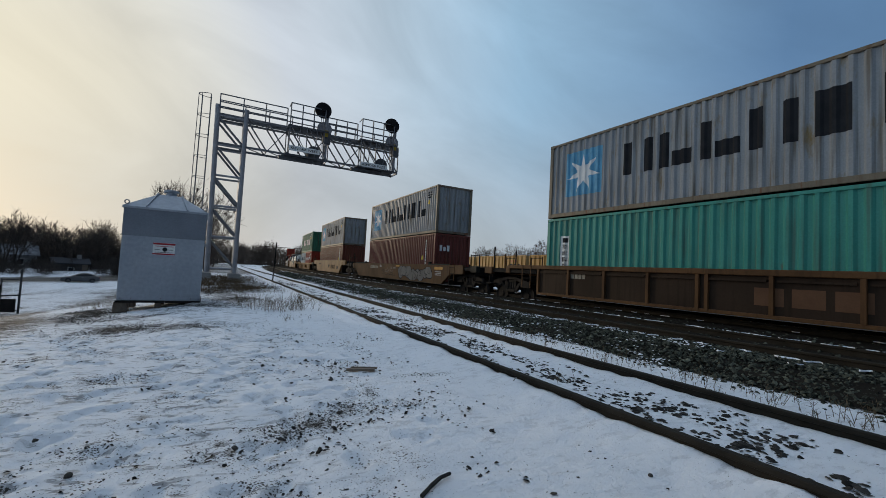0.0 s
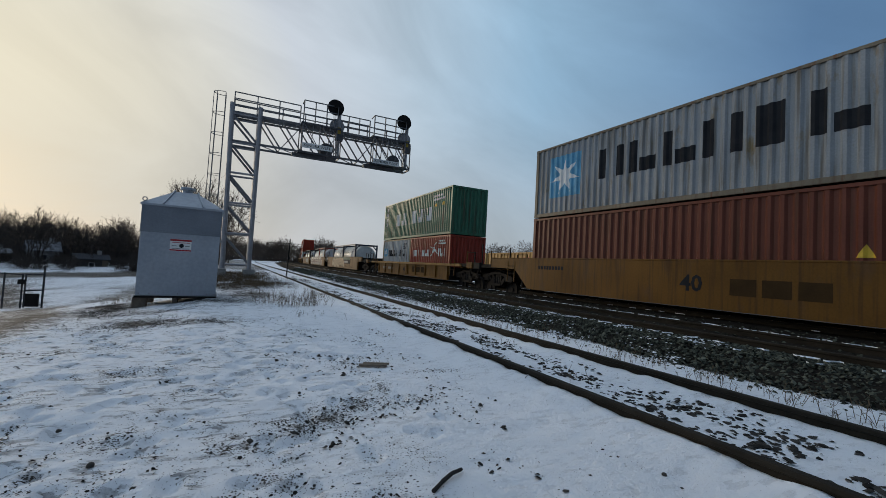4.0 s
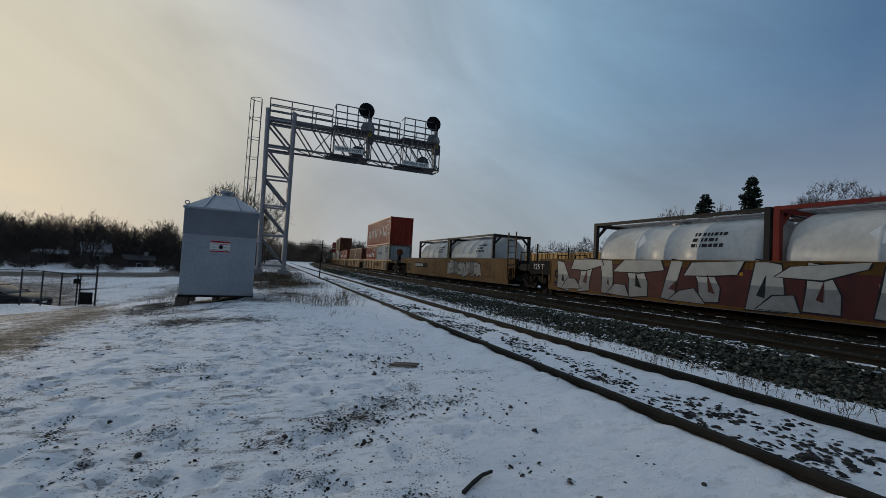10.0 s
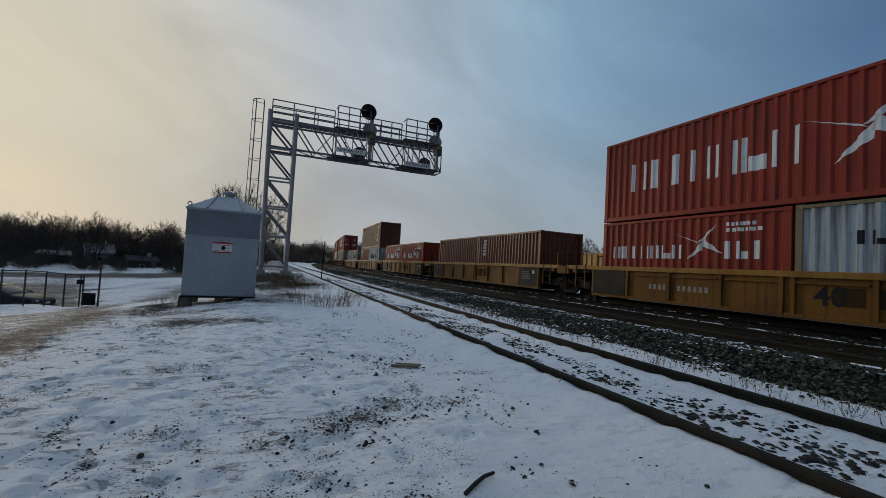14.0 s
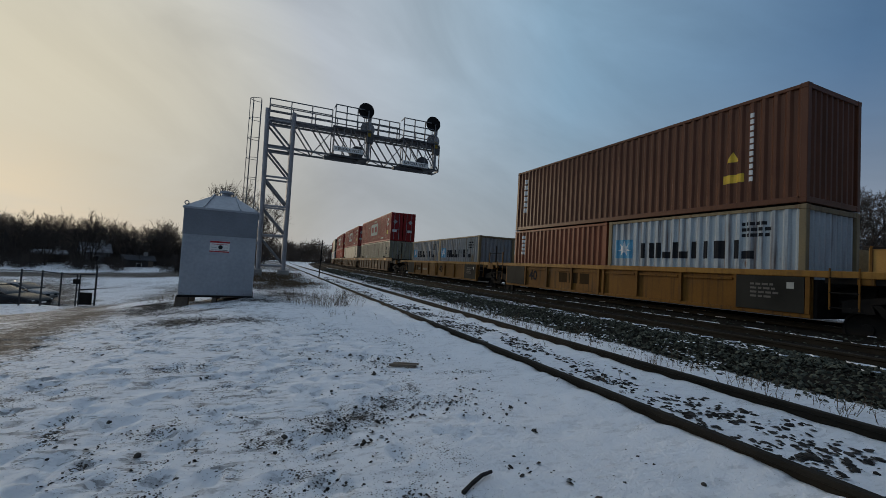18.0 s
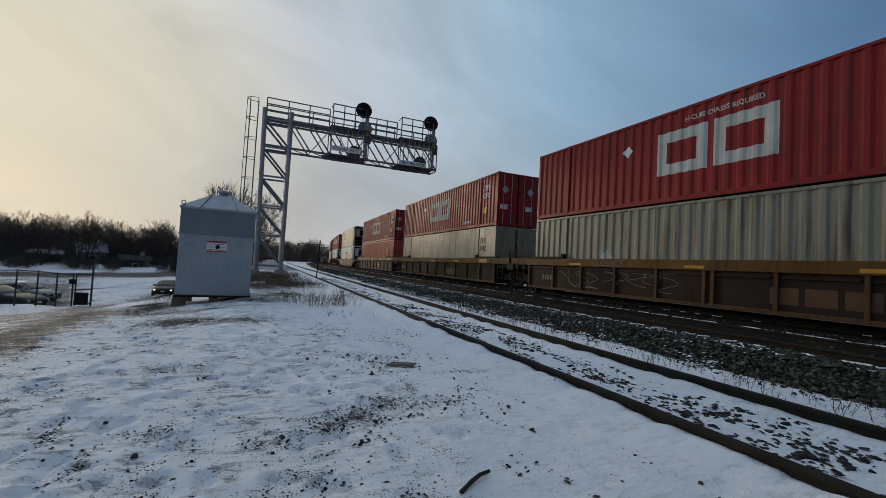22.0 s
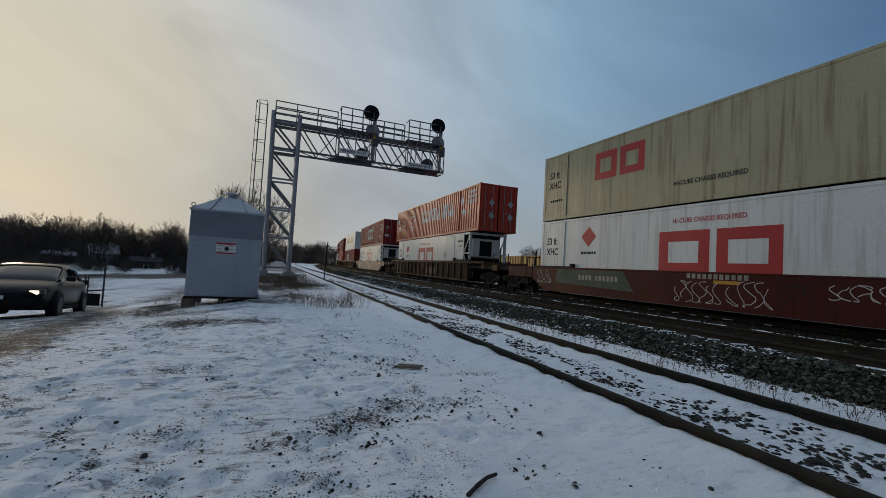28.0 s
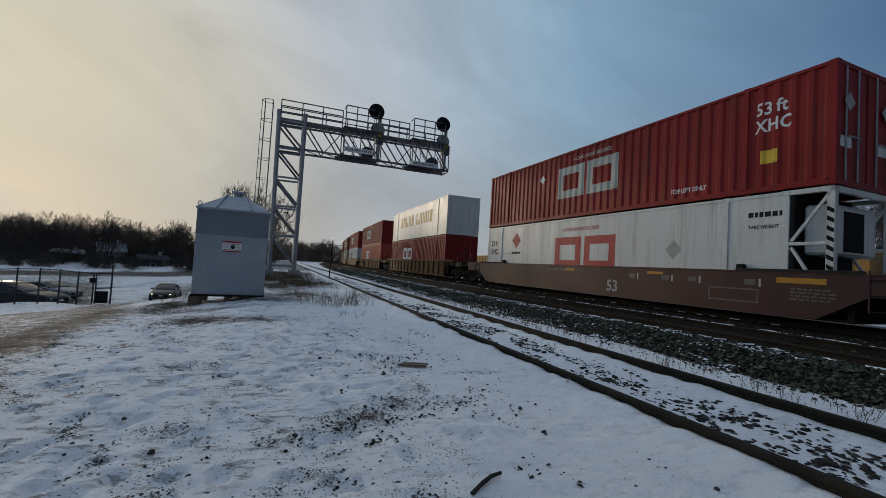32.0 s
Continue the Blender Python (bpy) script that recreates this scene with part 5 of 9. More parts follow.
def well_car(mat, label, well, ribbed, front, rear, front_truck=True, rear_truck=True, dark_end=False, depth_top=1.33, ribs=8, sheet_mat=None, chord=0.15, tall=False, chord_mat=None, ledges=False, wheel=False, blunt=False):
    """One unit of a double-stack well car, centred on its well; y grows toward the train's tail.
    front, rear: length of the end platforms beyond the well."""
    car = thing("well_car", label, "well car", "well cars")
    hw, x, zt = well / 2 + 0.22, 1.45, depth_top
    zb, zd = 0.15, max(depth_top, 1.3)      # zb: foot of the side, zd: level of the end platforms
    ef, er = (0.85 if front < 2 else 0.55), (0.85 if rear < 2 else 0.55)
    for sg in (-1, 1):
        xo = sg * x

        def span(a, b):
            return (min(a, b), max(a, b))
        if ribbed:
            a, b = span(xo, xo - sg * 0.16)
            part("top_chord", Geo().box(a, b, -hw - front * ef, hw + rear * er, zt + 0.15 - chord, zt + 0.15, 0.012), chord_mat or mat, car)
            zr = zt + 0.15 - chord
            # a darker sheet_mat paints the recess shade between the ribs into the colour
            a, b = span(xo - sg * 0.13, xo - sg * 0.09)
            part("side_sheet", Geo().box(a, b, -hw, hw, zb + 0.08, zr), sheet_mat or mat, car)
            a, b = span(xo - sg * 0.02, xo - sg * 0.15)
            part("bottom_chord", Geo().box(a, b, -hw, hw, zb, zb + 0.09, 0.01), mat, car)
            a, b = span(xo - sg * 0.005, xo - sg * 0.09)
            for i in range(ribs + 1):
                yy = -hw + 0.06 + (2 * hw - 0.12) * i / ribs
                for dy in ((-0.12, 0.12) if i * 2 == ribs else (0.0,)):
                    part("rib", Geo().box(a, b, yy + dy - 0.045, yy + dy + 0.045, zb + (0.09 if not dy else 0.02), zr), mat, car)
            a2, b2 = span(xo - sg * 0.03, xo - sg * 0.09)
            for i in range(ribs):
                yy = -hw + 0.06 + (2 * hw - 0.12) * (i + 0.5) / ribs
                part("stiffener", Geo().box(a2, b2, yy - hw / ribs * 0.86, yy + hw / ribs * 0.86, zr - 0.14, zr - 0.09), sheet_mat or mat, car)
            if dark_end:
                a, b = span(xo - sg * 0.002, xo - sg * 0.085)
                bay = 2 * hw / ribs
                for y0 in (-hw + 0.12, hw - bay + 0.02):
                    part("end_panel", Geo().box(a, b, y0, y0 + bay - 0.1, zb + 0.1, zr - 0.005), M_ENDPANEL, car, "dark grimy end panel")
        else:
            a, b = span(xo, xo - sg * 0.14)
            k, up = (0.45, 0.5) if blunt else (-0.55, 0.35)
            poly = [(-hw - front * 0.6, zt + 0.15), (hw + rear * 0.6, zt + 0.15), (hw + rear * 0.6, zt - 0.28), (hw + up, zt - 0.32), (hw + k, zb + 0.03), (hw + k - 0.4, zb), (-hw - k + 0.4, zb), (-hw - k, zb + 0.03), (-hw - up, zt - 0.32), (-hw - front * 0.6, zt - 0.28)]
            part("side_sill", Geo().prism(poly, "x", a, b), mat, car)
            a, b = span(xo + sg * 0.012, xo - sg * 0.14)
            part("top_lip", Geo().box(a, b, -hw - front * 0.6, hw + rear * 0.6, zt + 0.13, zt + 0.18, 0.01), mat, car)
    part("well_floor", Geo().box(-1.3, 1.3, -hw, hw, zb, zb + 0.05), M_STEEL_DARK, car)
    for sy, ln, tk in ((-1, front, front_truck), (1, rear, rear_truck)):
        y0, y1 = sy * (hw - 0.02), sy * (hw + ln)
        ya, yb = min(y0, y1), max(y0, y1)
        part("end_deck", Geo().box(-0.62, 0.62, ya, yb, zd - 0.42, zd - 0.22, 0.015), mat if not dark_end else M_BLACK, car)
        part("bulkhead", Geo().box(-1.3, 1.3, sy * hw - 0.06, sy * hw + 0.06, zb, zt - 0.05), M_STEEL_DARK, car)
        part("cross_beam", Geo().box(-x + 0.02, x - 0.02, sy * (hw + ln * 0.55) - 0.14, sy * (hw + ln * 0.55) + 0.14, zd - 0.35, min(zd, zt) + 0.1, 0.015), mat if ribbed and chord < 0.3 else M_ENDPANEL, car)
        part("walk_grating", Geo().box(-1.2, 1.2, ya + (0.3 if sy > 0 else 0.05), yb - (0.05 if sy > 0 else 0.3), zd - 0.2, zd - 0.16), M_STEEL_DARK, car)
        for sx in (-1, 1):
            for k in range(3):
                part("ladder_rung", Geo().bar((sx * (x + 0.01), sy * (hw + 0.35), 0.45 + k * 0.32), (sx * (x + 0.01), sy * (hw + 0.85), 0.45 + k * 0.32), 0.025), M_STEEL_DARK, car)
            for q in (0.35, 0.85):
                part("ladder_stile", Geo().bar((sx * (x + 0.005), sy * (hw + q), 0.4), (sx * (x + 0.005), sy * (hw + q), zd), 0.03), mat, car)
            # handrail posts and hand holds round the end platform
            ex = y1 - sy * 0.12
            part("rail_post", Geo().bar((sx * 1.12, ex, zd - 0.2), (sx * 1.12, ex, zd + (0.85 if sx * sy < 0 else 0.45)), 0.05), M_STEEL_DARK, car)
            part("rail_post", Geo().bar((sx * 1.12, ex - sy * min(0.8, ln * 0.4), zd - 0.2), (sx * 1.12, ex - sy * min(0.8, ln * 0.4), zd + 0.5), 0.045), mat, car)
            part("hand_hold", Geo().bar((sx * 1.12, ex, zd + 0.45), (sx * 1.12, ex - sy * min(0.8, ln * 0.4), zd + 0.45), 0.035), M_STEEL_DARK, car)
            part("end_block", Geo().box(sx * 1.36 - 0.1, sx * 1.36 + 0.1, ex - 0.28, ex + 0.28, zd - 0.42, zd - 0.1, 0.015), mat if ribbed and chord < 0.3 else M_ENDPANEL, car)
            part("step_plate", Geo().box(sx * 1.2 - 0.2, sx * 1.2 + 0.2, ex - 0.16, ex + 0.16, 0.42, 0.47), M_STEEL_DARK, car)
            part("step_hanger", Geo().bar((sx * 1.36, ex, 0.44), (sx * 1.3, ex, zd - 0.2), 0.04), M_STEEL_DARK, car)
            part("bolster_wing", Geo().box(min(sx * 0.62, sx * 1.38), max(sx * 0.62, sx * 1.38), ya + 0.1, yb - 0.25, zd - 0.34, zd - 0.2, 0.01), M_STEEL_DARK, car)
            part("brake_rod", Geo().bar((sx * 0.35, ya, 0.5), (sx * 0.35, yb, 0.46), 0.05), M_STEEL_DARK, car)
        if wheel and sy < 0:
            part("brake_wheel", Geo().lathe([(0.0, -0.03), (0.1, -0.04), (0.12, 0.0), (0.3, -0.02), (0.33, 0.02), (0.3, 0.05), (0.0, 0.04)], "y", 20, (-0.75, y1 + 1.25, zd + 0.72)), surface("brake_wheel_rust", (0.22, 0.055, 0.02), (0.15, 0.04, 0.02), rough=0.7, scale=6), car, "rust-orange hand brake wheel")
            part("brake_stand", Geo().box(-0.9, -0.6, y1 + 1.3, y1 + 1.5, zd - 0.2, zd + 0.8, 0.02), M_STEEL_DARK, car)
        part("centre_sill", Geo().box(-0.42, 0.42, ya, yb, 0.5, zd - 0.42, 0.02), M_STEEL_DARK, car)
        part("end_plate", Geo().box(-1.25, 1.25, y1 - sy * 0.2 - 0.05, y1 - sy * 0.2 + 0.05, 0.72, zd - 0.2, 0.01), M_STEEL_DARK, car)
        part("air_hose", Geo().tube((0.45, y1, 0.75), (0.3, y1 + sy * 0.3, 0.35), 0.03, 6), M_RUBBER, car)
        if tall and sy < 0:
            la, lb = -hw - 0.35, -hw - 1.05
            for q in (la, lb):
                part("ladder_stile", Geo().bar((-x - 0.01, q, 0.5), (-x - 0.01, q, 2.75), 0.05), mat, car)
            for k in range(7):
                part("ladder_rung", Geo().bar((-x - 0.01, la, 0.55 + k * 0.3), (-x - 0.01, lb, 0.55 + k * 0.3), 0.03), M_STEEL_DARK, car)
        if tk:
            ty = sy * (hw + ln * (0.62 if ln > 2 else 0.95))
            add_truck(car, ty)
            part("brake_reservoir", Geo().lathe([(0.0, -0.5), (0.2, -0.5), (0.22, -0.45), (0.22, 0.45), (0.2, 0.5), (0.0, 0.5)], "x", 14, (0, sy * (hw + 0.55), zd - 0.5)), M_STEEL_DARK, car)
        part("coupler", Geo().box(-0.13, 0.13, y1 - 0.05 if sy > 0 else y1 - 0.38, y1 + 0.38 if sy > 0 else y1 + 0.05, 0.55, 0.82, 0.03), M_STEEL_DARK, car)
    if ledges:
        # container guides: raised shelves along the outer ends of the well
        for sg in (-1, 1):
            for sy in (-1, 1):
                a, b = sorted((sg * (x + 0.015), sg * (x - 0.13)))
                ya, yb = sorted((sy * (hw - 2.35), sy * (hw + 0.25)))
                part("guide_ledge", Geo().box(a, b, ya, yb, zt + 0.15, zt + 0.23, 0.012), W_DARKBROWN if ribbed else M_ENDPANEL, car)
                a, b = sorted((sg * (x - 0.02), sg * (x - 0.16)))
                part("twist_lock", Geo().box(a, b, sy * 6.1 - 0.1, sy * 6.1 + 0.1, zt + 0.15, zt + 0.34, 0.02), M_STEEL_DARK, car)
    return car


def side_paint(car, polys, material, x=-1.4535, name="marking", label=""):
    """Flat paint on a car's side; polys in (u, height), u grows toward the leading end."""
    if name == "marking" and 1 < len(polys) <= 12:
        return [side_paint(car, [q], material, x, name, label) for q in polys][0]
    verts, faces = [], []
    for q in polys:
        k = len(verts)
        verts += [(x, -u, v) for u, v in q]
        faces.append(tuple(range(k, k + len(q))))
    ob = link_part(name, mesh_of(name, verts, faces), material, car, label)
    if len(polys) > 1:
        ob["kind"] = "stuff"
    return ob


def blob(rng, u, v, ru, rv, n=26):
    """A fat rounded outline."""
    ph = [rng.uniform(0, 6.28) for _ in range(3)]
    out = []
    for i in range(n):
        a = 2 * math.pi * i / n
        k = 1 + 0.13 * math.sin(2 * a + ph[0]) + 0.10 * math.sin(3 * a + ph[1]) + 0.05 * math.sin(5 * a + ph[2])
        out.append((u + ru * k * math.cos(a), v + rv * k * math.sin(a)))
    return out


def shard(rng, u, v, w, h):
    """A sharp-cornered upright shape, as in angular spray lettering."""
    ln = rng.uniform(-0.2, 0.25) * w
    return [(u - w * rng.uniform(0.35, 0.5), v - h * 0.5), (u + w * rng.uniform(0.0, 0.2), v - h * rng.uniform(0.3, 0.5)), (u + w * rng.uniform(0.4, 0.55), v - h * rng.uniform(0.1, 0.5)), (u + w * 0.38 + ln, v + h * rng.uniform(0.2, 0.5)), (u + ln * 0.4, v + h * rng.uniform(0.32, 0.5)), (u - w * 0.45 + ln, v + h * 0.5)]


def swell(poly, d):
    c = (sum(q[0] for q in poly) / len(poly), sum(q[1] for q in poly) / len(poly))
    out = []
    for x, y in poly:
        r = math.hypot(x - c[0], y - c[1]) or 1
        out.append((x + (x - c[0]) / r * d, y + (y - c[1]) / r * d))
    return out


def curl(rng, u, v, r, w):
    """A sprayed curved line."""
    a0, sweep, pts = rng.uniform(0, 6.28), rng.uniform(1.5, 4.5), []
    for i in range(9):
        a = a0 + sweep * i / 8
        pts.append((u + r * math.cos(a) * (1 + 0.1 * i), v + 0.8 * r * math.sin(a)))
    out = []
    for (ax, ay), (bx, by) in zip(pts[:-1], pts[1:]):
        d = math.hypot(bx - ax, by - ay) or 1
        px, py = -(by - ay) / d * w, (bx - ax) / d * w
        out.append([(ax - px, ay - py), (bx - px, by - py), (bx + px, by + py), (ax + px, ay + py)])
    return out


def graffiti(car, u0, u1, v0, v1, fills, seed, x=-1.4535, sharp=False, line=None):
    """Large sprayed shapes side by side, outlined and overlapping, no words."""
    rng = random.Random(seed)
    n = len(fills)
    w, h = (u1 - u0) / n, v1 - v0

    def held(q):
        return [(a, min(v1 + 0.06, max(v0 - 0.06, b))) for a, b in q]
    for i, m in enumerate(fills):
        c, y = u0 + w * (i + 0.5), (v0 + v1) / 2
        shapes = []
        if sharp:
            for k in range(2):
                shapes.append(shard(rng, c + (k - 0.5) * w * 0.5, y + rng.uniform(-0.05, 0.05) * h, w * 0.72, h * rng.uniform(0.8, 1.0)))
        else:
            for k in range(2):
                shapes.append(blob(rng, c + (k - 0.5) * w * rng.uniform(0.3, 0.6), y + rng.uniform(-0.16, 0.16) * h, w * rng.uniform(0.36, 0.5), h * rng.uniform(0.36, 0.48)))
        d = x - 0.0015 * (i % 3)
        side_paint(car, [held(swell(q, 0.055)) for q in shapes], line or M_DARKMARK, d, "graffiti")
        side_paint(car, [held(shapes[0])], m, d - 0.002, "graffiti")
        side_paint(car, [held(swell(shapes[1], 0.03))], line or M_DARKMARK, d - 0.0028, "graffiti")
        side_paint(car, [held(shapes[1])], m, d - 0.0036, "graffiti")
        marks = []
        for _ in range(3):
            marks += [held(q) for q in curl(rng, c + rng.uniform(-0.3, 0.3) * w, y + rng.uniform(-0.25, 0.25) * h, rng.uniform(0.08, 0.26) * h, 0.016)]
        side_paint(car, marks, line or M_DARKMARK, d - 0.0048, "graffiti")


def scribble(car, u0, u1, v0, v1, n, seed, material, x=-1.4535, w=0.0095):
    """A thin sprayed tag: looping lines, no words."""
    rng = random.Random(seed)
    for i in range(n):
        c, r = u0 + (u1 - u0) * (i + 0.5) / n, (v1 - v0) * 0.5
        pts = []
        f, ph, amp = rng.uniform(1.0, 2.2), rng.uniform(0, 6.28), (u1 - u0) / n * rng.uniform(0.4, 0.75)
        for k in range(16):
            t = k / 15
            pts.append((c + amp * math.sin(f * 6.28 * t + ph), v0 + (v1 - v0) * (0.5 + 0.5 * math.sin(3.1 * t * rng.uniform(0.95, 1.05) + ph * 0.7))))
        quads = []
        for (ax, ay), (bx, by) in zip(pts[:-1], pts[1:]):
            d = math.hypot(bx - ax, by - ay) or 1
            px, py = -(by - ay) / d * w, (bx - ax) / d * w
            quads.append([(ax - px, ay - py), (bx - px, by - py), (bx + px, by + py), (ax + px, ay + py)])
        side_paint(car, quads, material, x - 0.0004 * (i % 4), "graffiti")


def silver_piece(car, u0, u1, v0, v1):
    """A long sprayed piece: jagged slabs, pale above and silver below, on dark red, with no words."""
    rng = random.Random(64)
    n, x, h = 11, -1.4535, v1 - v0
    w = (u1 - u0) / n
    side_paint(car, [[(u0 - 0.1, v0 + 0.1), (u1 - 0.3, v0), (u1 + 0.2, v1 - 0.35), (u0 + 0.3, v1 - 0.1)]], M_WINESPRAY, x, "graffiti")
    for i in range(n):
        a, ln, d = u0 + i * w, rng.uniform(-0.3, 0.35) * w, x - 0.003 - 0.0011 * (i % 3)
        wb, wt = rng.uniform(0.3, 0.75), rng.uniform(0.25, 0.6)
        main = [(a + 0.1 * w, v0 + rng.uniform(0, 0.1)), (a + 0.08 * w + wb * w, v0 + rng.uniform(-0.02, 0.12)), (a + 0.2 * w + wb * 0.8 * w, v0 + h * 0.4), (a + wt * w + ln, v1 - rng.uniform(0, 0.16)), (a + 0.05 * w + ln, v1 - rng.uniform(-0.03, 0.1)), (a + 0.12 * w + ln * 0.3, v0 + h * 0.5)]
        if i % 2:
            arm = [(a - rng.uniform(0.2, 0.5) * w, v1 - h * rng.uniform(0.3, 0.42)), (a + 0.4 * w, v1 - h * 0.34), (a + rng.uniform(0.9, 1.3) * w, v1 - h * rng.uniform(0.12, 0.36)), (a + 1.06 * w, v1 - 0.02), (a - 0.1 * w, v1 - rng.uniform(0.0, 0.14))]
        else:
            arm = [(a + 0.3 * w, v0 + h * 0.04), (a + rng.uniform(0.9, 1.3) * w, v0 + h * rng.uniform(-0.02, 0.12)), (a + 0.95 * w, v0 + h * rng.uniform(0.3, 0.7)), (a + 0.6 * w, v0 + h * rng.uniform(0.25, 0.4))]
        slit = [(a + 0.3 * w, v0 + h * 0.3), (a + rng.uniform(0.36, 0.5) * w, v0 + h * 0.26), (a + 0.36 * w + ln * 0.5, v0 + h * rng.uniform(0.5, 0.75))]
        for k, q in enumerate((main, arm)):
            side_paint(car, [swell(q, 0.045)], M_DARKMARK, d - 0.004 * k, "graffiti")
            flip = [(v, u) for u, v in q]
            for lo, m in ((True, M_SILVER), (False, M_PALESPRAY)):
                half = [(u, v) for v, u in clip(flip, v0 + h * 0.5, -1 if lo else 1)]
                if len(half) > 2:
                    side_paint(car, [half], m, d - 0.004 * k - 0.002, "graffiti")
        side_paint(car, [slit], M_WINESPRAY if i % 3 else M_DARKMARK, d - 0.009, "graffiti")


P_MAERSK = surface("paint_silver_grey", (0.30, 0.315, 0.325), (0.235, 0.25, 0.262), scale=0.9, rough=0.45, bump=0.06, bump_scale=26, stain=(0.21, 0.15, 0.07), stain_amount=0.42, stain_scale=(1, 2.6, 0.8), stain_size=1.5, stain_edge=0.16, runs=0.75, spec=0.2)
P_GREYPOST = paint("rusty_grey_post", (0.20, 0.17, 0.125), 0.44, 0.5, (0.15, 0.125, 0.09))
P_PALE = paint("pale_grey", (0.44, 0.49, 0.515), 0.34, 0.42, runs=0.8)
P_OLDPOST = paint("old_yellow_post", (0.25, 0.19, 0.10), 0.42, 0.5, (0.2, 0.16, 0.1))
P_TEAL = paint("teal", (0.043, 0.25, 0.20), 0.31, 0.4, (0.06, 0.285, 0.235), runs=0.45, spec=0.22)
P_MAROON = paint("maroon", (0.135, 0.032, 0.025), 0.28, 0.45, (0.16, 0.045, 0.034))
P_BROWNRED = paint("brown_red", (0.15, 0.044, 0.026), 0.33, 0.42, runs=0.7, spec=0.22)
P_GREEN = paint("deep_green", (0.034, 0.135, 0.082), 0.33, 0.42, (0.048, 0.165, 0.102), runs=0.65, spec=0.22)
P_RED = paint("container_red", (0.31, 0.038, 0.02), 0.31, 0.38, (0.25, 0.032, 0.018), runs=0.65, spec=0.22)
P_BROWN = paint("brown", (0.11, 0.042, 0.022), 0.36, 0.4, (0.14, 0.056, 0.03), runs=0.7, spec=0.22)
P_ORANGE = paint("rust_orange", (0.225, 0.066, 0.03), 0.34, 0.42, runs=0.7, spec=0.22)
P_CPRED = paint("cargo_red", (0.275, 0.021, 0.021), 0.27, 0.46, (0.22, 0.018, 0.018), runs=0.6, spec=0.15)
P_CPRED2 = paint("brick_red", (0.50, 0.078, 0.045), 0.27, 0.42, (0.42, 0.06, 0.037), runs=0.6, spec=0.25)
P_GREYGREEN = paint("grey_green", (0.27, 0.252, 0.18), 0.36, 0.40, (0.215, 0.2, 0.142), 0.8, 0.3)
P_CREAM = paint("cream", (0.400, 0.360, 0.232), 0.3, 0.4, (0.360, 0.320, 0.200))
P_WHITE = paint("white_box", (0.69, 0.69, 0.655), 0.14, 0.36, (0.63, 0.63, 0.595), 0.28)
P_TIRERED = paint("store_red", (0.43, 0.046, 0.022), 0.24, 0.42, runs=0.6, spec=0.2)
W_YELLOW = surface("well_yellow", (0.215, 0.10, 0.02), (0.145, 0.066, 0.016), scale=0.7, rough=0.55, bump=0.08, bump_scale=20, stain=(0.09, 0.055, 0.035), stain_amount=0.46, stain_scale=(1, 1.6, 0.6), stain_edge=0.25, runs=0.7, spec=0.1)
W_BROWN = surface("well_brown", (0.13, 0.066, 0.029), (0.085, 0.044, 0.021), scale=0.7, rough=0.6, bump=0.08, bump_scale=20, stain=(0.05, 0.032, 0.022), stain_amount=0.42, stain_scale=(1, 1.6, 0.6), stain_edge=0.25, runs=0.5, spec=0.1)
W_OCHRE = surface("well_ochre", (0.165, 0.08, 0.018), (0.115, 0.056, 0.0145), scale=0.7, rough=0.55, bump=0.06, bump_scale=20, stain=(0.10, 0.06, 0.035), stain_amount=0.47, stain_scale=(1, 1.6, 0.6), stain_edge=0.25, runs=0.7, spec=0.1)
# darker copy of W_BROWN: painted recess shade on side sheets; also colours guide ledges
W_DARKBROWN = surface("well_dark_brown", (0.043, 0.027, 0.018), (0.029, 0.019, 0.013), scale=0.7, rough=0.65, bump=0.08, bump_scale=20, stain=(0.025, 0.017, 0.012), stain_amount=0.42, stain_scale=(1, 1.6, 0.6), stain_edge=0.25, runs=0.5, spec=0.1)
W_RED = surface("well_red", (0.074, 0.017, 0.012), (0.056, 0.013, 0.010), scale=0.7, rough=0.55, bump=0.06, bump_scale=20, stain=(0.05, 0.025, 0.02), stain_amount=0.4, stain_scale=(1, 1.6, 0.6), stain_edge=0.25, runs=0.5, spec=0.1)
M_BLUE = surface("pale_blue_marking", (0.12, 0.38, 0.58), rough=0.5, scale=3)
M_GREYMARK = surface("grey_marking", (0.42, 0.42, 0.41), rough=0.6, scale=3)
M_PALESPRAY = surface("pale_spray", (0.52, 0.50, 0.45), (0.40, 0.38, 0.34), rough=0.55, scale=2)
M_WINESPRAY = surface("wine_spray", (0.085, 0.012, 0.013), (0.05, 0.009, 0.010), rough=0.6, scale=2)
M_DIM = surface("dim_spray", (0.17, 0.15, 0.13), rough=0.6, scale=3)
M_RUSTMARK = surface("rust_stencil", (0.13, 0.06, 0.028), (0.10, 0.045, 0.02), scale=3, rough=0.6)
M_DIMSILVER = surface("dim_silver_spray", (0.15, 0.15, 0.15), (0.11, 0.11, 0.11), rough=0.6, scale=2)
M_REFLECT = surface("amber_reflector", (0.58, 0.29, 0.03), (0.48, 0.22, 0.025), rough=0.5, scale=4)
# top chords take a lighter yellow than the side sheets
W_CHORD = surface("light_yellow_chord", (0.36, 0.185, 0.04), (0.27, 0.13, 0.03), scale=0.9, rough=0.5, bump=0.08, bump_scale=20, stain=(0.12, 0.07, 0.04), stain_amount=0.44, stain_scale=(1, 1.2, 1.5), stain_edge=0.2, runs=0.4, spec=0.15)
M_STENCIL = surface("brown_stencil", (0.045, 0.027, 0.013), (0.06, 0.036, 0.016), scale=3, rough=0.8, spec=0.05)
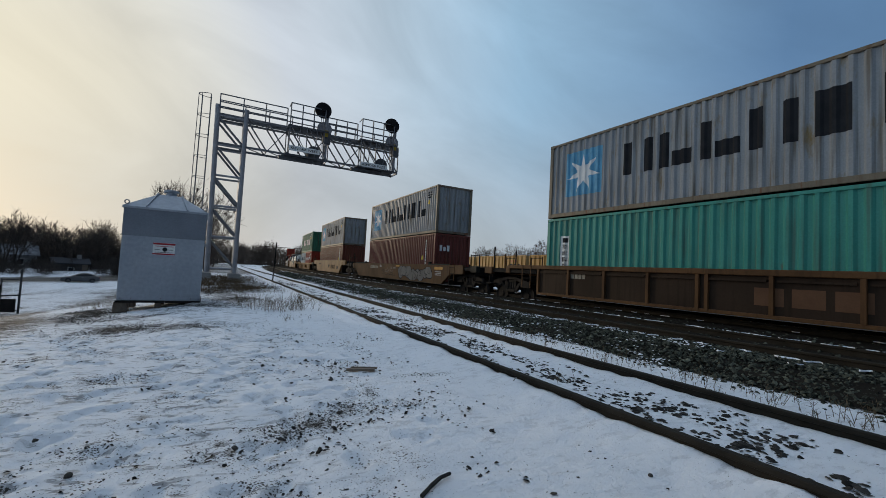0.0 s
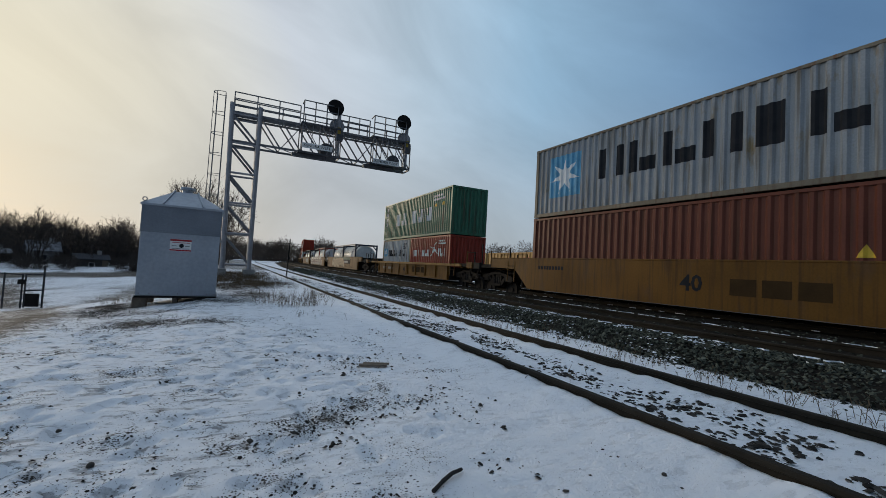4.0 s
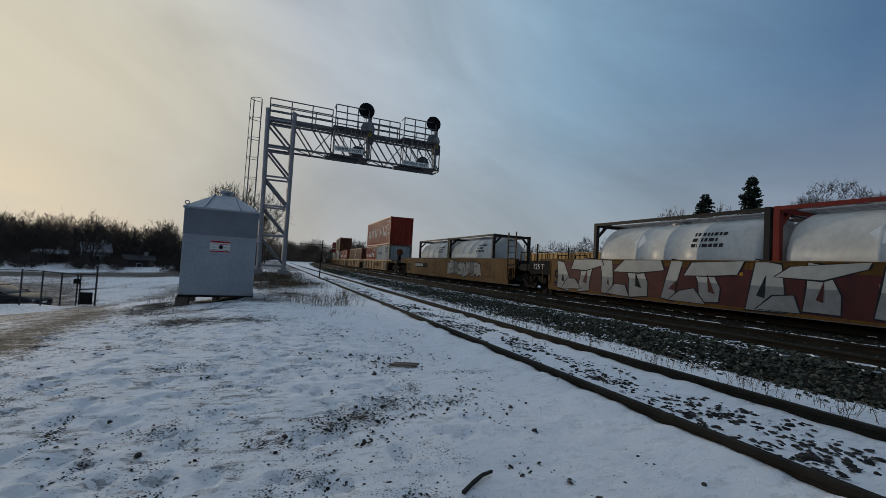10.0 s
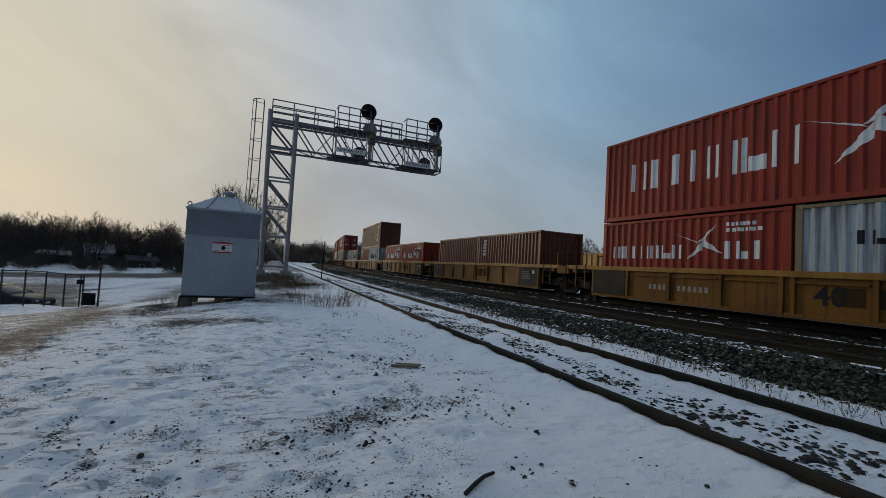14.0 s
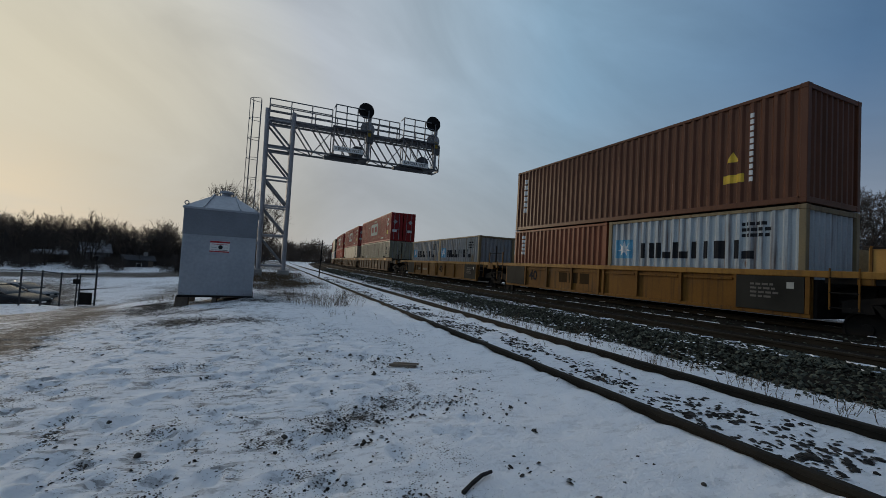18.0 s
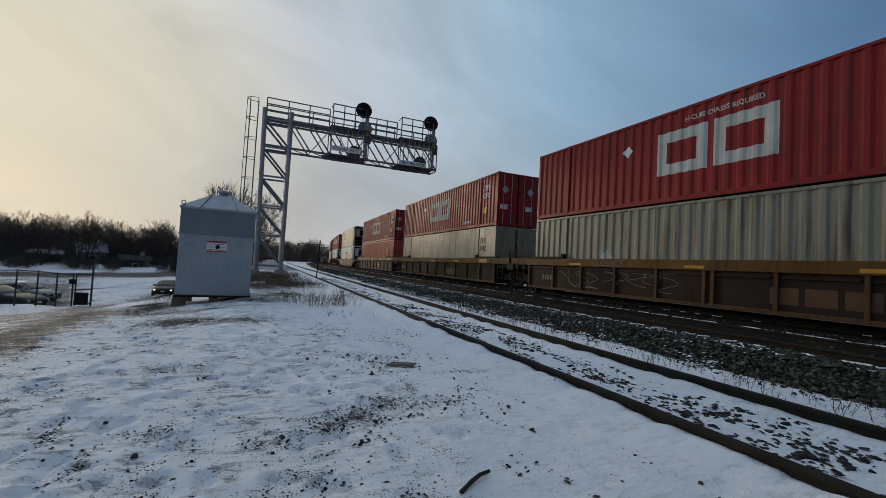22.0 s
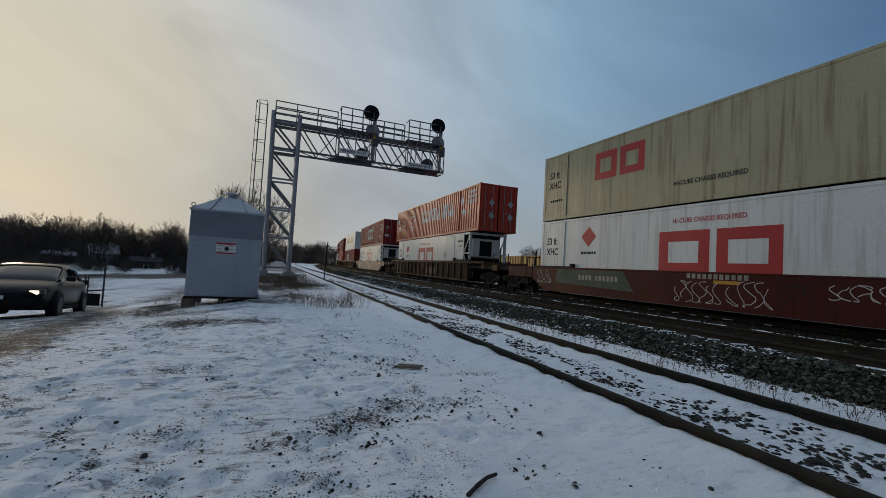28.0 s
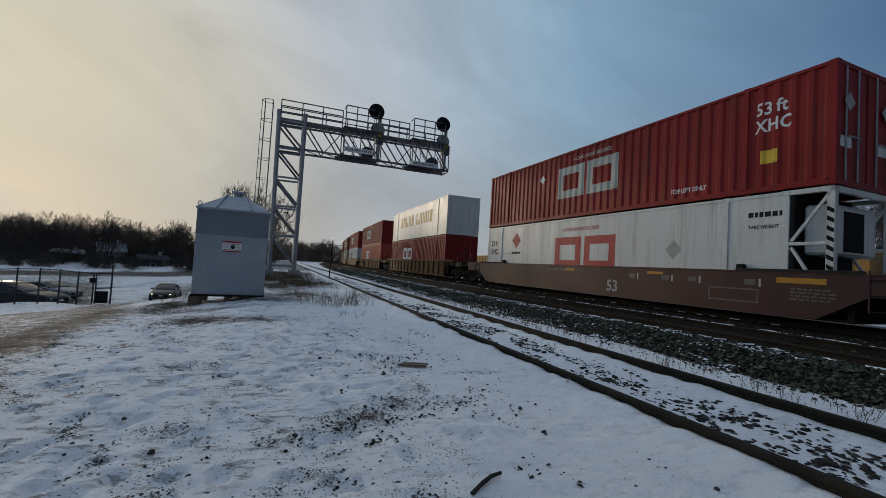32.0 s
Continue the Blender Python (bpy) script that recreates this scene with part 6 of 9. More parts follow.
M_NUMBER = surface("dim_stencilled_number", (0.30, 0.28, 0.23), (0.22, 0.20, 0.165), scale=3, rough=0.65)
M_SILVER = surface("silver_spray", (0.27, 0.27, 0.27), (0.2, 0.2, 0.2), rough=0.5, scale=3)
M_PURPLE = surface("purple_spray", (0.12, 0.06, 0.14), rough=0.6, scale=3)
M_TANSPRAY = surface("tan_spray", (0.34, 0.25, 0.15), rough=0.6, scale=3)
HC, STD, W40, W53 = 2.896, 2.591, 2.438, 2.591
F_FLOOR, F53 = 0.235, 0.31     # container floor above rail top, short and long wells
TRAIN = []          # (object, place along the train, height above rail top)


def put(ob, s, z=F_FLOOR):
    TRAIN.append((ob, s, z))


def grey_forty(front, z, mark=True, mat=None):
    b = container(12.192, HC, W40, mat or P_MAERSK, "weathered silver-grey forty-foot container with dark block lettering and rust", posts=mat or P_GREYPOST)
    b.decal("emblem", [rect(0.85, 2.5, 0.75, 2.4)], M_BLUE)
    s = b.decal("emblem", star(1.68, 1.58, 0.78), M_WHITE)
    s.matrix_basis = pose(-0.003, 0, 0)
    b.decal("marking", blocks(3.4, 1.15, 1.0, 1.05, 0.22, 6, seed=3), M_DARKMARK)
    b.decal("marking", text_bars(10.75, 2.5, 0.7, 0.09, 3, 0.06, 2), M_DARKMARK)
    b.decal("marking", [[(10.85, 1.85), (11.15, 1.85), (11.0, 2.12)]], M_YELLOW)
    put(b.root, front + 6.096, z)
    return b


def plain_forty(front, z, mat, label, H=HC, marks=None, seed=5, lead="plain"):
    b = container(12.192, H, W40, mat, label, lead=lead)
    b.decal("marking", column_bars(10.9, H - 0.5, 0.09, 0.12, 11, 0.05), M_WHITE)
    b.decal("marking", [[(10.3, 1.3), (10.62, 1.3), (10.46, 1.58)], rect(10.2, 10.75, 0.72, 0.95)], M_YELLOW)
    if marks:
        b.decal("marking", marks, M_WHITE)
    put(b.root, front + 6.096, z)
    return b


def twenty(front, z, mat, label, kind):
    b = container(6.058, STD, W40, mat, label, posts=P_OLDPOST if kind in ("grey", "line") else None)
    if kind == "grey":
        b.decal("emblem", [rect(0.35, 1.05, 1.27, 1.92)], M_BLUE)
        s = b.decal("emblem", star(0.7, 1.6, 0.3), M_WHITE)
        s.matrix_basis = pose(-0.003, 0, 0)
        b.decal("marking", blocks(1.4, 1.28, 0.5, 0.5, 0.1, 6, seed=3), M_DARKMARK)
        b.decal("marking", text_bars(4.6, 2.15, 0.7, 0.09, 3, 0.06, 7), M_DARKMARK)
    elif kind == "sud":
        b.decal("marking", blocks(0.45, 1.3, 0.32, 0.42, 0.08, 7, bold=0.26, seed=8), M_WHITE)
        b.decal("marking", bird(3.75, 1.68, 0.85), M_WHITE)
        b.decal("marking", blocks(4.4, 1.3, 0.3, 0.48, 0.08, 3, bold=0.26, seed=9), M_WHITE)
        b.decal("marking", text_bars(4.5, 2.2, 0.85, 0.1, 2, 0.06, 4), M_WHITE)
    elif kind == "line":
        b.decal("marking", blocks(1.1, 1.62, 0.21, 0.3, 0.06, 6, seed=11), M_DARKMARK)
        b.decal("marking", text_bars(4.6, 2.25, 0.75, 0.09, 4, 0.05, 6), M_DARKMARK)
    elif kind == "tri":
        b.decal("marking", column_bars(0.55, 2.2, 0.28, 0.13, 5, 0.06), M_WHITE)
    put(b.root, front + 3.029, z)
    return b


def bird(u, v, r):
    """A spread pair of triangles, for a shipping line's emblem."""
    return [[(u - r, v + 0.45 * r), (u - 0.15 * r, v + 0.15 * r), (u, v + 0.05 * r)], [(u - r * 0.5, v - 0.5 * r), (u + 0.05 * r, v - 0.15 * r), (u + 0.1 * r, v + 0.2 * r)],
            [(u, v), (u + 0.75 * r, v - 0.28 * r), (u + 0.1 * r, v + 0.25 * r)], [(u - 0.1 * r, v + 0.1 * r), (u + 0.55 * r, v + 0.75 * r), (u + 0.15 * r, v + 0.2 * r)]]


def long_box(front, z, mat, label, L=16.15, emblem=True, mark=M_OLDWHITE, style="cp", lead="door", caption=True):
    b = container(L, HC, W53, mat, label, style, lead)
    if emblem:
        b.decal("emblem", slab_pair(6.2, 0.88, 1.62, 1.35, 0.2), mark)
        b.decal("emblem", diamond(5.0, 1.95, 0.22), M_WHITE)
    if caption:
        b.words("HI-CUBE CHASSIS REQUIRED", 7.1, 2.42, 0.2, mark)
        b.words("TOP LIFT ONLY", 11.9, 0.32, 0.2, M_WHITE)
        b.words("53 ft", L - 1.75, 2.05, 0.46, M_WHITE)
        b.words("XHC", L - 1.75, 1.6, 0.46, M_WHITE)
        b.decal("marking", [rect(L - 1.6, L - 1.2, 0.75, 1.1)], M_YELLOW)
    if lead == "door":
        d = [c for c in b.root.children if c.name.startswith("door")]
        for c, k in ((d[1], 0.1), (d[0], -0.2)):
            part("notice", Geo().prism([(k - 0.22, 1.95), (k, 1.73), (k + 0.22, 1.95), (k, 2.17)], "y", -0.082, -0.078), M_GREYMARK, c)
            part("notice", Geo().box(k - 0.25, k + 0.2, -0.03, -0.026, 0.9, 1.15), M_WHITE, c)
    put(b.root, front + L / 2, z)
    return b


def heated_box(front, z, mat, label, mark, low=True):
    b = reefer(mat, label)
    if low:
        b.decal("emblem", slab_pair(6.2, 0.8, 1.65, 1.3, 0.2), mark)
        b.words("HI-CUBE CHASSIS REQUIRED", 6.65, 2.35, 0.2, mark)
    else:
        b.decal("emblem", slab_pair(3.2, 1.35, 1.08, 1.05, 0.15), mark)
        b.words("HI-CUBE CHASSIS REQUIRED", 6.65, 0.6, 0.2, M_DARKMARK)
    b.words("53 ft", 0.4, 1.85, 0.42, M_DARKMARK)
    b.words("XHC", 0.4, 1.4, 0.42, M_DARKMARK)
    if low:
        b.decal("emblem", diamond(3.0, 2.1, 0.4), mark)
    b.decal("marking", text_bars(2.6 if low else 0.5, 1.42 if low else 0.8, 0.8, 0.1, 1, 0.05, 3), M_DARKMARK)
    b.decal("emblem", diamond(12.1, 1.5, 0.3), M_GREYMARK)
    b.decal("marking", text_bars(14.3, 2.3, 0.9, 0.13, 1, 0.1, 12), M_DARKMARK)
    b.words("TARE WEIGHT", 14.3, 2.0, 0.13, M_DARKMARK)
    shifted_decals(b)
    put(b.root, front + 8.075, z)
    return b


def bar_mark(car, u, v, n, w, h, mat, gap=0.04, x=-1.4535):
    side_paint(car, [rect(u + i * (w + gap), u + i * (w + gap) + w, v, v + h) for i in range(n)], mat, x)


def build_train():
    TOP40, TOPS, TOP53 = F_FLOOR + HC + 0.03, F_FLOOR + STD + 0.03, F53 + HC + 0.03
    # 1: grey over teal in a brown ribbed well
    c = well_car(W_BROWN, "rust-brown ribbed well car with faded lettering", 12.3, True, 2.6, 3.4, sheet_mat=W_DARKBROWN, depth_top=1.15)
    put(c, -2.0, 0.0)
    bar_mark(c, 1.2, 0.45, 3, 0.6, 0.42, M_RUSTMARK, 0.15, -1.365)
    bar_mark(c, -4.8, 0.85, 5, 0.13, 0.16, M_NUMBER, 0.04, -1.365)
    grey_forty(-8.1, TOP40)
    b = container(12.192, HC, W40, P_TEAL, "teal green forty-foot container with a white name panel")
    b.decal("marking", [rect(0.7, 1.15, 0.35, 2.2)], M_WHITE)
    s = b.decal("marking", column_bars(0.78, 1.95, 0.28, 0.17, 7, 0.07), M_DARKMARK)
    s.matrix_basis = pose(-0.003, 0, 0)
    put(b.root, -2.0)
    # 2: grey over maroon in a smooth brown well
    c = well_car(W_BROWN, "brown smooth-sided well car with sprayed lettering", 16.3, False, 2.85, 2.3, depth_top=1.05, ledges=True)
    put(c, 19.9, 0.0)
    bar_mark(c, -4.6, 0.86, 9, 0.14, 0.2, M_NUMBER, 0.07)
    graffiti(c, 1.6, 6.4, 0.26, 1.02, [M_DIMSILVER] * 5, 5)
    scribble(c, -1.2, 0.4, 0.6, 1.0, 6, 6, M_DIM)
    scribble(c, -1.9, 0.9, 0.4, 0.75, 5, 7, M_DARKMARK)
    side_paint(c, [rect(0.9, 1.6, 1.04, 1.12), rect(6.9, 7.9, 0.95, 1.1)], M_REFLECT)
    side_paint(c, text_bars(-2.4, 1.06, 0.5, 0.06, 2, 0.06, 3) + text_bars(0.4, 0.9, 0.6, 0.05, 1, 0.03, 9) + text_bars(7.0, 0.8, 0.8, 0.05, 3, 0.04, 12), M_GREYMARK)
    grey_forty(13.55, TOP40)
    b = plain_forty(13.55, F_FLOOR, P_MAROON, "maroon forty-foot container with yellow caution stickers")
    bars = Geo()
    for k in range(3):
        bars.box(-0.9 + k * 0.25, -0.74 + k * 0.25, -6.11, -6.096, 1.85, 2.2 - 0.1 * (k % 2))
    part("marking", bars, M_WHITE, b.root)
    # 3
    c = well_car(W_OCHRE, "ochre smooth-sided well car, its paint scuffed", 12.8, False, 3.4, 3.6, depth_top=1.28)
    put(c, 41.15, 0.0)
    bar_mark(c, -5.4, 1.0, 9, 0.12, 0.14, M_DARKMARK)
    text_part("lettering", "40", 0.62, M_DARKMARK, c, Matrix.Translation((-1.4535, -0.9, 0.6)) @ SIDE, bold=0.012)
    bar_mark(c, 1.9, 0.55, 3, 0.6, 0.42, M_STENCIL, 0.12)
    side_paint(c, [rect(4.9, 5.5, 0.55, 0.85)], M_DARKMARK)
    grey_forty(35.05, TOP40)
    plain_forty(35.05, F_FLOOR, P_BROWNRED, "faded red-brown forty-foot container")
    # 4: green over a grey and a red twenty
    c = well_car(W_YELLOW, "yellow ribbed well car, rust-streaked", 12.3, True, 2.6, 3.6, depth_top=0.96, chord_mat=W_CHORD)
    put(c, 60.79, 0.0)
    bar_mark(c, -5.3, 0.52, 4, 0.14, 0.18, M_NUMBER, 0.05, -1.365)
    bar_mark(c, -4.1, 0.52, 6, 0.13, 0.18, M_NUMBER, 0.05, -1.365)
    text_part("lettering", "40", 0.55, M_DARKMARK, c, Matrix.Translation((-1.365, 0.55, 0.42)) @ SIDE, bold=0.012)
    bar_mark(c, 0.9, 0.45, 3, 0.6, 0.45, M_STENCIL, 0.15, -1.365)
    b = container(12.192, HC, W40, P_GREEN, "dark green forty-foot container with white block lettering")
    b.decal("marking", blocks(2.9, 1.0, 0.36, 0.9, 0.1, 5, bold=0.34, seed=21) + blocks(5.75, 1.0, 0.36, 0.9, 0.1, 8, bold=0.34, seed=22), M_WHITE)
    b.decal("marking", column_bars(0.5, 2.35, 0.22, 0.22, 4, 0.18), M_WHITE)
    b.decal("marking", text_bars(9.6, 2.45, 1.6, 0.12, 2, 0.1, 4), M_WHITE)
    b.decal("marking", [[(9.75, 1.85), (10.15, 1.85), (9.95, 2.1)], rect(10.9, 11.05, 1.85, 2.05)], M_YELLOW)
    put(b.root, 60.79, TOPS)
    twenty(54.69, F_FLOOR, P_RED, "red twenty-foot container with white lettering", "sud")
    twenty(60.82, F_FLOOR, P_PALE, "pale grey twenty-foot container with blue emblem", "grey")
    # 5-7: tank containers in a three-unit ochre well car
    spray = [[M_TANSPRAY] * 6, [M_SILVER, M_SILVER, M_WHITE, M_PURPLE, M_SILVER, M_SILVER, M_REDMARK, M_SILVER, M_PURPLE], [M_SILVER, M_DIMSILVER, M_SILVER, M_SILVER, M_DIMSILVER, M_SILVER]]
    spans = [(-5.0, 2.0, 0.25, 1.4), (-7.8, 5.6, 0.24, 1.42), (0.7, 5.3, 0.35, 1.3)]
    frames = [("navy", (0.018, 0.03, 0.055), (0.018, 0.03, 0.055)), ("red", (0.24, 0.03, 0.02), (0.03, 0.025, 0.022)), ("black", (0.02, 0.019, 0.018), (0.025, 0.023, 0.022))]
    for i, (cs, fr) in enumerate(zip((82.4, 102.3, 122.0), (76.5, 96.1, 115.84))):
        c = well_car(W_OCHRE, "ochre smooth-sided articulated well car covered in graffiti", 15.2, False, 3.4 if i == 0 else 1.9, 3.7 if i == 2 else 1.9, True, i == 2, tall=i > 0, depth_top=1.27, blunt=True)
        put(c, cs, 0.0)
        u0, u1, v0, v1 = spans[i]
        if i == 0:
            side_paint(c, [[(-4.6, 0.75), (4.6, 0.72), (4.9, 1.44), (-4.4, 1.44)]], surface("green_spray", (0.05, 0.12, 0.085), (0.035, 0.08, 0.06), rough=0.6, scale=2), -1.4525, "graffiti")
        if i == 0:
            scribble(c, 2.4, 6.5, 1.1, 1.4, 9, 80, M_DARKMARK)
            scribble(c, 2.5, 6.8, 0.3, 0.65, 8, 81, M_STENCIL)
        if i == 2:
            scribble(c, 3.2, 6.8, 0.4, 1.2, 8, 82, M_DARKMARK)
            scribble(c, 2.6, 4.0, 0.35, 0.9, 4, 83, M_STENCIL)
            scribble(c, -2.8, -0.6, 0.35, 1.2, 7, 90, M_DARKMARK)
        if i == 1:
            silver_piece(c, -7.8, 5.7, 0.2, 1.45)
        else:
            graffiti(c, u0, u1, v0, v1, spray[i], 30 + i, sharp=i > 1)
        if i == 1:
            side_paint(c, [rect(-1.2, -0.4, 1.06, 1.14), rect(5.9, 6.5, 0.9, 1.0)], M_REFLECT, -1.4585)
        else:
            side_paint(c, [rect(2.0, 5.2, 0.7, 1.1)] if i == 0 else [rect(-6.1, -3.2, 0.72, 1.08)], M_BLACK, -1.4535 + 0.0006)
        if i < 2:
            pn = part("capacity_panel", Geo().box(-1.46, -1.4, 8.2, 9.65, 0.78, 1.36), M_BLACK, c, "black end panel with the load mark")
            text_part("lettering", "125 T", 0.34, M_WHITE, pn, Matrix.Translation((-1.4635, 9.0, 0.98)) @ SIDE)
        text_part("lettering", "53", 0.8, M_DARKMARK, c, Matrix.Translation((-1.4535, 7.55, 0.42)) @ SIDE, bold=0.012)
        bar_mark(c, 2.2 if i != 2 else -6.0, 0.8, 10, 0.14, 0.2, M_GREYMARK)
        for k in (0, 1):
            cn = frames[i][0] + "_frame"
            fm = paint(cn + str(k), frames[i][1 + k], 0.3, 0.5)
            r_, rr, zc, L = tank_container(fm, "white tank container in a %s steel frame" % (frames[i][0] if (k == 0 or i != 1) else "dark grey"))
            tank_marks(r_, rr, zc, text_bars(3.9, 1.95, 1.0, 0.1, 3, 0.07, 40 + i + k), M_DARKMARK)
            if i == 0 and k == 0:
                tank_marks(r_, rr, zc, blocks(0.5, 1.62, 0.36, 0.34, 0.08, 5, bold=0.22, seed=14) + blocks(0.5, 1.22, 0.22, 0.2, 0.06, 7, bold=0.22, seed=15), surface("green_marking", (0.05, 0.09, 0.06), rough=0.5))
            if i == 0 and k == 1:
                tank_marks(r_, rr, zc, diamond(2.3, 1.8, 0.22) + diamond(3.4, 1.8, 0.2), M_GREYMARK)
            if i == 1:
                tank_marks(r_, rr, zc, diamond(2.0, 1.85, 0.26), M_WHITE)
            if i == 2 and k == 0:
                tank_marks(r_, rr, zc, [rect(1.0, 4.2, 1.28, 1.48)], M_WHITE, "notice")
            put(r_, fr + 3.03 + k * 6.12)
    # 8-12: five-unit yellow ribbed well car
    y5 = (143.75, 159.75, 175.4, 191.4, 207.3)
    for i, cs in enumerate(y5):
        c = well_car(W_YELLOW, "yellow ribbed articulated well car with grimy ribs", 12.3, True, 3.6 if i == 0 else 1.7, 4.15 if i == 4 else 1.7, True, i == 4, dark_end=True, depth_top=1.09, chord_mat=W_CHORD, wheel=i == 0)
        put(c, cs, 0.0)
        if i != 1:
            text_part("lettering", "40", 0.6, M_DARKMARK, c, Matrix.Translation((-1.365, (-0.8, 0, 4.0, 4.2, -0.8)[i], 0.5)) @ SIDE, bold=0.012)
        bar_mark(c, (0.9, -0.2, 0.9, -2.4, -5.0)[i], 0.5, 3, 0.5, 0.4, M_STENCIL, 0.12, -1.365)
        if i in (0, 4):
            bar_mark(c, -3.9, 0.55, 4, 0.1, 0.16, M_NUMBER, 0.07, -1.365)
            bar_mark(c, -2.9, 0.55, 6, 0.1, 0.16, M_NUMBER, 0.07, -1.365)
        side_paint(c, text_bars(5.1, 0.85, 0.6, 0.05, 4, 0.05, 60 + i), M_DIM, -1.452)
        side_paint(c, [rect(5.9, 6.05, 0.8, 0.95)], M_OLDWHITE, -1.452)
    b = container(12.192, HC, W40, P_RED, "red forty-foot container with white emblem and lettering")
    b.decal("marking", blocks(1.2, 1.0, 0.6, 0.95, 0.13, 7, bold=0.2, seed=8), M_WHITE)
    b.decal("marking", bird(7.45, 1.45, 1.25), M_WHITE)
    b.decal("marking", blocks(8.8, 1.0, 0.46, 1.05, 0.12, 3, bold=0.22, seed=9), M_WHITE)
    b.decal("marking", column_bars(10.6, 2.4, 0.1, 0.13, 10, 0.05) + column_bars(11.2, 2.4, 0.1, 0.2, 4, 0.25), M_WHITE)
    put(b.root, 143.75, TOPS)
    twenty(137.65, F_FLOOR, P_PALE, "pale grey twenty-foot container with small dark lettering", "line")
    twenty(143.78, F_FLOOR, P_RED, "red twenty-foot container with white lettering", "sud")
    twenty(153.68, F_FLOOR, P_BROWNRED, "faded red-brown twenty-foot container, unmarked", "tri")
    twenty(159.8, F_FLOOR, P_BROWNRED, "faded red-brown twenty-foot container, unmarked", "plain")
    twenty(169.5, F_FLOOR, P_RED, "red twenty-foot container with white lettering", "sud")
    twenty(175.62, F_FLOOR, P_RED, "red twenty-foot container with white lettering", "sud")
    b = plain_forty(185.25, TOPS, P_BROWN, "brown forty-foot container with white vertical lettering")
    b.decal("marking", column_bars(0.55, 2.25, 0.3, 0.2, 6, 0.08), M_WHITE)
    twenty(185.25, F_FLOOR, P_PALE, "pale grey twenty-foot container with blue emblem", "grey")
    twenty(191.4, F_FLOOR, P_ORANGE, "rust-orange twenty-foot container with white lettering", "tri")
    twenty(201.25, F_FLOOR, P_MAERSK, "silver-grey twenty-foot container with blue emblem", "grey")
    twenty(207.32, F_FLOOR, P_MAERSK, "silver-grey twenty-foot container with blue emblem", "grey")
    # 13-15: fifty-three-footers in a three-unit brown well car
    for i, (fr, up, lo) in enumerate(((220.85, P_CPRED, P_GREYGREEN), (240.55, P_CPRED, P_GREYGREEN), (260.0, P_CPRED, P_CPRED2))):
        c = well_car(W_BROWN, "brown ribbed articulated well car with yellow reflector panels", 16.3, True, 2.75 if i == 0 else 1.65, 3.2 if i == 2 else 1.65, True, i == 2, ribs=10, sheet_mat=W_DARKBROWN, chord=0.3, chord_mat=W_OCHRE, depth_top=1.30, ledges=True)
        put(c, fr + 8.075, 0.0)
        bar_mark(c, 1.5, 0.4, 3, 0.6, 0.4, M_RUSTMARK, 0.12, -1.365)
        side_paint(c, [rect(-5.6, -5.0, 1.2, 1.28), rect(-0.7, -0.1, 1.2, 1.28), rect(3.2, 3.9, 1.2, 1.29), rect(6.6, 7.5, 1.2, 1.4)], M_REFLECT)
        if i == 1:
            text_part("lettering", "125-T", 0.3, M_GREYMARK, c, Matrix.Translation((-1.365, 7.6, 0.55)) @ SIDE)
        else:
            bar_mark(c, -7.4, 0.55, 5, 0.1, 0.2, M_DIM, 0.07, -1.365)
        scribble(c, -6.3, -4.2, 0.35, 1.05, 4, 90 + i, M_DIM, -1.365, 0.011)
        scribble(c, -3.9, -1.0, 0.4, 1.0, 5, 94 + i, M_DIM, -1.365, 0.01)
        scribble(c, -4.4, -2.9, 1.19, 1.4, 7, 97 + i, M_DIM, -1.4535, 0.009)
        if i == 2:
            scribble(c, 6.3, 7.6, 0.35, 1.0, 8, 99, M_PALESPRAY, -1.365, 0.016)
            scribble(c, 1.2, 2.2, 0.5, 0.9, 6, 100, M_GREYMARK, -1.365, 0.012)
            scribble(c, 7.5, 8.2, 1.2, 1.4, 4, 101, M_PALESPRAY, -1.4535, 0.014)
        long_box(fr, TOP53, up, "dark red fifty-three-foot container with pale block emblem")
        if i < 2:
            b = container(16.15, HC, W53, lo, "grey-green fifty-three-foot container, stained and dented", "cp" if i == 0 else "smooth", "door")
            b.decal("marking", diamond(4.2, 1.2, 0.3), M_GREYMARK)
            b.words("53 ft", 14.4, 2.0, 0.4, M_DARKMARK)
            b.words("XHC", 14.4, 1.55, 0.4, M_DARKMARK)
        else:
            b = container(16.15, HC, W53, lo, "brick red fifty-three-foot container", "cp", "door")
            b.decal("marking", text_bars(13.0, 2.15, 1.1, 0.1, 3, 0.12, 8), M_PALESPRAY)
        put(b.root, fr + 8.075, F53)
    # 16: cream over white, red smooth well
    c = well_car(W_RED, "dark red smooth-sided well car with graffiti", 16.3, False, 2.9, 3.9, depth_top=1.0, ledges=True)
    put(c, 291.1, 0.0)
    side_paint(c, [[(-7.0, 0.55), (-2.9, 0.42), (-3.4, 1.1), (-6.9, 1.1)]], surface("green_panel", (0.035, 0.065, 0.045), (0.025, 0.045, 0.035), rough=0.6), -1.4525)
    bar_mark(c, -5.6, 0.72, 4, 0.13, 0.18, M_NUMBER, 0.06)
    bar_mark(c, -4.7, 0.72, 6, 0.13, 0.18, M_NUMBER, 0.06)
    bar_mark(c, -1.0, 0.98, 11, 0.11, 0.14, M_NUMBER, 0.05)
    scribble(c, -1.4, 0.0, 0.3, 0.9, 7, 71, M_PALESPRAY)
    scribble(c, 0.2, 1.3, 0.3, 0.95, 5, 72, M_PALESPRAY)
    scribble(c, 2.4, 3.9, 0.65, 1.0, 9, 73, M_PALESPRAY)
    scribble(c, -8.3, -7.3, 0.5, 1.05, 5, 74, M_GREYMARK)
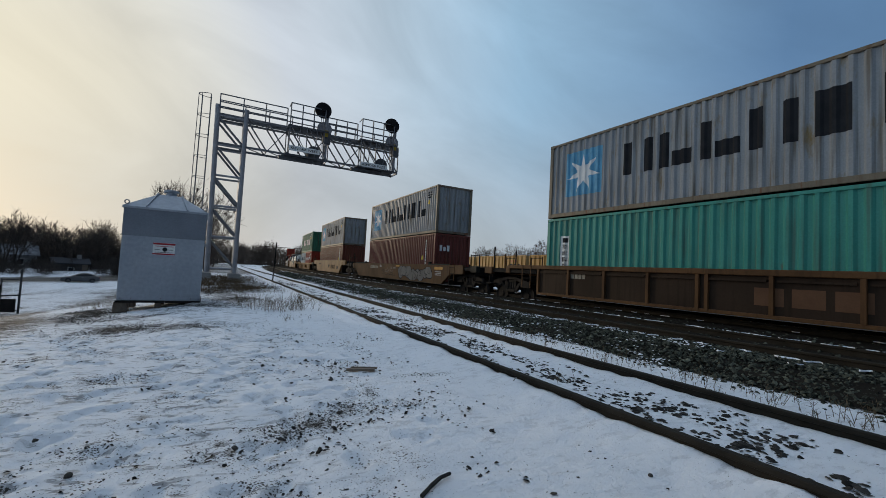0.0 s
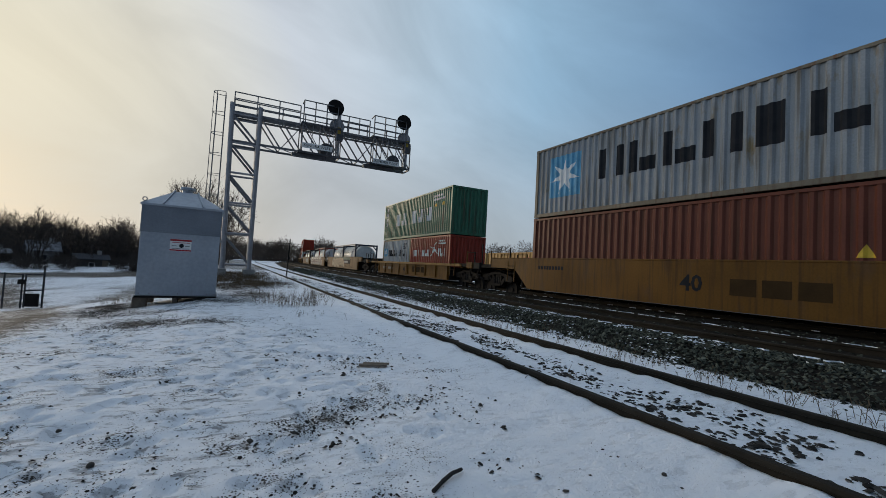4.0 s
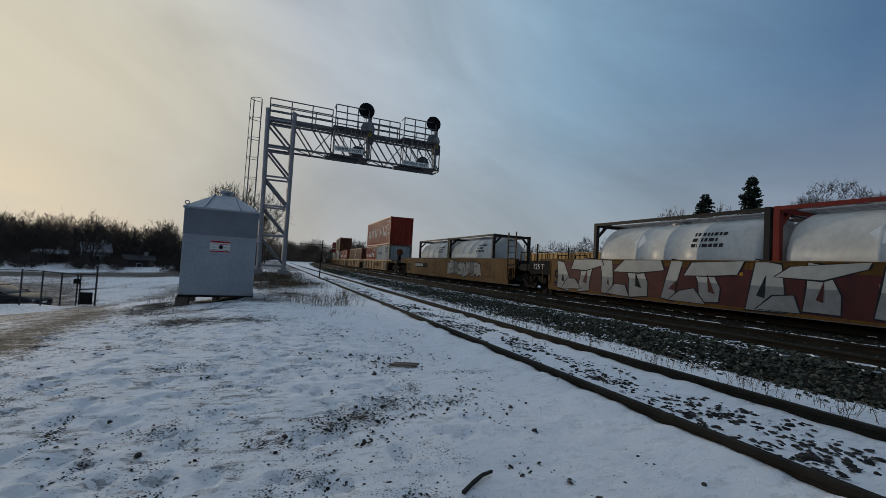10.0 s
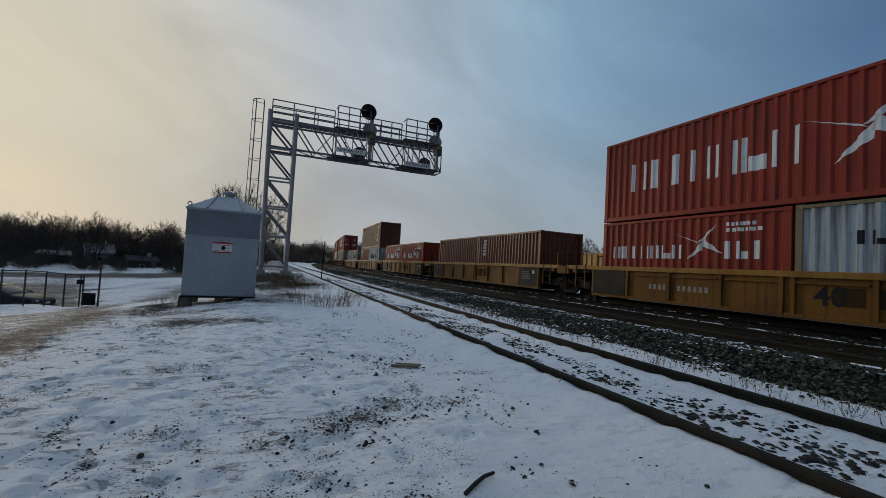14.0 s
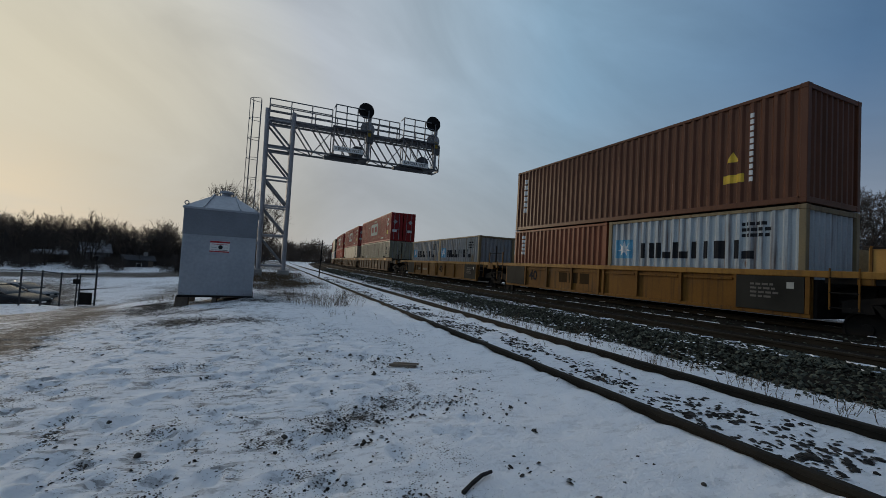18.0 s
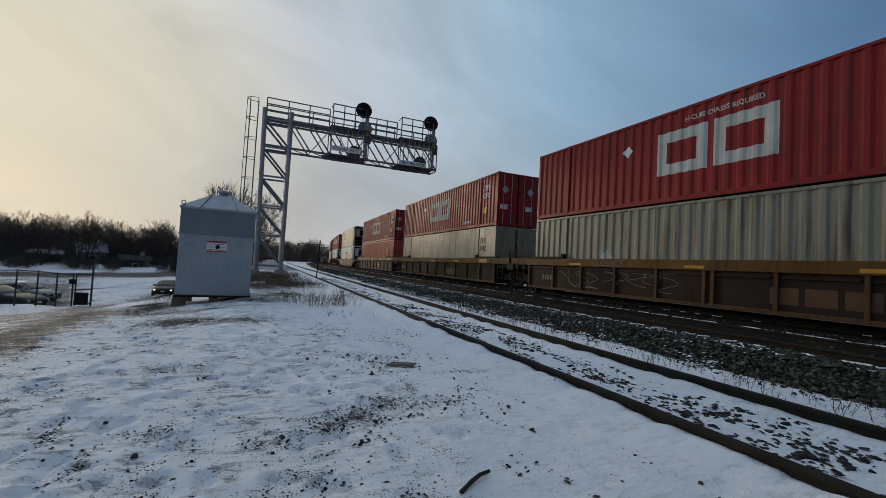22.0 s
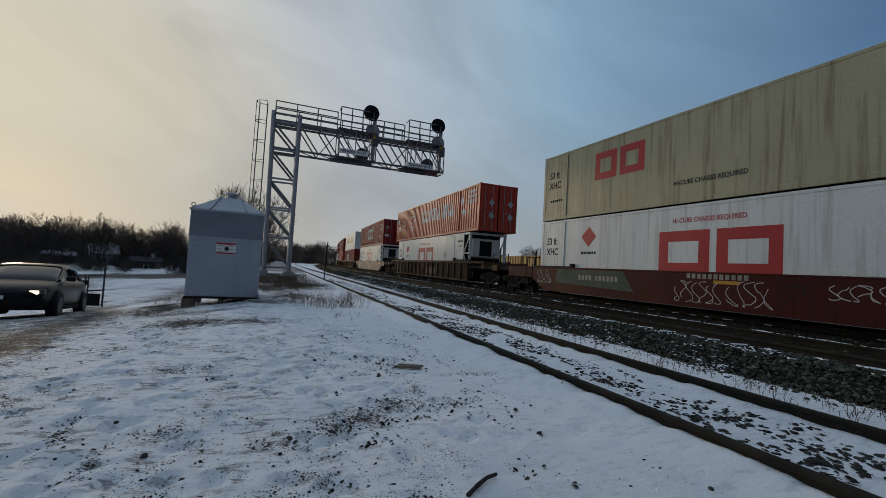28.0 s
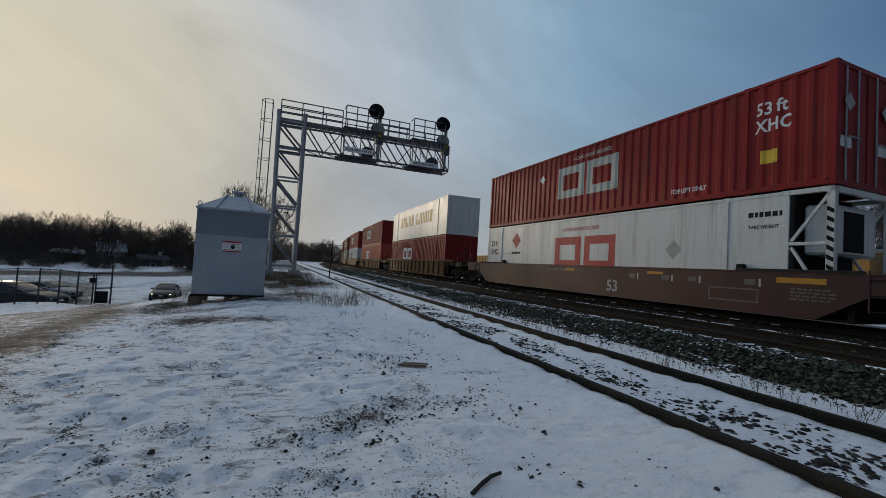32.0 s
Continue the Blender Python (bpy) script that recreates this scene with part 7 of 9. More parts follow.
    scribble(c, 1.5, 2.1, 0.5, 0.95, 3, 75, M_DARKMARK)
    text_part("lettering", "53", 0.6, M_GREYMARK, c, Matrix.Translation((-1.4535, -4.6, 0.45)) @ SIDE, bold=0.012)
    side_paint(c, [rect(u, u + 0.05, 0.82, 1.0) for u in (3.6, 4.9, 6.2, 7.6)], M_OLDWHITE)
    side_paint(c, [rect(-0.2, 0.5, 0.86, 0.95), rect(6.9, 7.8, 0.9, 1.02)], M_REFLECT)
    heated_box(283.26, TOP53, P_CREAM, "cream heated container with red block emblem and open machinery bay", M_REDMARK, False)
    heated_box(283.26, F53, P_WHITE, "white heated container with red block emblem and open machinery bay", M_REDMARK)
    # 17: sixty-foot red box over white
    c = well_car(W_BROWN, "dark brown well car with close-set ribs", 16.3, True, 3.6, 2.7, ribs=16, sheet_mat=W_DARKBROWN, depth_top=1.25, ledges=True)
    put(c, 315.0, 0.0)
    bar_mark(c, 0.5, 0.45, 3, 0.6, 0.42, M_RUSTMARK, 0.15, -1.365)
    b = container(18.29, HC, W53, P_TIRERED, "bright red sixty-foot container with slanted white lettering", "cp", "door")
    b.decal("marking", blocks(7.6, 1.25, 0.42, 0.95, 0.1, 8, lean=0.12, bold=0.34, seed=51) + blocks(12.1, 1.25, 0.46, 0.95, 0.1, 4, lean=0.12, bold=0.34, seed=52), M_WHITE)
    b.decal("emblem", [[(u + 0.9, v) for u, v in q] for q in ([(3.2, 2.1), (5.0, 2.1), (4.92, 2.0), (3.28, 2.0)], [(3.2, 2.1), (4.1, 0.6), (4.1, 0.76), (3.34, 2.04)], [(5.0, 2.1), (4.1, 0.6), (4.1, 0.76), (4.86, 2.04)])], M_WHITE)
    b.decal("marking", diamond(0.55, 1.9, 0.26) + diamond(1.0, 1.25, 0.26) + diamond(15.65, 2.1, 0.3) + diamond(15.95, 1.35, 0.3), M_WHITE)
    b.decal("marking", text_bars(16.5, 2.45, 1.3, 0.16, 3, 0.14, 33), M_WHITE)
    b.words("60'", 2.15, 1.75, 0.34, M_WHITE)
    b.words("XHC", 2.15, 1.38, 0.34, M_WHITE)
    b.decal("sticker", [rect(2.1, 2.45, 0.55, 0.85)], M_YELLOW)
    b.decal("marking", [rect(u, u + 0.3, 0.05, 0.1) for u in (0.4, 1.6, 3.0, 4.9, 6.1, 8.2, 10.4)], M_OLDWHITE)
    b.decal("emblem", diamond(5.2, 2.3, 0.18), surface("green_leaf", (0.05, 0.25, 0.08), rough=0.5))
    put(b.root, 305.72 + 9.145, TOP53)
    for c_ in [q for q in b.root.children if q.name.startswith("door")]:
        for zz in (0.95, 1.75):
            part("notice", Geo().prism([(-0.05, zz), (0.16, zz - 0.22), (0.37, zz), (0.16, zz + 0.22)], "y", -0.082, -0.078), M_GREYMARK, c_)
    heated_box(306.8, F53, P_WHITE, "white heated container with red block emblem under an overhanging red box", M_REDMARK)
    # 18
    c = well_car(surface("well_maroon", (0.085, 0.035, 0.028), (0.06, 0.026, 0.022), scale=0.7, rough=0.55, stain=(0.03, 0.02, 0.016), stain_amount=0.4, stain_edge=0.25), "dark maroon smooth-sided well car", 16.3, False, 3.2, 3.2, depth_top=1.05, ledges=True)
    put(c, 338.4, 0.0)
    text_part("lettering", "53", 0.55, M_GREYMARK, c, Matrix.Translation((-1.4535, -1.7, 0.35)) @ SIDE, bold=0.012)
    side_paint(c, [rect(u, u + 0.05, 0.82, 1.02) for u in (2.8, 4.1, 5.0, 6.6)], M_OLDWHITE)
    side_paint(c, [rect(u - 0.35, u - 0.08, 0.86, 1.0) for u in (2.8, 4.1, 5.0, 6.6)], M_DIM)
    side_paint(c, [rect(-0.9, -0.4, 1.0, 1.1), rect(3.2, 3.8, 1.02, 1.1), rect(7.0, 8.0, 0.95, 1.08)], M_REFLECT)
    side_paint(c, text_bars(-2.2, 0.98, 1.4, 0.1, 1, 0.04, 44) + text_bars(7.3, 0.8, 0.9, 0.04, 4, 0.04, 45), M_DIM)
    side_paint(c, [rect(5.3, 6.6, 0.4, 0.44), rect(5.3, 6.6, 0.72, 0.76), rect(5.3, 5.34, 0.44, 0.72), rect(6.56, 6.6, 0.44, 0.72)], M_DIM)
    long_box(330.35, TOP53, P_CPRED, "dark red fifty-three-foot container with pale block emblem")
    heated_box(330.35, F53, P_WHITE, "white heated container with red block emblem and open machinery bay", M_REDMARK)
    # 19 and the tail, coming round the bend
    tail = [(353.15, P_WHITE, P_CPRED, True), (375.45, P_CPRED, P_CPRED2, True), (397.2, P_CPRED, P_WHITE, False), (419.0, P_BROWNRED, P_CREAM, False), (440.8, P_CPRED, P_GREYGREEN, False), (462.6, P_MAROON, P_BROWN, False)]
    for k, (fr, up, lo, rib) in enumerate(tail):
        c = well_car(W_BROWN, "brown well car far down the train", 16.3, rib, 2.7, 2.45, ribs=14, depth_top=1.2)
        put(c, fr + 8.075, 0.0)
        b = container(16.15, HC, W53, up, "fifty-three-foot container on the train's tail", "smooth" if k == 0 else "cp", "plain")
        if k == 0:
            b.decal("marking", blocks(3.2, 1.2, 0.75, 1.0, 0.16, 5, seed=61, bold=0.4) + blocks(8.4, 1.2, 0.75, 1.0, 0.16, 5, seed=62, bold=0.4), surface("old_gold", (0.45, 0.32, 0.06), rough=0.5))
        else:
            b.decal("emblem", slab_pair(4.6, 0.95, 1.35, 1.15, 0.15), M_OLDWHITE)
        put(b.root, fr + 8.075, TOP53)
        b = container(16.15, HC, W53, lo, "fifty-three-foot container on the train's tail", "cp", "plain")
        b.decal("emblem", slab_pair(4.6, 0.95, 1.35, 1.15, 0.15), M_WHITE if lo is not P_WHITE else M_REDMARK)
        put(b.root, fr + 8.075, F53)


build_train()

S_KNOTS = (1.40, 22.17, 42.95, 63.79, 84.69, 105.65, 126.63, 147.61, 168.55, 189.45, 210.28, 231.05, 251.82, 272.56, 293.31, 314.06, 334.81)


def train_shift(t):
    """How far the train has come at t, on a smooth curve through knots two seconds apart."""
    v = S_KNOTS
    i = min(15, max(0, int(t // 2)))

    def slope(k):
        a, b = max(0, k - 1), min(16, k + 1)
        return (v[b] - v[a]) / (2 * (b - a))
    x = (t - 2 * i) / 2
    return (2 * x ** 3 - 3 * x ** 2 + 1) * v[i] + (x ** 3 - 2 * x ** 2 + x) * 2 * slope(i) + (3 * x ** 2 - 2 * x ** 3) * v[i + 1] + (x ** 3 - x ** 2) * 2 * slope(i + 1)


def train_rows(s0, z):
    rows = []
    for k in range(0, 33):
        x, y, hd = line_at(s0 - train_shift(k))
        rows.append((float(k), pose(x, y, C_Z + z, 0, 0, -math.degrees(hd))))
    return rows


# ---- trees ----


class Twigs:
    """Collects thin three-sided branches into one mesh."""

    def __init__(self):
        self.v, self.n = [], 0

    def seg(self, p, q, ra, rb):
        d = q - p
        ln = np.linalg.norm(d)
        if ln < 1e-5:
            return
        d = d / ln
        a = np.cross(d, (0.31, 0.17, 0.93) if abs(d[2]) < 0.9 else (1.0, 0.2, 0.0))
        a /= np.linalg.norm(a)
        b = np.cross(d, a)
        b1, b2 = -0.5 * a + 0.866 * b, -0.5 * a - 0.866 * b
        self.v.append(np.array((p + a * ra, p + b1 * ra, p + b2 * ra, q + a * rb, q + b1 * rb, q + b2 * rb)))
        self.n += 1

    def points(self):
        return np.concatenate(self.v)


def twig_faces(count):
    k = np.arange(count)[:, None, None] * 6
    f = np.array(((0, 3, 4, 1), (1, 4, 5, 2), (2, 5, 3, 0)))
    return (k + f).reshape(-1, 4).tolist()


def grow_tree(seed, height, rx, low, tips, trunk, twig=0.5, sprigs=4, stems=3, thin=0.014):
    """Branches that divide toward tips spread through an uneven crown; low: height of the crown's foot."""
    rng = np.random.default_rng(seed)
    t = Twigs()
    cz, rz = low + (height - low) * 0.42, (height - low) * 0.58
    pts = []
    lobes = [(rng.uniform(-0.55, 0.55) * rx, rng.uniform(-0.55, 0.55) * rx, cz + rng.uniform(-0.35, 0.42) * rz, rng.uniform(0.42, 0.62)) for _ in range(9)]
    while len(pts) < tips:
        d = rng.normal(size=3)
        d /= np.linalg.norm(d)
        lx, ly, lz, k = lobes[rng.integers(len(lobes))]
        r = rng.uniform(0.55, 1.0) ** 0.6
        q = np.array((lx + d[0] * rx * k * r, ly + d[1] * rx * k * r, lz + d[2] * rz * k * r))
        if q[2] > low * 0.9 and (q[0] ** 2 + q[1] ** 2) / rx ** 2 + ((q[2] - cz) / rz) ** 2 < 1.08:
            pts.append(q)
    pts = np.array(pts)

    def radius(n):
        return max(thin, trunk * (n / tips) ** 0.46)

    def split(group, at, along):
        n = len(group)
        c = group.mean(axis=0)
        if n <= 1:
            m = (at + c) / 2 + rng.normal(size=3) * 0.06 * np.linalg.norm(c - at)
            t.seg(at, m, thin * 1.3, thin)
            t.seg(m, c, thin, thin * 0.8)
            for _ in range(sprigs):
                e = c + (rng.normal(size=3) * 0.6 + along * 0.5 + np.array((0, 0, 0.35))) * twig * rng.uniform(0.4, 1.0)
                t.seg(m + (c - m) * rng.uniform(0.2, 1.0), e, thin * 0.75, thin * 0.45)
            return
        d = c - at
        e = at + d * rng.uniform(0.3, 0.48) + rng.normal(size=3) * 0.05 * np.linalg.norm(d)
        m = (at + e) / 2 + rng.normal(size=3) * 0.05 * np.linalg.norm(e - at)
        r = radius(n)
        t.seg(at, m, r, r * 0.95)
        t.seg(m, e, r * 0.95, r * 0.88)
        w = group - c
        axis_ = np.linalg.svd(w, full_matrices=False)[2][0] if n > 2 else w[0]
        order = np.argsort(w @ axis_ + rng.normal(size=n) * 0.02)
        k = int(np.clip(round(n * rng.uniform(0.35, 0.65)), 1, n - 1))
        nd = d / (np.linalg.norm(d) + 1e-6)
        split(group[order[:k]], e, nd)
        split(group[order[k:]], e, nd)
    ang = np.argsort(np.arctan2(pts[:, 1], pts[:, 0]))
    foot = np.array((0.0, 0.0, low * 0.35))
    t.seg(np.array((0.0, 0.0, -0.8)), foot, trunk * 1.15, trunk)
    for part_ in np.array_split(ang, stems):
        split(pts[part_], foot, np.array((0, 0, 1.0)))
    return t


def bare_tree(label, at, height, seed, rx=3.0, low=1.5, tips=220, trunk=0.16, twig=0.45, stems=3, mat=None, thin=0.02):
    root = thing("bare_tree", label, "tree", at=at)
    t = grow_tree(seed, height, rx, low, tips, trunk, twig, 7, stems, thin)
    part("trunk", Geo().tube((0, 0, -0.6), (0, 0, low * 0.4), trunk * 1.25, 10, trunk), M_BARK, root)
    link_part("crown", mesh_of("crown", t.points().tolist(), twig_faces(t.n)), mat or M_DARKTWIG, root, "bare leafless branches")
    return root


def spruce(label, at, height, seed, width=0.2, blunt=0.0):
    """A spruce: tiers of drooping boughs of uneven reach, each a ragged spray of needles."""
    root = thing("spruce_tree", label, "tree", at=at)
    rng = random.Random(seed)
    part("trunk", Geo().tube((0, 0, -0.6), (0, 0, height), 0.2, 8, 0.02), M_BARK, root)
    v, f = [], []
    z = height * 0.06
    while z < height * 0.985:
        k = 1 - z / height
        reach = height * width * min(1.0, k ** 0.75 + blunt * min(1, k * 8)) + 0.1
        for i in range(int(6 + 6 * k)):
            a = rng.uniform(0, 6.28)
            rr = reach * rng.choice((0.5, 0.65, 0.8, 0.9, 1.0, 1.2))
            ux, uy = math.cos(a), math.sin(a)
            lift = rng.uniform(-0.1, 0.12) + 0.25 * (1 - k)
            m = max(4, int(rr / 0.16))
            for j in range(m):
                t = (j + 0.7) / m
                cz = z + rr * (lift * t - 0.42 * t * t + 0.16 * t ** 3)
                for _ in range(2):
                    w = (0.10 + 0.34 * math.sin(math.pi * min(1, t * 0.9 + 0.1))) * rng.uniform(0.5, 1.3) * min(1.0, rr)
                    c = Vector((ux * rr * t, uy * rr * t, cz + rng.uniform(-0.1, 0.1)))
                    s = Vector((-uy, ux, 0)) * w * rng.choice((-1, 1))
                    b = len(v)
                    v += [tuple(c), tuple(c + s + Vector((ux * 0.12, uy * 0.12, -0.12 - rng.uniform(0, 0.16)))), tuple(c + s * 0.5 + Vector((ux * 0.3, uy * 0.3, -0.05))), tuple(c + Vector((ux * 0.16, uy * 0.16, -0.2 - rng.uniform(0, 0.12))))]
                    f += [(b, b + 1, b + 2), (b, b + 3, b + 1)]
        z += height * 0.02 * rng.uniform(0.6, 1.6) * (0.55 + 0.6 * k)
    link_part("crown", mesh_of("crown", v, f), M_NEEDLE, root, "dark green needle boughs")
    return root


def polar(az, dist, z):
    return pose(dist * math.sin(radians(az)), dist * math.cos(radians(az)), z, 0, 0, az * 7)


def build_trees():
    spruce("dark green spruce with a blunt top behind the yellow gondolas", polar(54.4, 74, 0.9), 13.6, 1, 0.165, 0.24)
    spruce("tall dark green spruce behind the yellow gondolas", polar(58.8, 72, 0.9), 15.4, 2, 0.19, 0.1)
    bare_tree("broad leafless tree with a spreading crown", polar(66.6, 62, 0.9), 13.3, 11, 6.5, 2.4, 4200, 0.42, 0.34, 4, None, 0.014)
    bare_tree("broad leafless tree with a rounded crown", polar(75.3, 66, 0.9), 12.8, 12, 5.8, 2.2, 2900, 0.34, 0.34, 3, None, 0.014)
    bare_tree("low dense leafless thicket between the larger trees", polar(71.4, 70, 0.9), 7.4, 14, 3.8, 0.6, 900, 0.16, 0.5, 5)
    bare_tree("slender leafless tree among the spruces", polar(56.6, 78, 0.9), 12.9, 13, 2.5, 2.2, 360, 0.15, 0.5, 3, M_PALETWIG)
    for i, (az, d, h, rx) in enumerate(((49.0, 84, 12.4, 3.6), (50.9, 84, 14.0, 3.8), (52.6, 86, 13.4, 3.4), (47.0, 92, 11.2, 3.6), (45.0, 108, 11.4, 4.2), (42.2, 118, 11.0, 4.2), (61.6, 84, 10.6, 3.6), (71.2, 78, 10.4, 4.0), (38.0, 140, 11.4, 5.0), (34.0, 150, 11.6, 5.0), (36.0, 160, 11.0, 5.0), (40.0, 130, 10.2, 4.0))):
        bare_tree("leafless shrubby tree beyond the yard", polar(az, d, 0.8), h, 20 + i, rx, 1.2, 760, 0.13, 0.5, 4, M_PALETWIG, 0.02)
    bare_tree("leafless tree behind the signal gantry", pose(-3.9, 56, -3.6), 14.2, 41, 4.2, 4.0, 420, 0.17, 0.7, 3, M_TWIG)
    bare_tree("leafless tree behind the signal gantry", pose(-0.6, 60, -2.6), 12.2, 42, 3.4, 2.5, 320, 0.15, 0.6, 3, M_TWIG)
    for az, d, h, sd in ((-17.9, 108, 11.2, 51), (-17.0, 110, 12.0, 52), (-24.4, 116, 11, 53), (-11.4, 119, 10, 54), (-22.0, 117, 11, 55), (-27.5, 112, 10.5, 56), (-13.6, 117, 9.6, 57), (-20.6, 113, 9.0, 58)):
        bare_tree("leafless tree at the foot of the far woods", polar(az, d, ground_z(d * math.sin(radians(az)), d * math.cos(radians(az))) - 0.1), h, sd, 3.6, 2.2, 260, 0.2, 0.6)
    # far woods: one mass of leafless trees across the valley, some sharing a form
    forms = []
    for k in range(7):
        t = grow_tree(700 + k, 11.0, 3.6 + 0.5 * (k % 3), 2.4, 150, 0.2, 0.75, 5, 3, 0.03)
        forms.append((t.points(), t.n))
    bushes = [(t.points(), t.n) for t in (grow_tree(800 + k, 3.0, 1.7, 0.3, 26, 0.05, 0.5, 3, 4, 0.02) for k in range(5))]
    rng = random.Random(77)

    def spread(items):
        vs, count = [], 0
        for (pts, n), x, y, z, k, kz, turn in items:
            c, q = math.cos(turn) * k, math.sin(turn) * k
            vs.append(np.stack((pts[:, 0] * c - pts[:, 1] * q + x, pts[:, 0] * q + pts[:, 1] * c + y, pts[:, 2] * kz + z), axis=1))
            count += n
        return mesh_of("woods", np.concatenate(vs).tolist(), twig_faces(count))
    items = []
    for i in range(230):
        az = rng.uniform(-46, 13)
        d = rng.uniform(123, 180) if az < -2 else rng.uniform(150, 240)
        x, y = d * math.sin(radians(az)), d * math.cos(radians(az))
        z = ground_z(x, y) - 0.3 if az < -2 else -3.4
        h = 1.06 + d * (0.046 + 0.022 * noise.noise((az * 0.42, 1, 2)) + rng.uniform(-0.014, 0.010)) - z
        if az > -2:
            h *= 0.9
        items.append((forms[rng.randrange(7)], x, y, z, h / 11.0 * rng.uniform(0.85, 1.15), h / 11.0, rng.uniform(0, 6.28)))
    tagged(link_part("far_woods", spread(items), surface("woods_twigs", (0.135, 0.102, 0.08), (0.08, 0.062, 0.05), scale=0.3, rough=0.95), None), "dark leafless woods on the far side of the valley", "woods", kind="stuff")
    items = []
    for i in range(1900):
        az = rng.uniform(-46, 30) if i < 1000 else rng.uniform(-40, -8)
        d = (rng.uniform(113, 150) if i < 1000 else rng.uniform(103, 121)) if az < 0 else rng.uniform(160, 240)
        x, y = d * math.sin(radians(az)), d * math.cos(radians(az))
        if az > 8 and d < 200 or (d < 113 and noise.noise((az * 0.8, d * 0.06, 5)) < 0.02):
            continue
        k = rng.uniform(0.5, 1.6) * (0.75 if d < 123 else 1.0)
        items.append((bushes[rng.randrange(5)], x, y, ground_z(x, y) - 0.2 if az < -2 else -3.2, k, k, rng.uniform(0, 6.28)))
    brush = surface("brush", (0.085, 0.068, 0.057), (0.054, 0.044, 0.039), scale=0.5, rough=1.0)
    tagged(link_part("undergrowth", spread(items), brush, None), "dark leafless undergrowth below the far woods", "undergrowth", kind="stuff")
    # the wooded slope behind, too dense to see through
    v, f = [], []
    for i in range(9000):
        az = rng.uniform(-46, 30)
        d = rng.uniform(130, 195) if az < 0 else rng.uniform(190, 260)
        x, y = d * math.sin(radians(az)), d * math.cos(radians(az))
        z, r, hh = (ground_z(x, y) - 0.3 if az < -2 else -3.2), rng.uniform(0.4, 1.5), (rng.uniform(1.2, 4.8) if az > -2 else rng.uniform(1.2, 6.4))
        a = rng.uniform(0, 3.14)
        b = len(v)
        v += [(x - r * math.cos(a), y - r * math.sin(a), z), (x + r * math.cos(a), y + r * math.sin(a), z), (x + rng.uniform(-r, r), y + rng.uniform(-r, r), z + hh), (x + rng.uniform(-r, r), y, z + hh * 0.7)]
        f += [(b, b + 1, b + 2), (b + 1, b + 2, b + 3), (b, b + 3, b + 2)]
    tagged(link_part("deep_brush", mesh_of("deep_brush", v, f), brush, None), "dense dark brush deep in the far woods", "undergrowth", kind="stuff")


build_trees()

# ---- yellow gondolas on the yard track ----


M_GOND = surface("gondola_yellow", (0.36, 0.19, 0.042), (0.29, 0.15, 0.035), scale=0.6, rough=0.55, bump=0.06, bump_scale=12, stain=(0.2, 0.11, 0.05), stain_amount=0.36, stain_scale=(1, 2, 0.5), stain_edge=0.2)


def gondola(label, at, dark=None, marks=True):
    root = thing("gondola_car", label, "gondola car", "gondolas on the yard track", at=at)
    L, x, zb, zt = 15.3, 1.5, 1.25, 3.55
    for sg in (-1, 1):
        part("side", Geo().box(min(sg * x, sg * (x - 0.05)), max(sg * x, sg * (x - 0.05)), -L / 2, L / 2, zb, zt), M_GOND, root)
        part("top_chord", Geo().box(sg * (x + 0.02) - 0.08, sg * (x + 0.02) + 0.08, -L / 2, L / 2, zt - 0.08, zt + 0.06, 0.01), M_GOND, root)
        part("side_sill", Geo().box(sg * x - 0.07, sg * x + 0.07, -L / 2, L / 2, zb - 0.12, zb + 0.05), M_GOND, root)
        for i in range(15):
            yy = -L / 2 + 0.05 + (L - 0.1) * i / 14
            if dark and dark[0] < yy < dark[1]:
                continue
            part("stake", Geo().box(sg * (x + 0.065) - 0.06, sg * (x + 0.065) + 0.06, yy - 0.06, yy + 0.06, zb, zt - 0.08), M_GOND, root)
    if dark:
        part("dark_panel", Geo().box(-x - 0.12, -x - 0.01, dark[0], dark[1], zb - 0.05, zt - 0.02), M_BLACK, root, "black panel with white stencil")
        for k in (0.28, 0.7):
            for r in range(4):
                yy = dark[0] + (dark[1] - dark[0]) * k
                part("stencil_bar", Geo().box(-x - 0.125, -x - 0.121, yy - 0.35 + 0.06 * (r % 2), yy + 0.4, zt - 0.55 - r * 0.27, zt - 0.4 - r * 0.27), M_WHITE, root)
    if marks:
        for k in range(4):
            part("stencil_bar", Geo().box(-x - 0.012, -x - 0.002, -5.2 + k * 0.42, -5.0 + k * 0.42, 2.6, 2.85), M_REDMARK, root)
        part("stencil_bar", Geo().box(-x - 0.012, -x - 0.002, -6.0, -3.0, 2.15, 2.3), M_DARKMARK, root)
    for sy in (-1, 1):
        part("end_wall", Geo().box(-x, x, sy * L / 2 - 0.06, sy * L / 2 + 0.06, zb, zt), surface("gondola_end", (0.36, 0.25, 0.11), rough=0.6), root)
        add_truck(root, sy * (L / 2 - 2.0))
    part("floor", Geo().box(-x, x, -L / 2, L / 2, zb - 0.1, zb), M_STEEL_DARK, root)
    part("snow_load", Geo().box(-x + 0.06, x - 0.06, -L / 2 + 0.1, L / 2 - 0.1, zt - 0.5, zt - 0.35), M_SNOW, root)
    return root


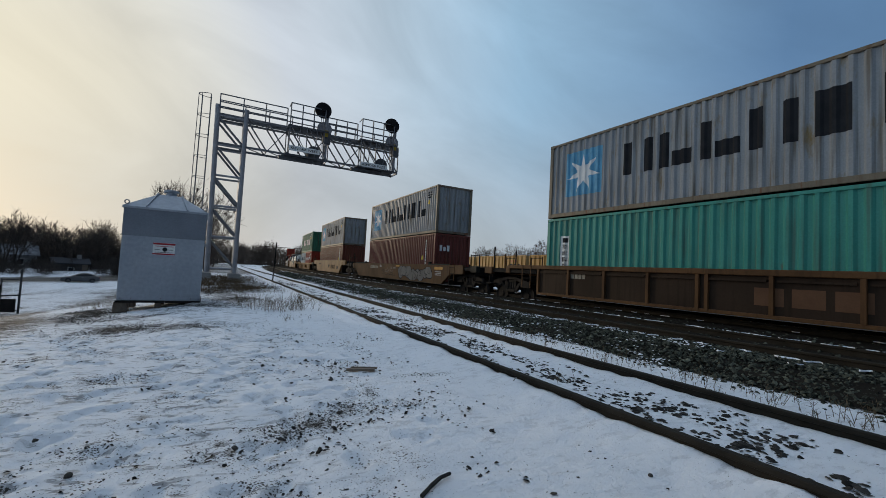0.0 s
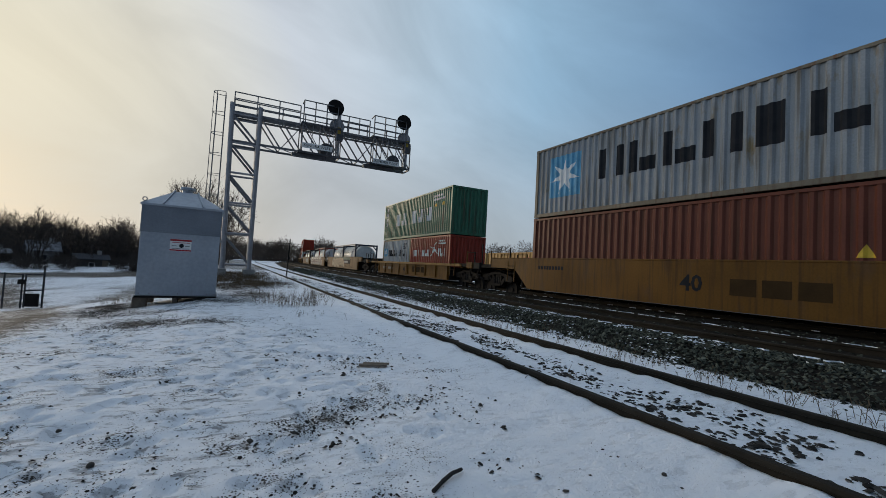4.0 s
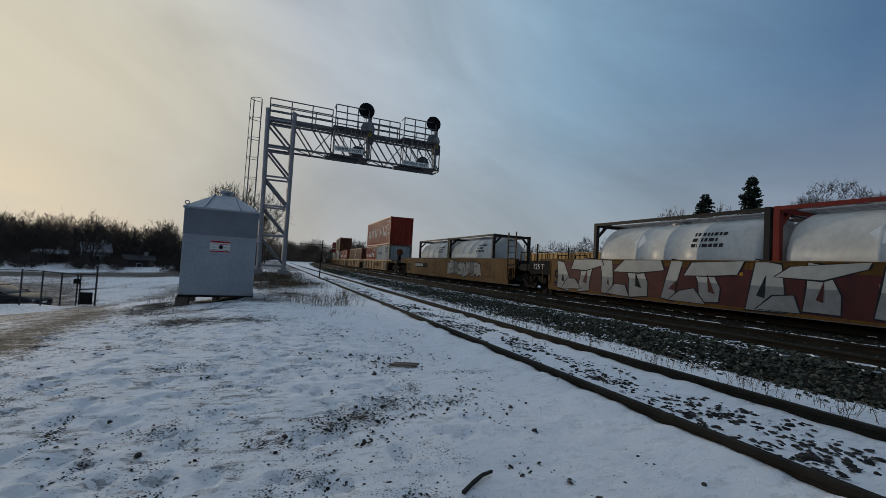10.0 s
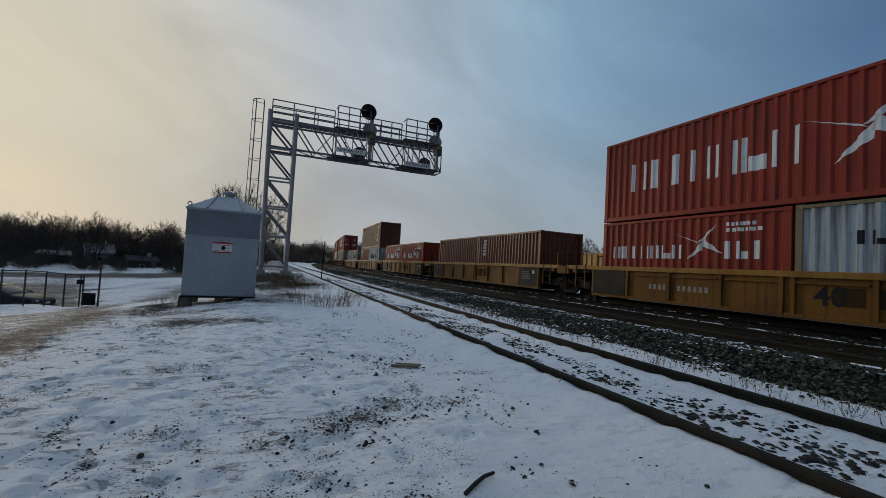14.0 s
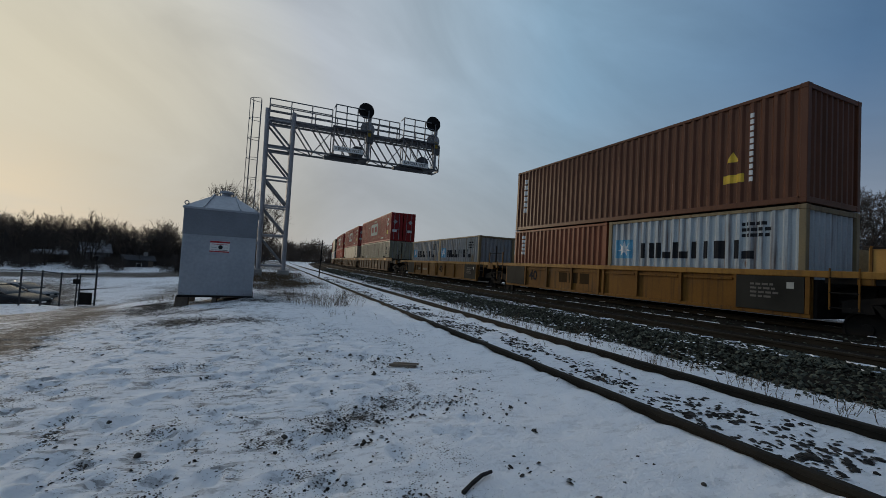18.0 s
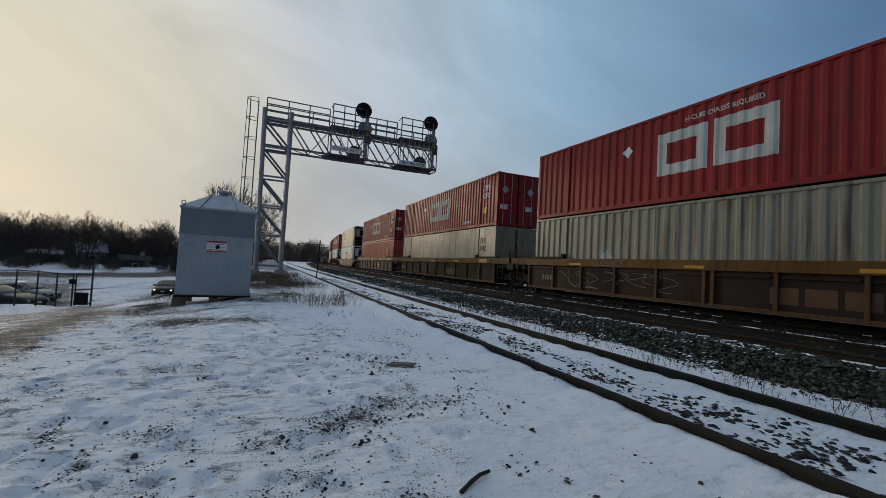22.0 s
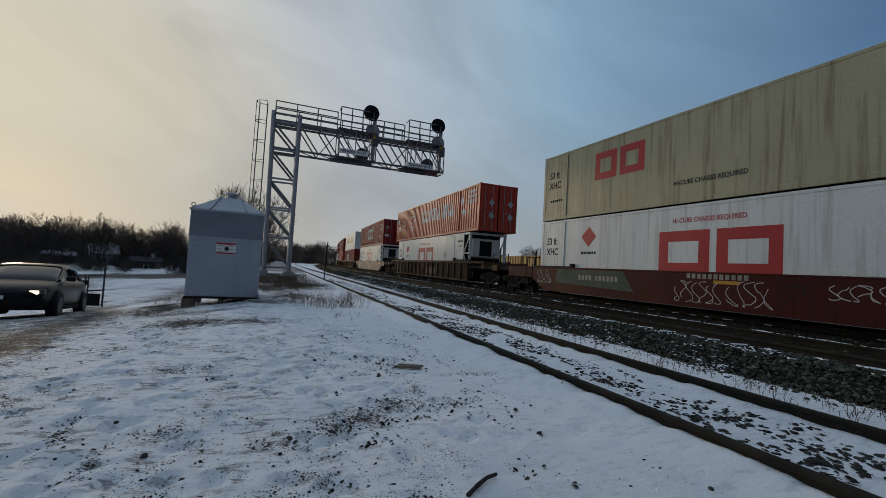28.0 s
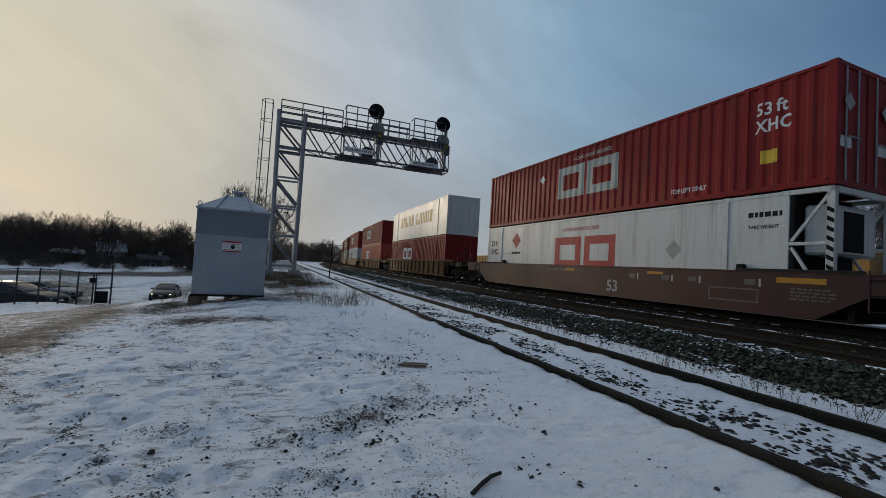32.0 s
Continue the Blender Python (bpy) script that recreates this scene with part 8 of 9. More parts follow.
def build_yard():
    for i, (y, dk) in enumerate(((8.4, None), (24.7, (-2.9, 0.85)), (41.2, None), (57.4, None), (73.5, None), (89.6, None), (-7.8, None))):
        gondola("yellow ribbed gondola car with a dusting of snow", pose(41.5 + 0.0007 * (y - 10) ** 2 * (1 if y > 10 else 0), y, 0.62, 0, 0, -max(0, y - 10) * 0.08), dk, i < 4)
    for o in (-RAIL_HALF, RAIL_HALF):
        solid("yard_rail", Geo().box(41.5 + o - 0.035, 41.5 + o + 0.035, -30, 60, 0.45, 0.62), M_RAIL, "rusty yard track rail under the gondolas", "rail", "rails", "structure")
    # snow bank of the yard, rising toward the houses
    v, f = [], []
    xs, ys = [17.5, 20, 24, 28, 33, 38, 46, 60, 90, 160, 300], list(range(-60, 260, 6))
    for y in ys:
        for k, x in enumerate(xs):
            xx = x + max(0, y - 10) ** 2 * C_K / 2
            z = -0.06 + 0.55 * smooth01((x - 20) / 18) + 0.3 * smooth01((x - 45) / 30) + 0.05 * noise.noise((x, y * 0.3, 0)) - (0.25 if k == 0 else 0)
            v.append((xx, y, z))
    n = len(xs)
    f = [(j * n + i, j * n + i + 1, (j + 1) * n + i + 1, (j + 1) * n + i) for j in range(len(ys) - 1) for i in range(n - 1)]
    tagged(link_part("yard_bank", mesh_of("yard_bank", v, f, True), M_SNOW, None), "snow-covered yard ground rising beyond the train", "snow bank", kind="structure")


build_yard()

# ---- houses ----


def house(label, at, w, d, hw, hr, wall, roof, windows=3):
    root = thing("house", label, "house", "houses", at=at)
    part("wall", Geo().box(-w / 2, w / 2, -d / 2, -d / 2 + 0.25, -1, hw), wall, root)
    part("wall", Geo().box(-w / 2, w / 2, d / 2 - 0.25, d / 2, -1, hw), wall, root)
    for sg in (-1, 1):
        part("gable_wall", Geo().prism([(-d / 2 + 0.25, -1), (d / 2 - 0.25, -1), (d / 2 - 0.25, hw), (0, hw + hr - 0.2), (-d / 2 + 0.25, hw)], "x", sg * w / 2 - 0.25 * (sg + 1) / 2, sg * w / 2 + 0.25 * (1 - sg) / 2), wall, root)
        y0, z0 = sg * (d / 2 + 0.4), hw - 0.25
        v = [(-w / 2 - 0.4, y0, z0), (w / 2 + 0.4, y0, z0), (w / 2 + 0.4, 0, hw + hr), (-w / 2 - 0.4, 0, hw + hr)]
        v += [(a, b, c + 0.18) for a, b, c in v]
        part("roof_slope", Geo().add(v, [(0, 1, 2, 3), (7, 6, 5, 4), (0, 4, 5, 1), (1, 5, 6, 2), (2, 6, 7, 3), (3, 7, 4, 0)]), roof, root)
    part("chimney", Geo().box(w * 0.2, w * 0.2 + 0.7, -0.35, 0.35, hw, hw + hr + 0.9), M_CONCRETE, root)
    for i in range(windows):
        xx = -w / 2 + w * (i + 0.7) / (windows + 0.4)
        wn = part("window", Geo().box(xx - 0.5, xx + 0.5, -d / 2 - 0.05, -d / 2 - 0.005, hw - 2.0, hw - 0.8), M_WHITE, root)
        part("pane", Geo().box(xx - 0.42, xx + 0.42, -d / 2 - 0.06, -d / 2 - 0.052, hw - 1.92, hw - 0.88), surface("window_glass", (0.02, 0.025, 0.03), rough=0.1), wn)
    part("door", Geo().box(w * 0.32, w * 0.32 + 0.9, -d / 2 - 0.05, -d / 2 - 0.005, -0.6, 1.4), M_WOOD, root)
    return root


def build_houses():
    dark = surface("dark_shingles", (0.05, 0.052, 0.06), (0.035, 0.037, 0.042), scale=4, rough=0.9, bump=0.3, bump_scale=20)
    snowy = surface("snowy_roof", (0.25, 0.26, 0.28), (0.07, 0.07, 0.075), scale=1.0, rough=0.9)
    cream = surface("pale_siding", (0.26, 0.26, 0.255), (0.19, 0.19, 0.185), scale=2, rough=0.8)
    brick = surface("brown_brick", (0.14, 0.085, 0.065), (0.10, 0.065, 0.05), scale=5, rough=0.9)
    timber = surface("weathered_boards", (0.075, 0.066, 0.06), (0.05, 0.045, 0.042), scale=3, rough=0.9)
    blue = surface("grey_siding", (0.30, 0.32, 0.35), rough=0.8, scale=2)
    for lab, az, dist, z, rot, w, d, hw, hr, wl, rf in (
            ("brick house with a dark shingled roof beyond the yard", 60.3, 78, 0.9, 24, 9.0, 8, 4.2, 2.9, brick, dark),
            ("pale house with a snowy roof beyond the yard", 70.6, 84, 0.9, 18, 9, 8, 4.0, 3.4, cream, snowy),
            ("grey-sided house beyond the yard", 75.5, 86, 0.9, 25, 9, 8, 4.2, 3.6, blue, dark),
            ("small pale house with a snowy roof among leafless trees", -16.9, 119, -1.9, -160, 4.6, 4.5, 2.3, 1.7, cream, snowy),
            ("small dark house among leafless trees", -13.2, 114, -2.8, -170, 5.2, 4, 1.3, 0.8, timber, dark),
            ("low dark shed with snow on its roof", -20.4, 121, -2.2, -170, 5.0, 4, 1.5, 0.6, timber, snowy)):
        p = polar(az, dist, z if dist < 100 else ground_z(dist * math.sin(radians(az)), dist * math.cos(radians(az))) + 0.2)
        house(lab, Matrix.Translation(p.translation) @ pose(0, 0, 0, 0, 0, -az + (0 if dist < 100 else 8)), w, d, hw, hr, wl, rf, 3 if dist < 100 else 1)


build_houses()

# ---- small trackside things ----


def weeds(name, label, places, seed):
    """Dry stalks in one mesh; places: (x, y, stalks, height, spread)."""
    rng = random.Random(seed)
    g = Geo()
    for x, y, n, height, spread in places:
        for _ in range(n):
            a = rng.uniform(0, 6.28)
            px, py = x + rng.gauss(0, spread), y + rng.gauss(0, spread)
            p = Vector((px, py, ground_z(px, py) - 0.03))
            d = Vector((math.cos(a) * rng.uniform(0, 0.6), math.sin(a) * rng.uniform(0, 0.6), 1)).normalized()
            q = p + d * height * rng.uniform(0.5, 1.1)
            g.tube(p, q, 0.0035, 3, 0.0015)
            for _ in range(3):
                m = p.lerp(q, rng.uniform(0.4, 0.95))
                e = m + Vector((rng.uniform(-1, 1), rng.uniform(-1, 1), rng.uniform(0.1, 1))).normalized() * height * 0.25
                g.tube(m, e, 0.0025, 3, 0.001)
    return tagged(link_part(name, mesh_of(name, g.v, g.f), M_WEED, None), label, "weeds", kind="stuff")


def build_small():
    rng = random.Random(9)
    weeds("dry_weeds", "thin dry weeds standing in snow beside the siding", [(rng.uniform(4.75, 5.45), 1.6 + 16 * (i / 90) ** 1.25 + rng.uniform(-0.25, 0.25), rng.randint(4, 9), rng.uniform(0.12, 0.28), 0.12) for i in range(90)], 1)
    weeds("siding_weeds", "thin dry weeds between the siding rails", [(rng.uniform(3.3, 4.2), rng.uniform(2.2, 12), 6, 0.18, 0.08) for i in range(8)], 2)
    weeds("weed_clumps", "brown dry weed clumps on the snow", [(1.15, 11.4, 60, 0.42, 0.22), (1.55, 11.2, 35, 0.4, 0.2), (2.0, 11.5, 70, 0.45, 0.2), (0.9, 12.3, 40, 0.5, 0.25), (2.6, 13.5, 30, 0.4, 0.25), (1.5, 9.2, 16, 0.16, 0.3)], 3)
    weeds("brown_grass", "dense brown dry grass below the gantry", [(rng.uniform(-1.4, 2.2), rng.uniform(17.5, 33), 90, rng.uniform(0.14, 0.3), 0.4) for i in range(70)], 4)
    weeds("bank_grass", "pale dry grass on the bank beside the hut", [(-2.6 - 0.35 * i + rng.uniform(-0.2, 0.2), 15.5 + rng.uniform(-1, 2.5), 22, 0.28, 0.25) for i in range(3)], 5)
    # stick, plank and larger stones on the snow
    g = Geo()
    pts = [Vector((1.02, 1.985, -0.1)), Vector((1.1, 2.04, -0.09)), Vector((1.19, 2.10, -0.088)), Vector((1.27, 2.135, -0.095))]
    for a, b, r in zip(pts[:-1], pts[1:], (0.012, 0.0125, 0.011)):
        g.tube(a, b, r, 8, r * 0.9)
    solid("stick", g, surface("wet_bark", (0.02, 0.017, 0.015), rough=0.7), "short dark broken stick lying on the snow", "stick")
    g = Geo()
    g.bar((1.38, 4.72, -0.1), (1.68, 4.62, -0.095), 0.05, 0.025)
    g.bar((1.45, 4.78, -0.095), (1.72, 4.66, -0.09), 0.03, 0.02)
    solid("plank", g, M_WOOD, "splintered grey plank lying on the snow", "plank")
    for i, (x, y, r) in enumerate(((1.13, 4.4, 0.045), (0.19, 2.96, 0.04), (2.86, 3.62, 0.05), (0.55, 5.2, 0.04), (2.43, 1.69, 0.03), (1.9, 3.0, 0.025), (1.05, 5.35, 0.04), (1.35, 5.1, 0.04), (-0.6, 2.9, 0.035), (-0.9, 3.5, 0.03), (0.62, 3.9, 0.03), (-0.35, 2.55, 0.03))):
        rg = random.Random(300 + i)
        bm = bmesh.new()
        r *= 0.5
        bmesh.ops.create_icosphere(bm, subdivisions=2, radius=r)
        for q in bm.verts:
            q.co *= 1 + 0.5 * noise.noise(q.co * (1.2 / r) + Vector((i, 0, 0)))
            q.co.z *= 0.75
        me = bpy.data.meshes.new("stone")
        bm.to_mesh(me)
        bm.free()
        tagged(link_part("stone", me, M_GRIT, None, "", pose(x, y, ground_z(x, y) + r * 0.4, 0, 0, rg.uniform(0, 360))), "dark angular stone lying on the snow", "stone", "stones on the snow")
    # marker post by the siding
    mp = thing("marker_post", "thin dark steel marker post beside the siding", "post", at=pose(3.1, 27.4, -0.15))
    part("pole", Geo().tube((0, 0, 0), (0.08, 0, 2.45), 0.035, 8), M_STEEL_DARK, mp)
    part("plate", Geo().box(-0.0, 0.12, -0.03, -0.02, 1.15, 1.35), M_STEEL_DARK, mp)
    # joint clamp on the near rail
    solid("rail_joint", Geo().tube((2.93 - 0.03, 3.60, -0.02), (2.93 - 0.045, 3.625, -0.06), 0.006, 6).tube((2.93 - 0.045, 3.625, -0.06), (2.93 - 0.04, 3.62, -0.13), 0.006, 6), M_GALV, "pale bond wire clip on the siding rail", "rail clip")
    # far signal bridge over the tracks
    fb = thing("far_signal_bridge", "dark steel signal bridge far down the line", "signal bridge", at=pose(23, 205, -0.5, 0, 0, -12))
    part("beam", Geo().box(-9, 12, -0.3, 0.3, 7.4, 7.6), M_STEEL_DARK, fb)
    part("beam", Geo().box(-9, 12, -0.3, 0.3, 8.6, 8.8), M_STEEL_DARK, fb)
    for i in range(11):
        part("web_member", Geo().bar((-9 + i * 2.1, 0, 7.5), (-9 + (i + 1) * 2.1 - 1.05, 0, 8.7), 0.14), M_STEEL_DARK, fb)
    for x in (-9, 12):
        part("leg", Geo().box(x - 0.25, x + 0.25, -0.3, 0.3, -3, 8.8), M_STEEL_DARK, fb)


build_small()

# ---- fence and gate ----


M_FENCE = surface("dull_fence_steel", (0.055, 0.055, 0.058), (0.038, 0.038, 0.04), scale=3, rough=0.7, metal=0.2)


def build_fence():
    root = thing("chain_link_fence", "grey chain-link fence with an open gate beside the road", "fence")
    pts = [(-12.4, 26.2), (-11.7, 26.6), (-11.0, 27.0), (-10.35, 27.4), (-9.73, 27.8), (-9.2, 28.2)]
    hh = 1.75
    for i, (x, y) in enumerate(pts):
        z = ground_z(x, y)
        part("post", Geo().tube((x, y, z - 0.3), (x, y, z + hh), 0.038, 8), M_FENCE, root)
        if i:
            a, b = pts[i - 1], (x, y)
            za = ground_z(*a)
            part("top_rail", Geo().bar((a[0], a[1], za + hh - 0.06), (x, y, z + hh - 0.06), 0.045), M_FENCE, root)
            part("bottom_wire", Geo().bar((a[0], a[1], za + 0.08), (x, y, z + 0.08), 0.02), M_FENCE, root)
            g = Geo()
            for k in range(16):
                t0 = k / 16
                for t1 in (t0 + 0.55, t0 - 0.55):
                    u = min(1, max(0, t1))
                    v = abs(u - t0) / 0.55
                    g.bar((a[0] + (x - a[0]) * t0, a[1] + (y - a[1]) * t0, za + (z - za) * t0 + 0.08), (a[0] + (x - a[0]) * u, a[1] + (y - a[1]) * u, za + (z - za) * u + 0.08 + 1.6 * v), 0.0022)
            ms = part("wire_mesh", g, M_FENCE, root)
            ms["kind"] = "stuff"
    gt = thing("gate", "open wire gate leaf in a steel tube frame", "gate")
    a, b = (-9.08, 28.2), (-8.4, 28.25)
    za, zb = ground_z(*a), ground_z(*b)
    part("frame_post", Geo().tube((*a, za + 0.05), (*a, za + 1.75), 0.035, 8), M_FENCE, gt)
    part("frame_post", Geo().tube((*b, zb - 0.2), (*b, zb + 2.15), 0.045, 8), M_FENCE, gt)
    for k in (0.15, 0.9, 1.7):
        part("frame_bar", Geo().tube((*a, za + k), (*b, zb + k), 0.03, 8), M_FENCE, gt)
    part("sign_plate", Geo().box(-9.03, -8.5, 28.15, 28.19, za + 0.1, za + 0.75), M_STEEL_DARK, gt)
    part("lock_box", Geo().box(-9.35, -9.05, 28.1, 28.18, za + 1.2, za + 1.45), M_STEEL_DARK, gt)


build_fence()

# ---- cars ----
M_TYRE = M_RUBBER
M_GLASS = surface("car_glass", (0.018, 0.02, 0.022), rough=0.1, scale=2, spec=0.45)


def glow(name, col, strength):
    m = bpy.data.materials.new(name)
    m.use_nodes = True
    b = m.node_tree.nodes["Principled BSDF"]
    b.inputs["Base Color"].default_value = (*col, 1)
    b.inputs["Emission Color"].default_value = (*col, 1)
    b.inputs["Emission Strength"].default_value = strength
    return m


M_HEAD = glow("headlight_on", (1.0, 0.80, 0.5), 2.2)
M_LENS = surface("lamp_lens", (0.55, 0.55, 0.55), rough=0.15, scale=2)
M_LENS_DARK = surface("dark_lens", (0.06, 0.06, 0.065), rough=0.2, scale=2)
M_TAIL = surface("tail_lamp", (0.25, 0.01, 0.01), rough=0.2, scale=2)


def sedan(col, label, lights):
    """A four-door saloon; nose along -y, origin on the ground."""
    root = thing("sedan_car", label, "car", "cars")
    body_mat = surface("car_%d_%d_%d" % tuple(int(c * 999) for c in col), col, [c * 0.85 for c in col], scale=0.6, rough=0.34, spec=0.25, stain=[c * 0.8 + 0.004 for c in col], stain_amount=0.4, stain_edge=0.3)
    # stations along the car: y, half width, bottom, belt height
    st = [(-2.30, 0.62, 0.38, 0.62), (-2.18, 0.80, 0.24, 0.72), (-1.75, 0.88, 0.20, 0.82), (-0.9, 0.91, 0.20, 0.93), (-0.3, 0.915, 0.20, 0.96), (0.7, 0.915, 0.20, 0.98), (1.45, 0.90, 0.20, 1.0), (2.05, 0.84, 0.24, 0.98), (2.25, 0.72, 0.36, 0.9)]
    v, f = [], []
    for y, w, b, t in st:
        half = [(0.80, b), (0.95, b + 0.07), (1.0, b + 0.22), (1.0, b + (t - b) * 0.6), (0.985, b + (t - b) * 0.8), (0.94, t - 0.02), (0.80, t + 0.015), (0.4, t + 0.035)]
        v += [(w * k, y, z) for k, z in half] + [(-w * k, y, z) for k, z in half[::-1]]
    n = 16
    for k in range(len(st) - 1):
        for i in range(n):
            j = (i + 1) % n
            f.append((k * n + i, k * n + j, (k + 1) * n + j, (k + 1) * n + i))
    f += [tuple(range(n))[::-1], tuple(range((len(st) - 1) * n, len(st) * n))]
    body = part("body", Geo().add(v, f), body_mat, root, smooth=True)
    for sx in (-1, 1):
        for y in (-1.42, 1.32):
            part("wheel_arch", Geo().lathe([(0.0, sx * 0.895), (0.35, sx * 0.88), (0.35, sx * 0.917), (0.0, sx * 0.922)], "x", 20, (0, y, 0.34)), M_BLACK, body)
        part("sill", Geo().box(min(sx * 0.88, sx * 0.92), max(sx * 0.88, sx * 0.92), -1.0, 0.95, 0.2, 0.3, 0.01), M_BLACK, body)
    # cabin: a rounded glasshouse, its roof and pillars over it
    gh = [(-1.02, 0.80, 0.62, 0.95), (-0.75, 0.82, 0.66, 1.09), (-0.4, 0.82, 0.66, 1.25), (-0.05, 0.82, 0.64, 1.37), (0.35, 0.82, 0.63, 1.42), (0.75, 0.81, 0.62, 1.42), (1.1, 0.79, 0.60, 1.34), (1.45, 0.76, 0.58, 1.19), (1.85, 0.72, 0.55, 1.0)]
    v, f, n = [], [], 8
    for y, wb, wt, zt in gh:
        zb = 0.93
        mid = zb + (zt - zb) * 0.75
        h = [(wb, zb), (wb - (wb - wt) * 0.75, mid), (wt * 0.93, zt - 0.015), (wt * 0.5, zt + 0.008)]
        v += [(k, y, z) for k, z in h] + [(-k, y, z) for k, z in h[::-1]]
    for k in range(len(gh) - 1):
        f += [(k * n + i, k * n + i + 1, (k + 1) * n + i + 1, (k + 1) * n + i) for i in range(n - 1)]
    f += [tuple(range(n))[::-1], tuple(range((len(gh) - 1) * n, len(gh) * n))]
    part("glasshouse", Geo().add(v, f), M_GLASS, root, "dark tinted glass", smooth=True)
    v, f, n = [], [], 6
    for y, wb, wt, zt in ((-0.12, 0.82, 0.645, 1.345),) + tuple(gh[3:7]):
        h = [(wb - (wb - wt) * 0.75 + 0.02, 0.95 + (zt - 0.95) * 0.75), (wt * 0.95, zt + 0.004), (wt * 0.5, zt + 0.025)]
        v += [(k, y, z) for k, z in h] + [(-k, y, z) for k, z in h[::-1]]
    for k in range(4):
        f += [(k * n + i, k * n + i + 1, (k + 1) * n + i + 1, (k + 1) * n + i) for i in range(n - 1)]
    part("roof", Geo().add(v, f), body_mat, root, smooth=True)
    for sx in (-1, 1):
        part("pillar", Geo().bar((sx * 0.815, -1.0, 0.95), (sx * 0.70, -0.1, 1.29), 0.05), body_mat, root)
        part("pillar", Geo().bar((sx * 0.76, 1.75, 0.98), (sx * 0.66, 1.05, 1.29), 0.07), body_mat, root)
        part("pillar", Geo().bar((sx * 0.835, 0.32, 0.95), (sx * 0.70, 0.36, 1.32), 0.05), M_BLACK, root)
        part("mirror", Geo().box(sx * 0.98 - 0.1, sx * 0.98 + 0.1, -0.72, -0.58, 0.94, 1.08, 0.03), body_mat, root)
        part("headlight", Geo().box(sx * 0.64 - 0.09, sx * 0.64 + 0.09, -2.27, -2.1, 0.58, 0.67, 0.02), M_HEAD if lights else M_LENS, root)
        part("headlight_lens", Geo().box(sx * 0.62 - 0.2, sx * 0.62 + 0.2, -2.22, -2.05, 0.56, 0.71, 0.03), M_LENS_DARK, root)
        part("tail_light", Geo().box(sx * 0.66 - 0.14, sx * 0.66 + 0.14, 2.12, 2.27, 0.74, 0.88, 0.02), M_TAIL, root)
        part("door_handle", Geo().box(sx * 0.915 - 0.02, sx * 0.915 + 0.02, 0.05, 0.25, 0.82, 0.85), M_GALV, root)
        for y in (-1.42, 1.32):
            wl = part("wheel", Geo().lathe([(0.0, -0.09), (0.2, -0.1), (0.22, -0.08), (0.31, -0.11), (0.325, -0.08), (0.325, 0.08), (0.31, 0.11), (0.0, 0.1)], "x", 24, (sx * 0.86, y, 0.325)), M_TYRE, root, "black winter tyre")
            part("rim", Geo().lathe([(0.0, 0.1), (0.21, 0.115), (0.21, 0.09), (0.0, 0.09)] if sx > 0 else [(0.0, -0.1), (0.21, -0.115), (0.21, -0.09), (0.0, -0.09)], "x", 10, (sx * 0.86, y, 0.325)), surface("dull_alloy", (0.09, 0.09, 0.092), rough=0.5, metal=0.5), wl)
    part("grille", Geo().box(-0.5, 0.5, -2.31, -2.24, 0.44, 0.6, 0.02), M_BLACK, root)
    part("bumper_intake", Geo().box(-0.6, 0.6, -2.27, -2.18, 0.27, 0.38, 0.02), M_BLACK, root)
    part("plate", Geo().box(-0.16, 0.16, -2.325, -2.312, 0.46, 0.55), M_WHITE, root, "pale blank number plate")
    return root


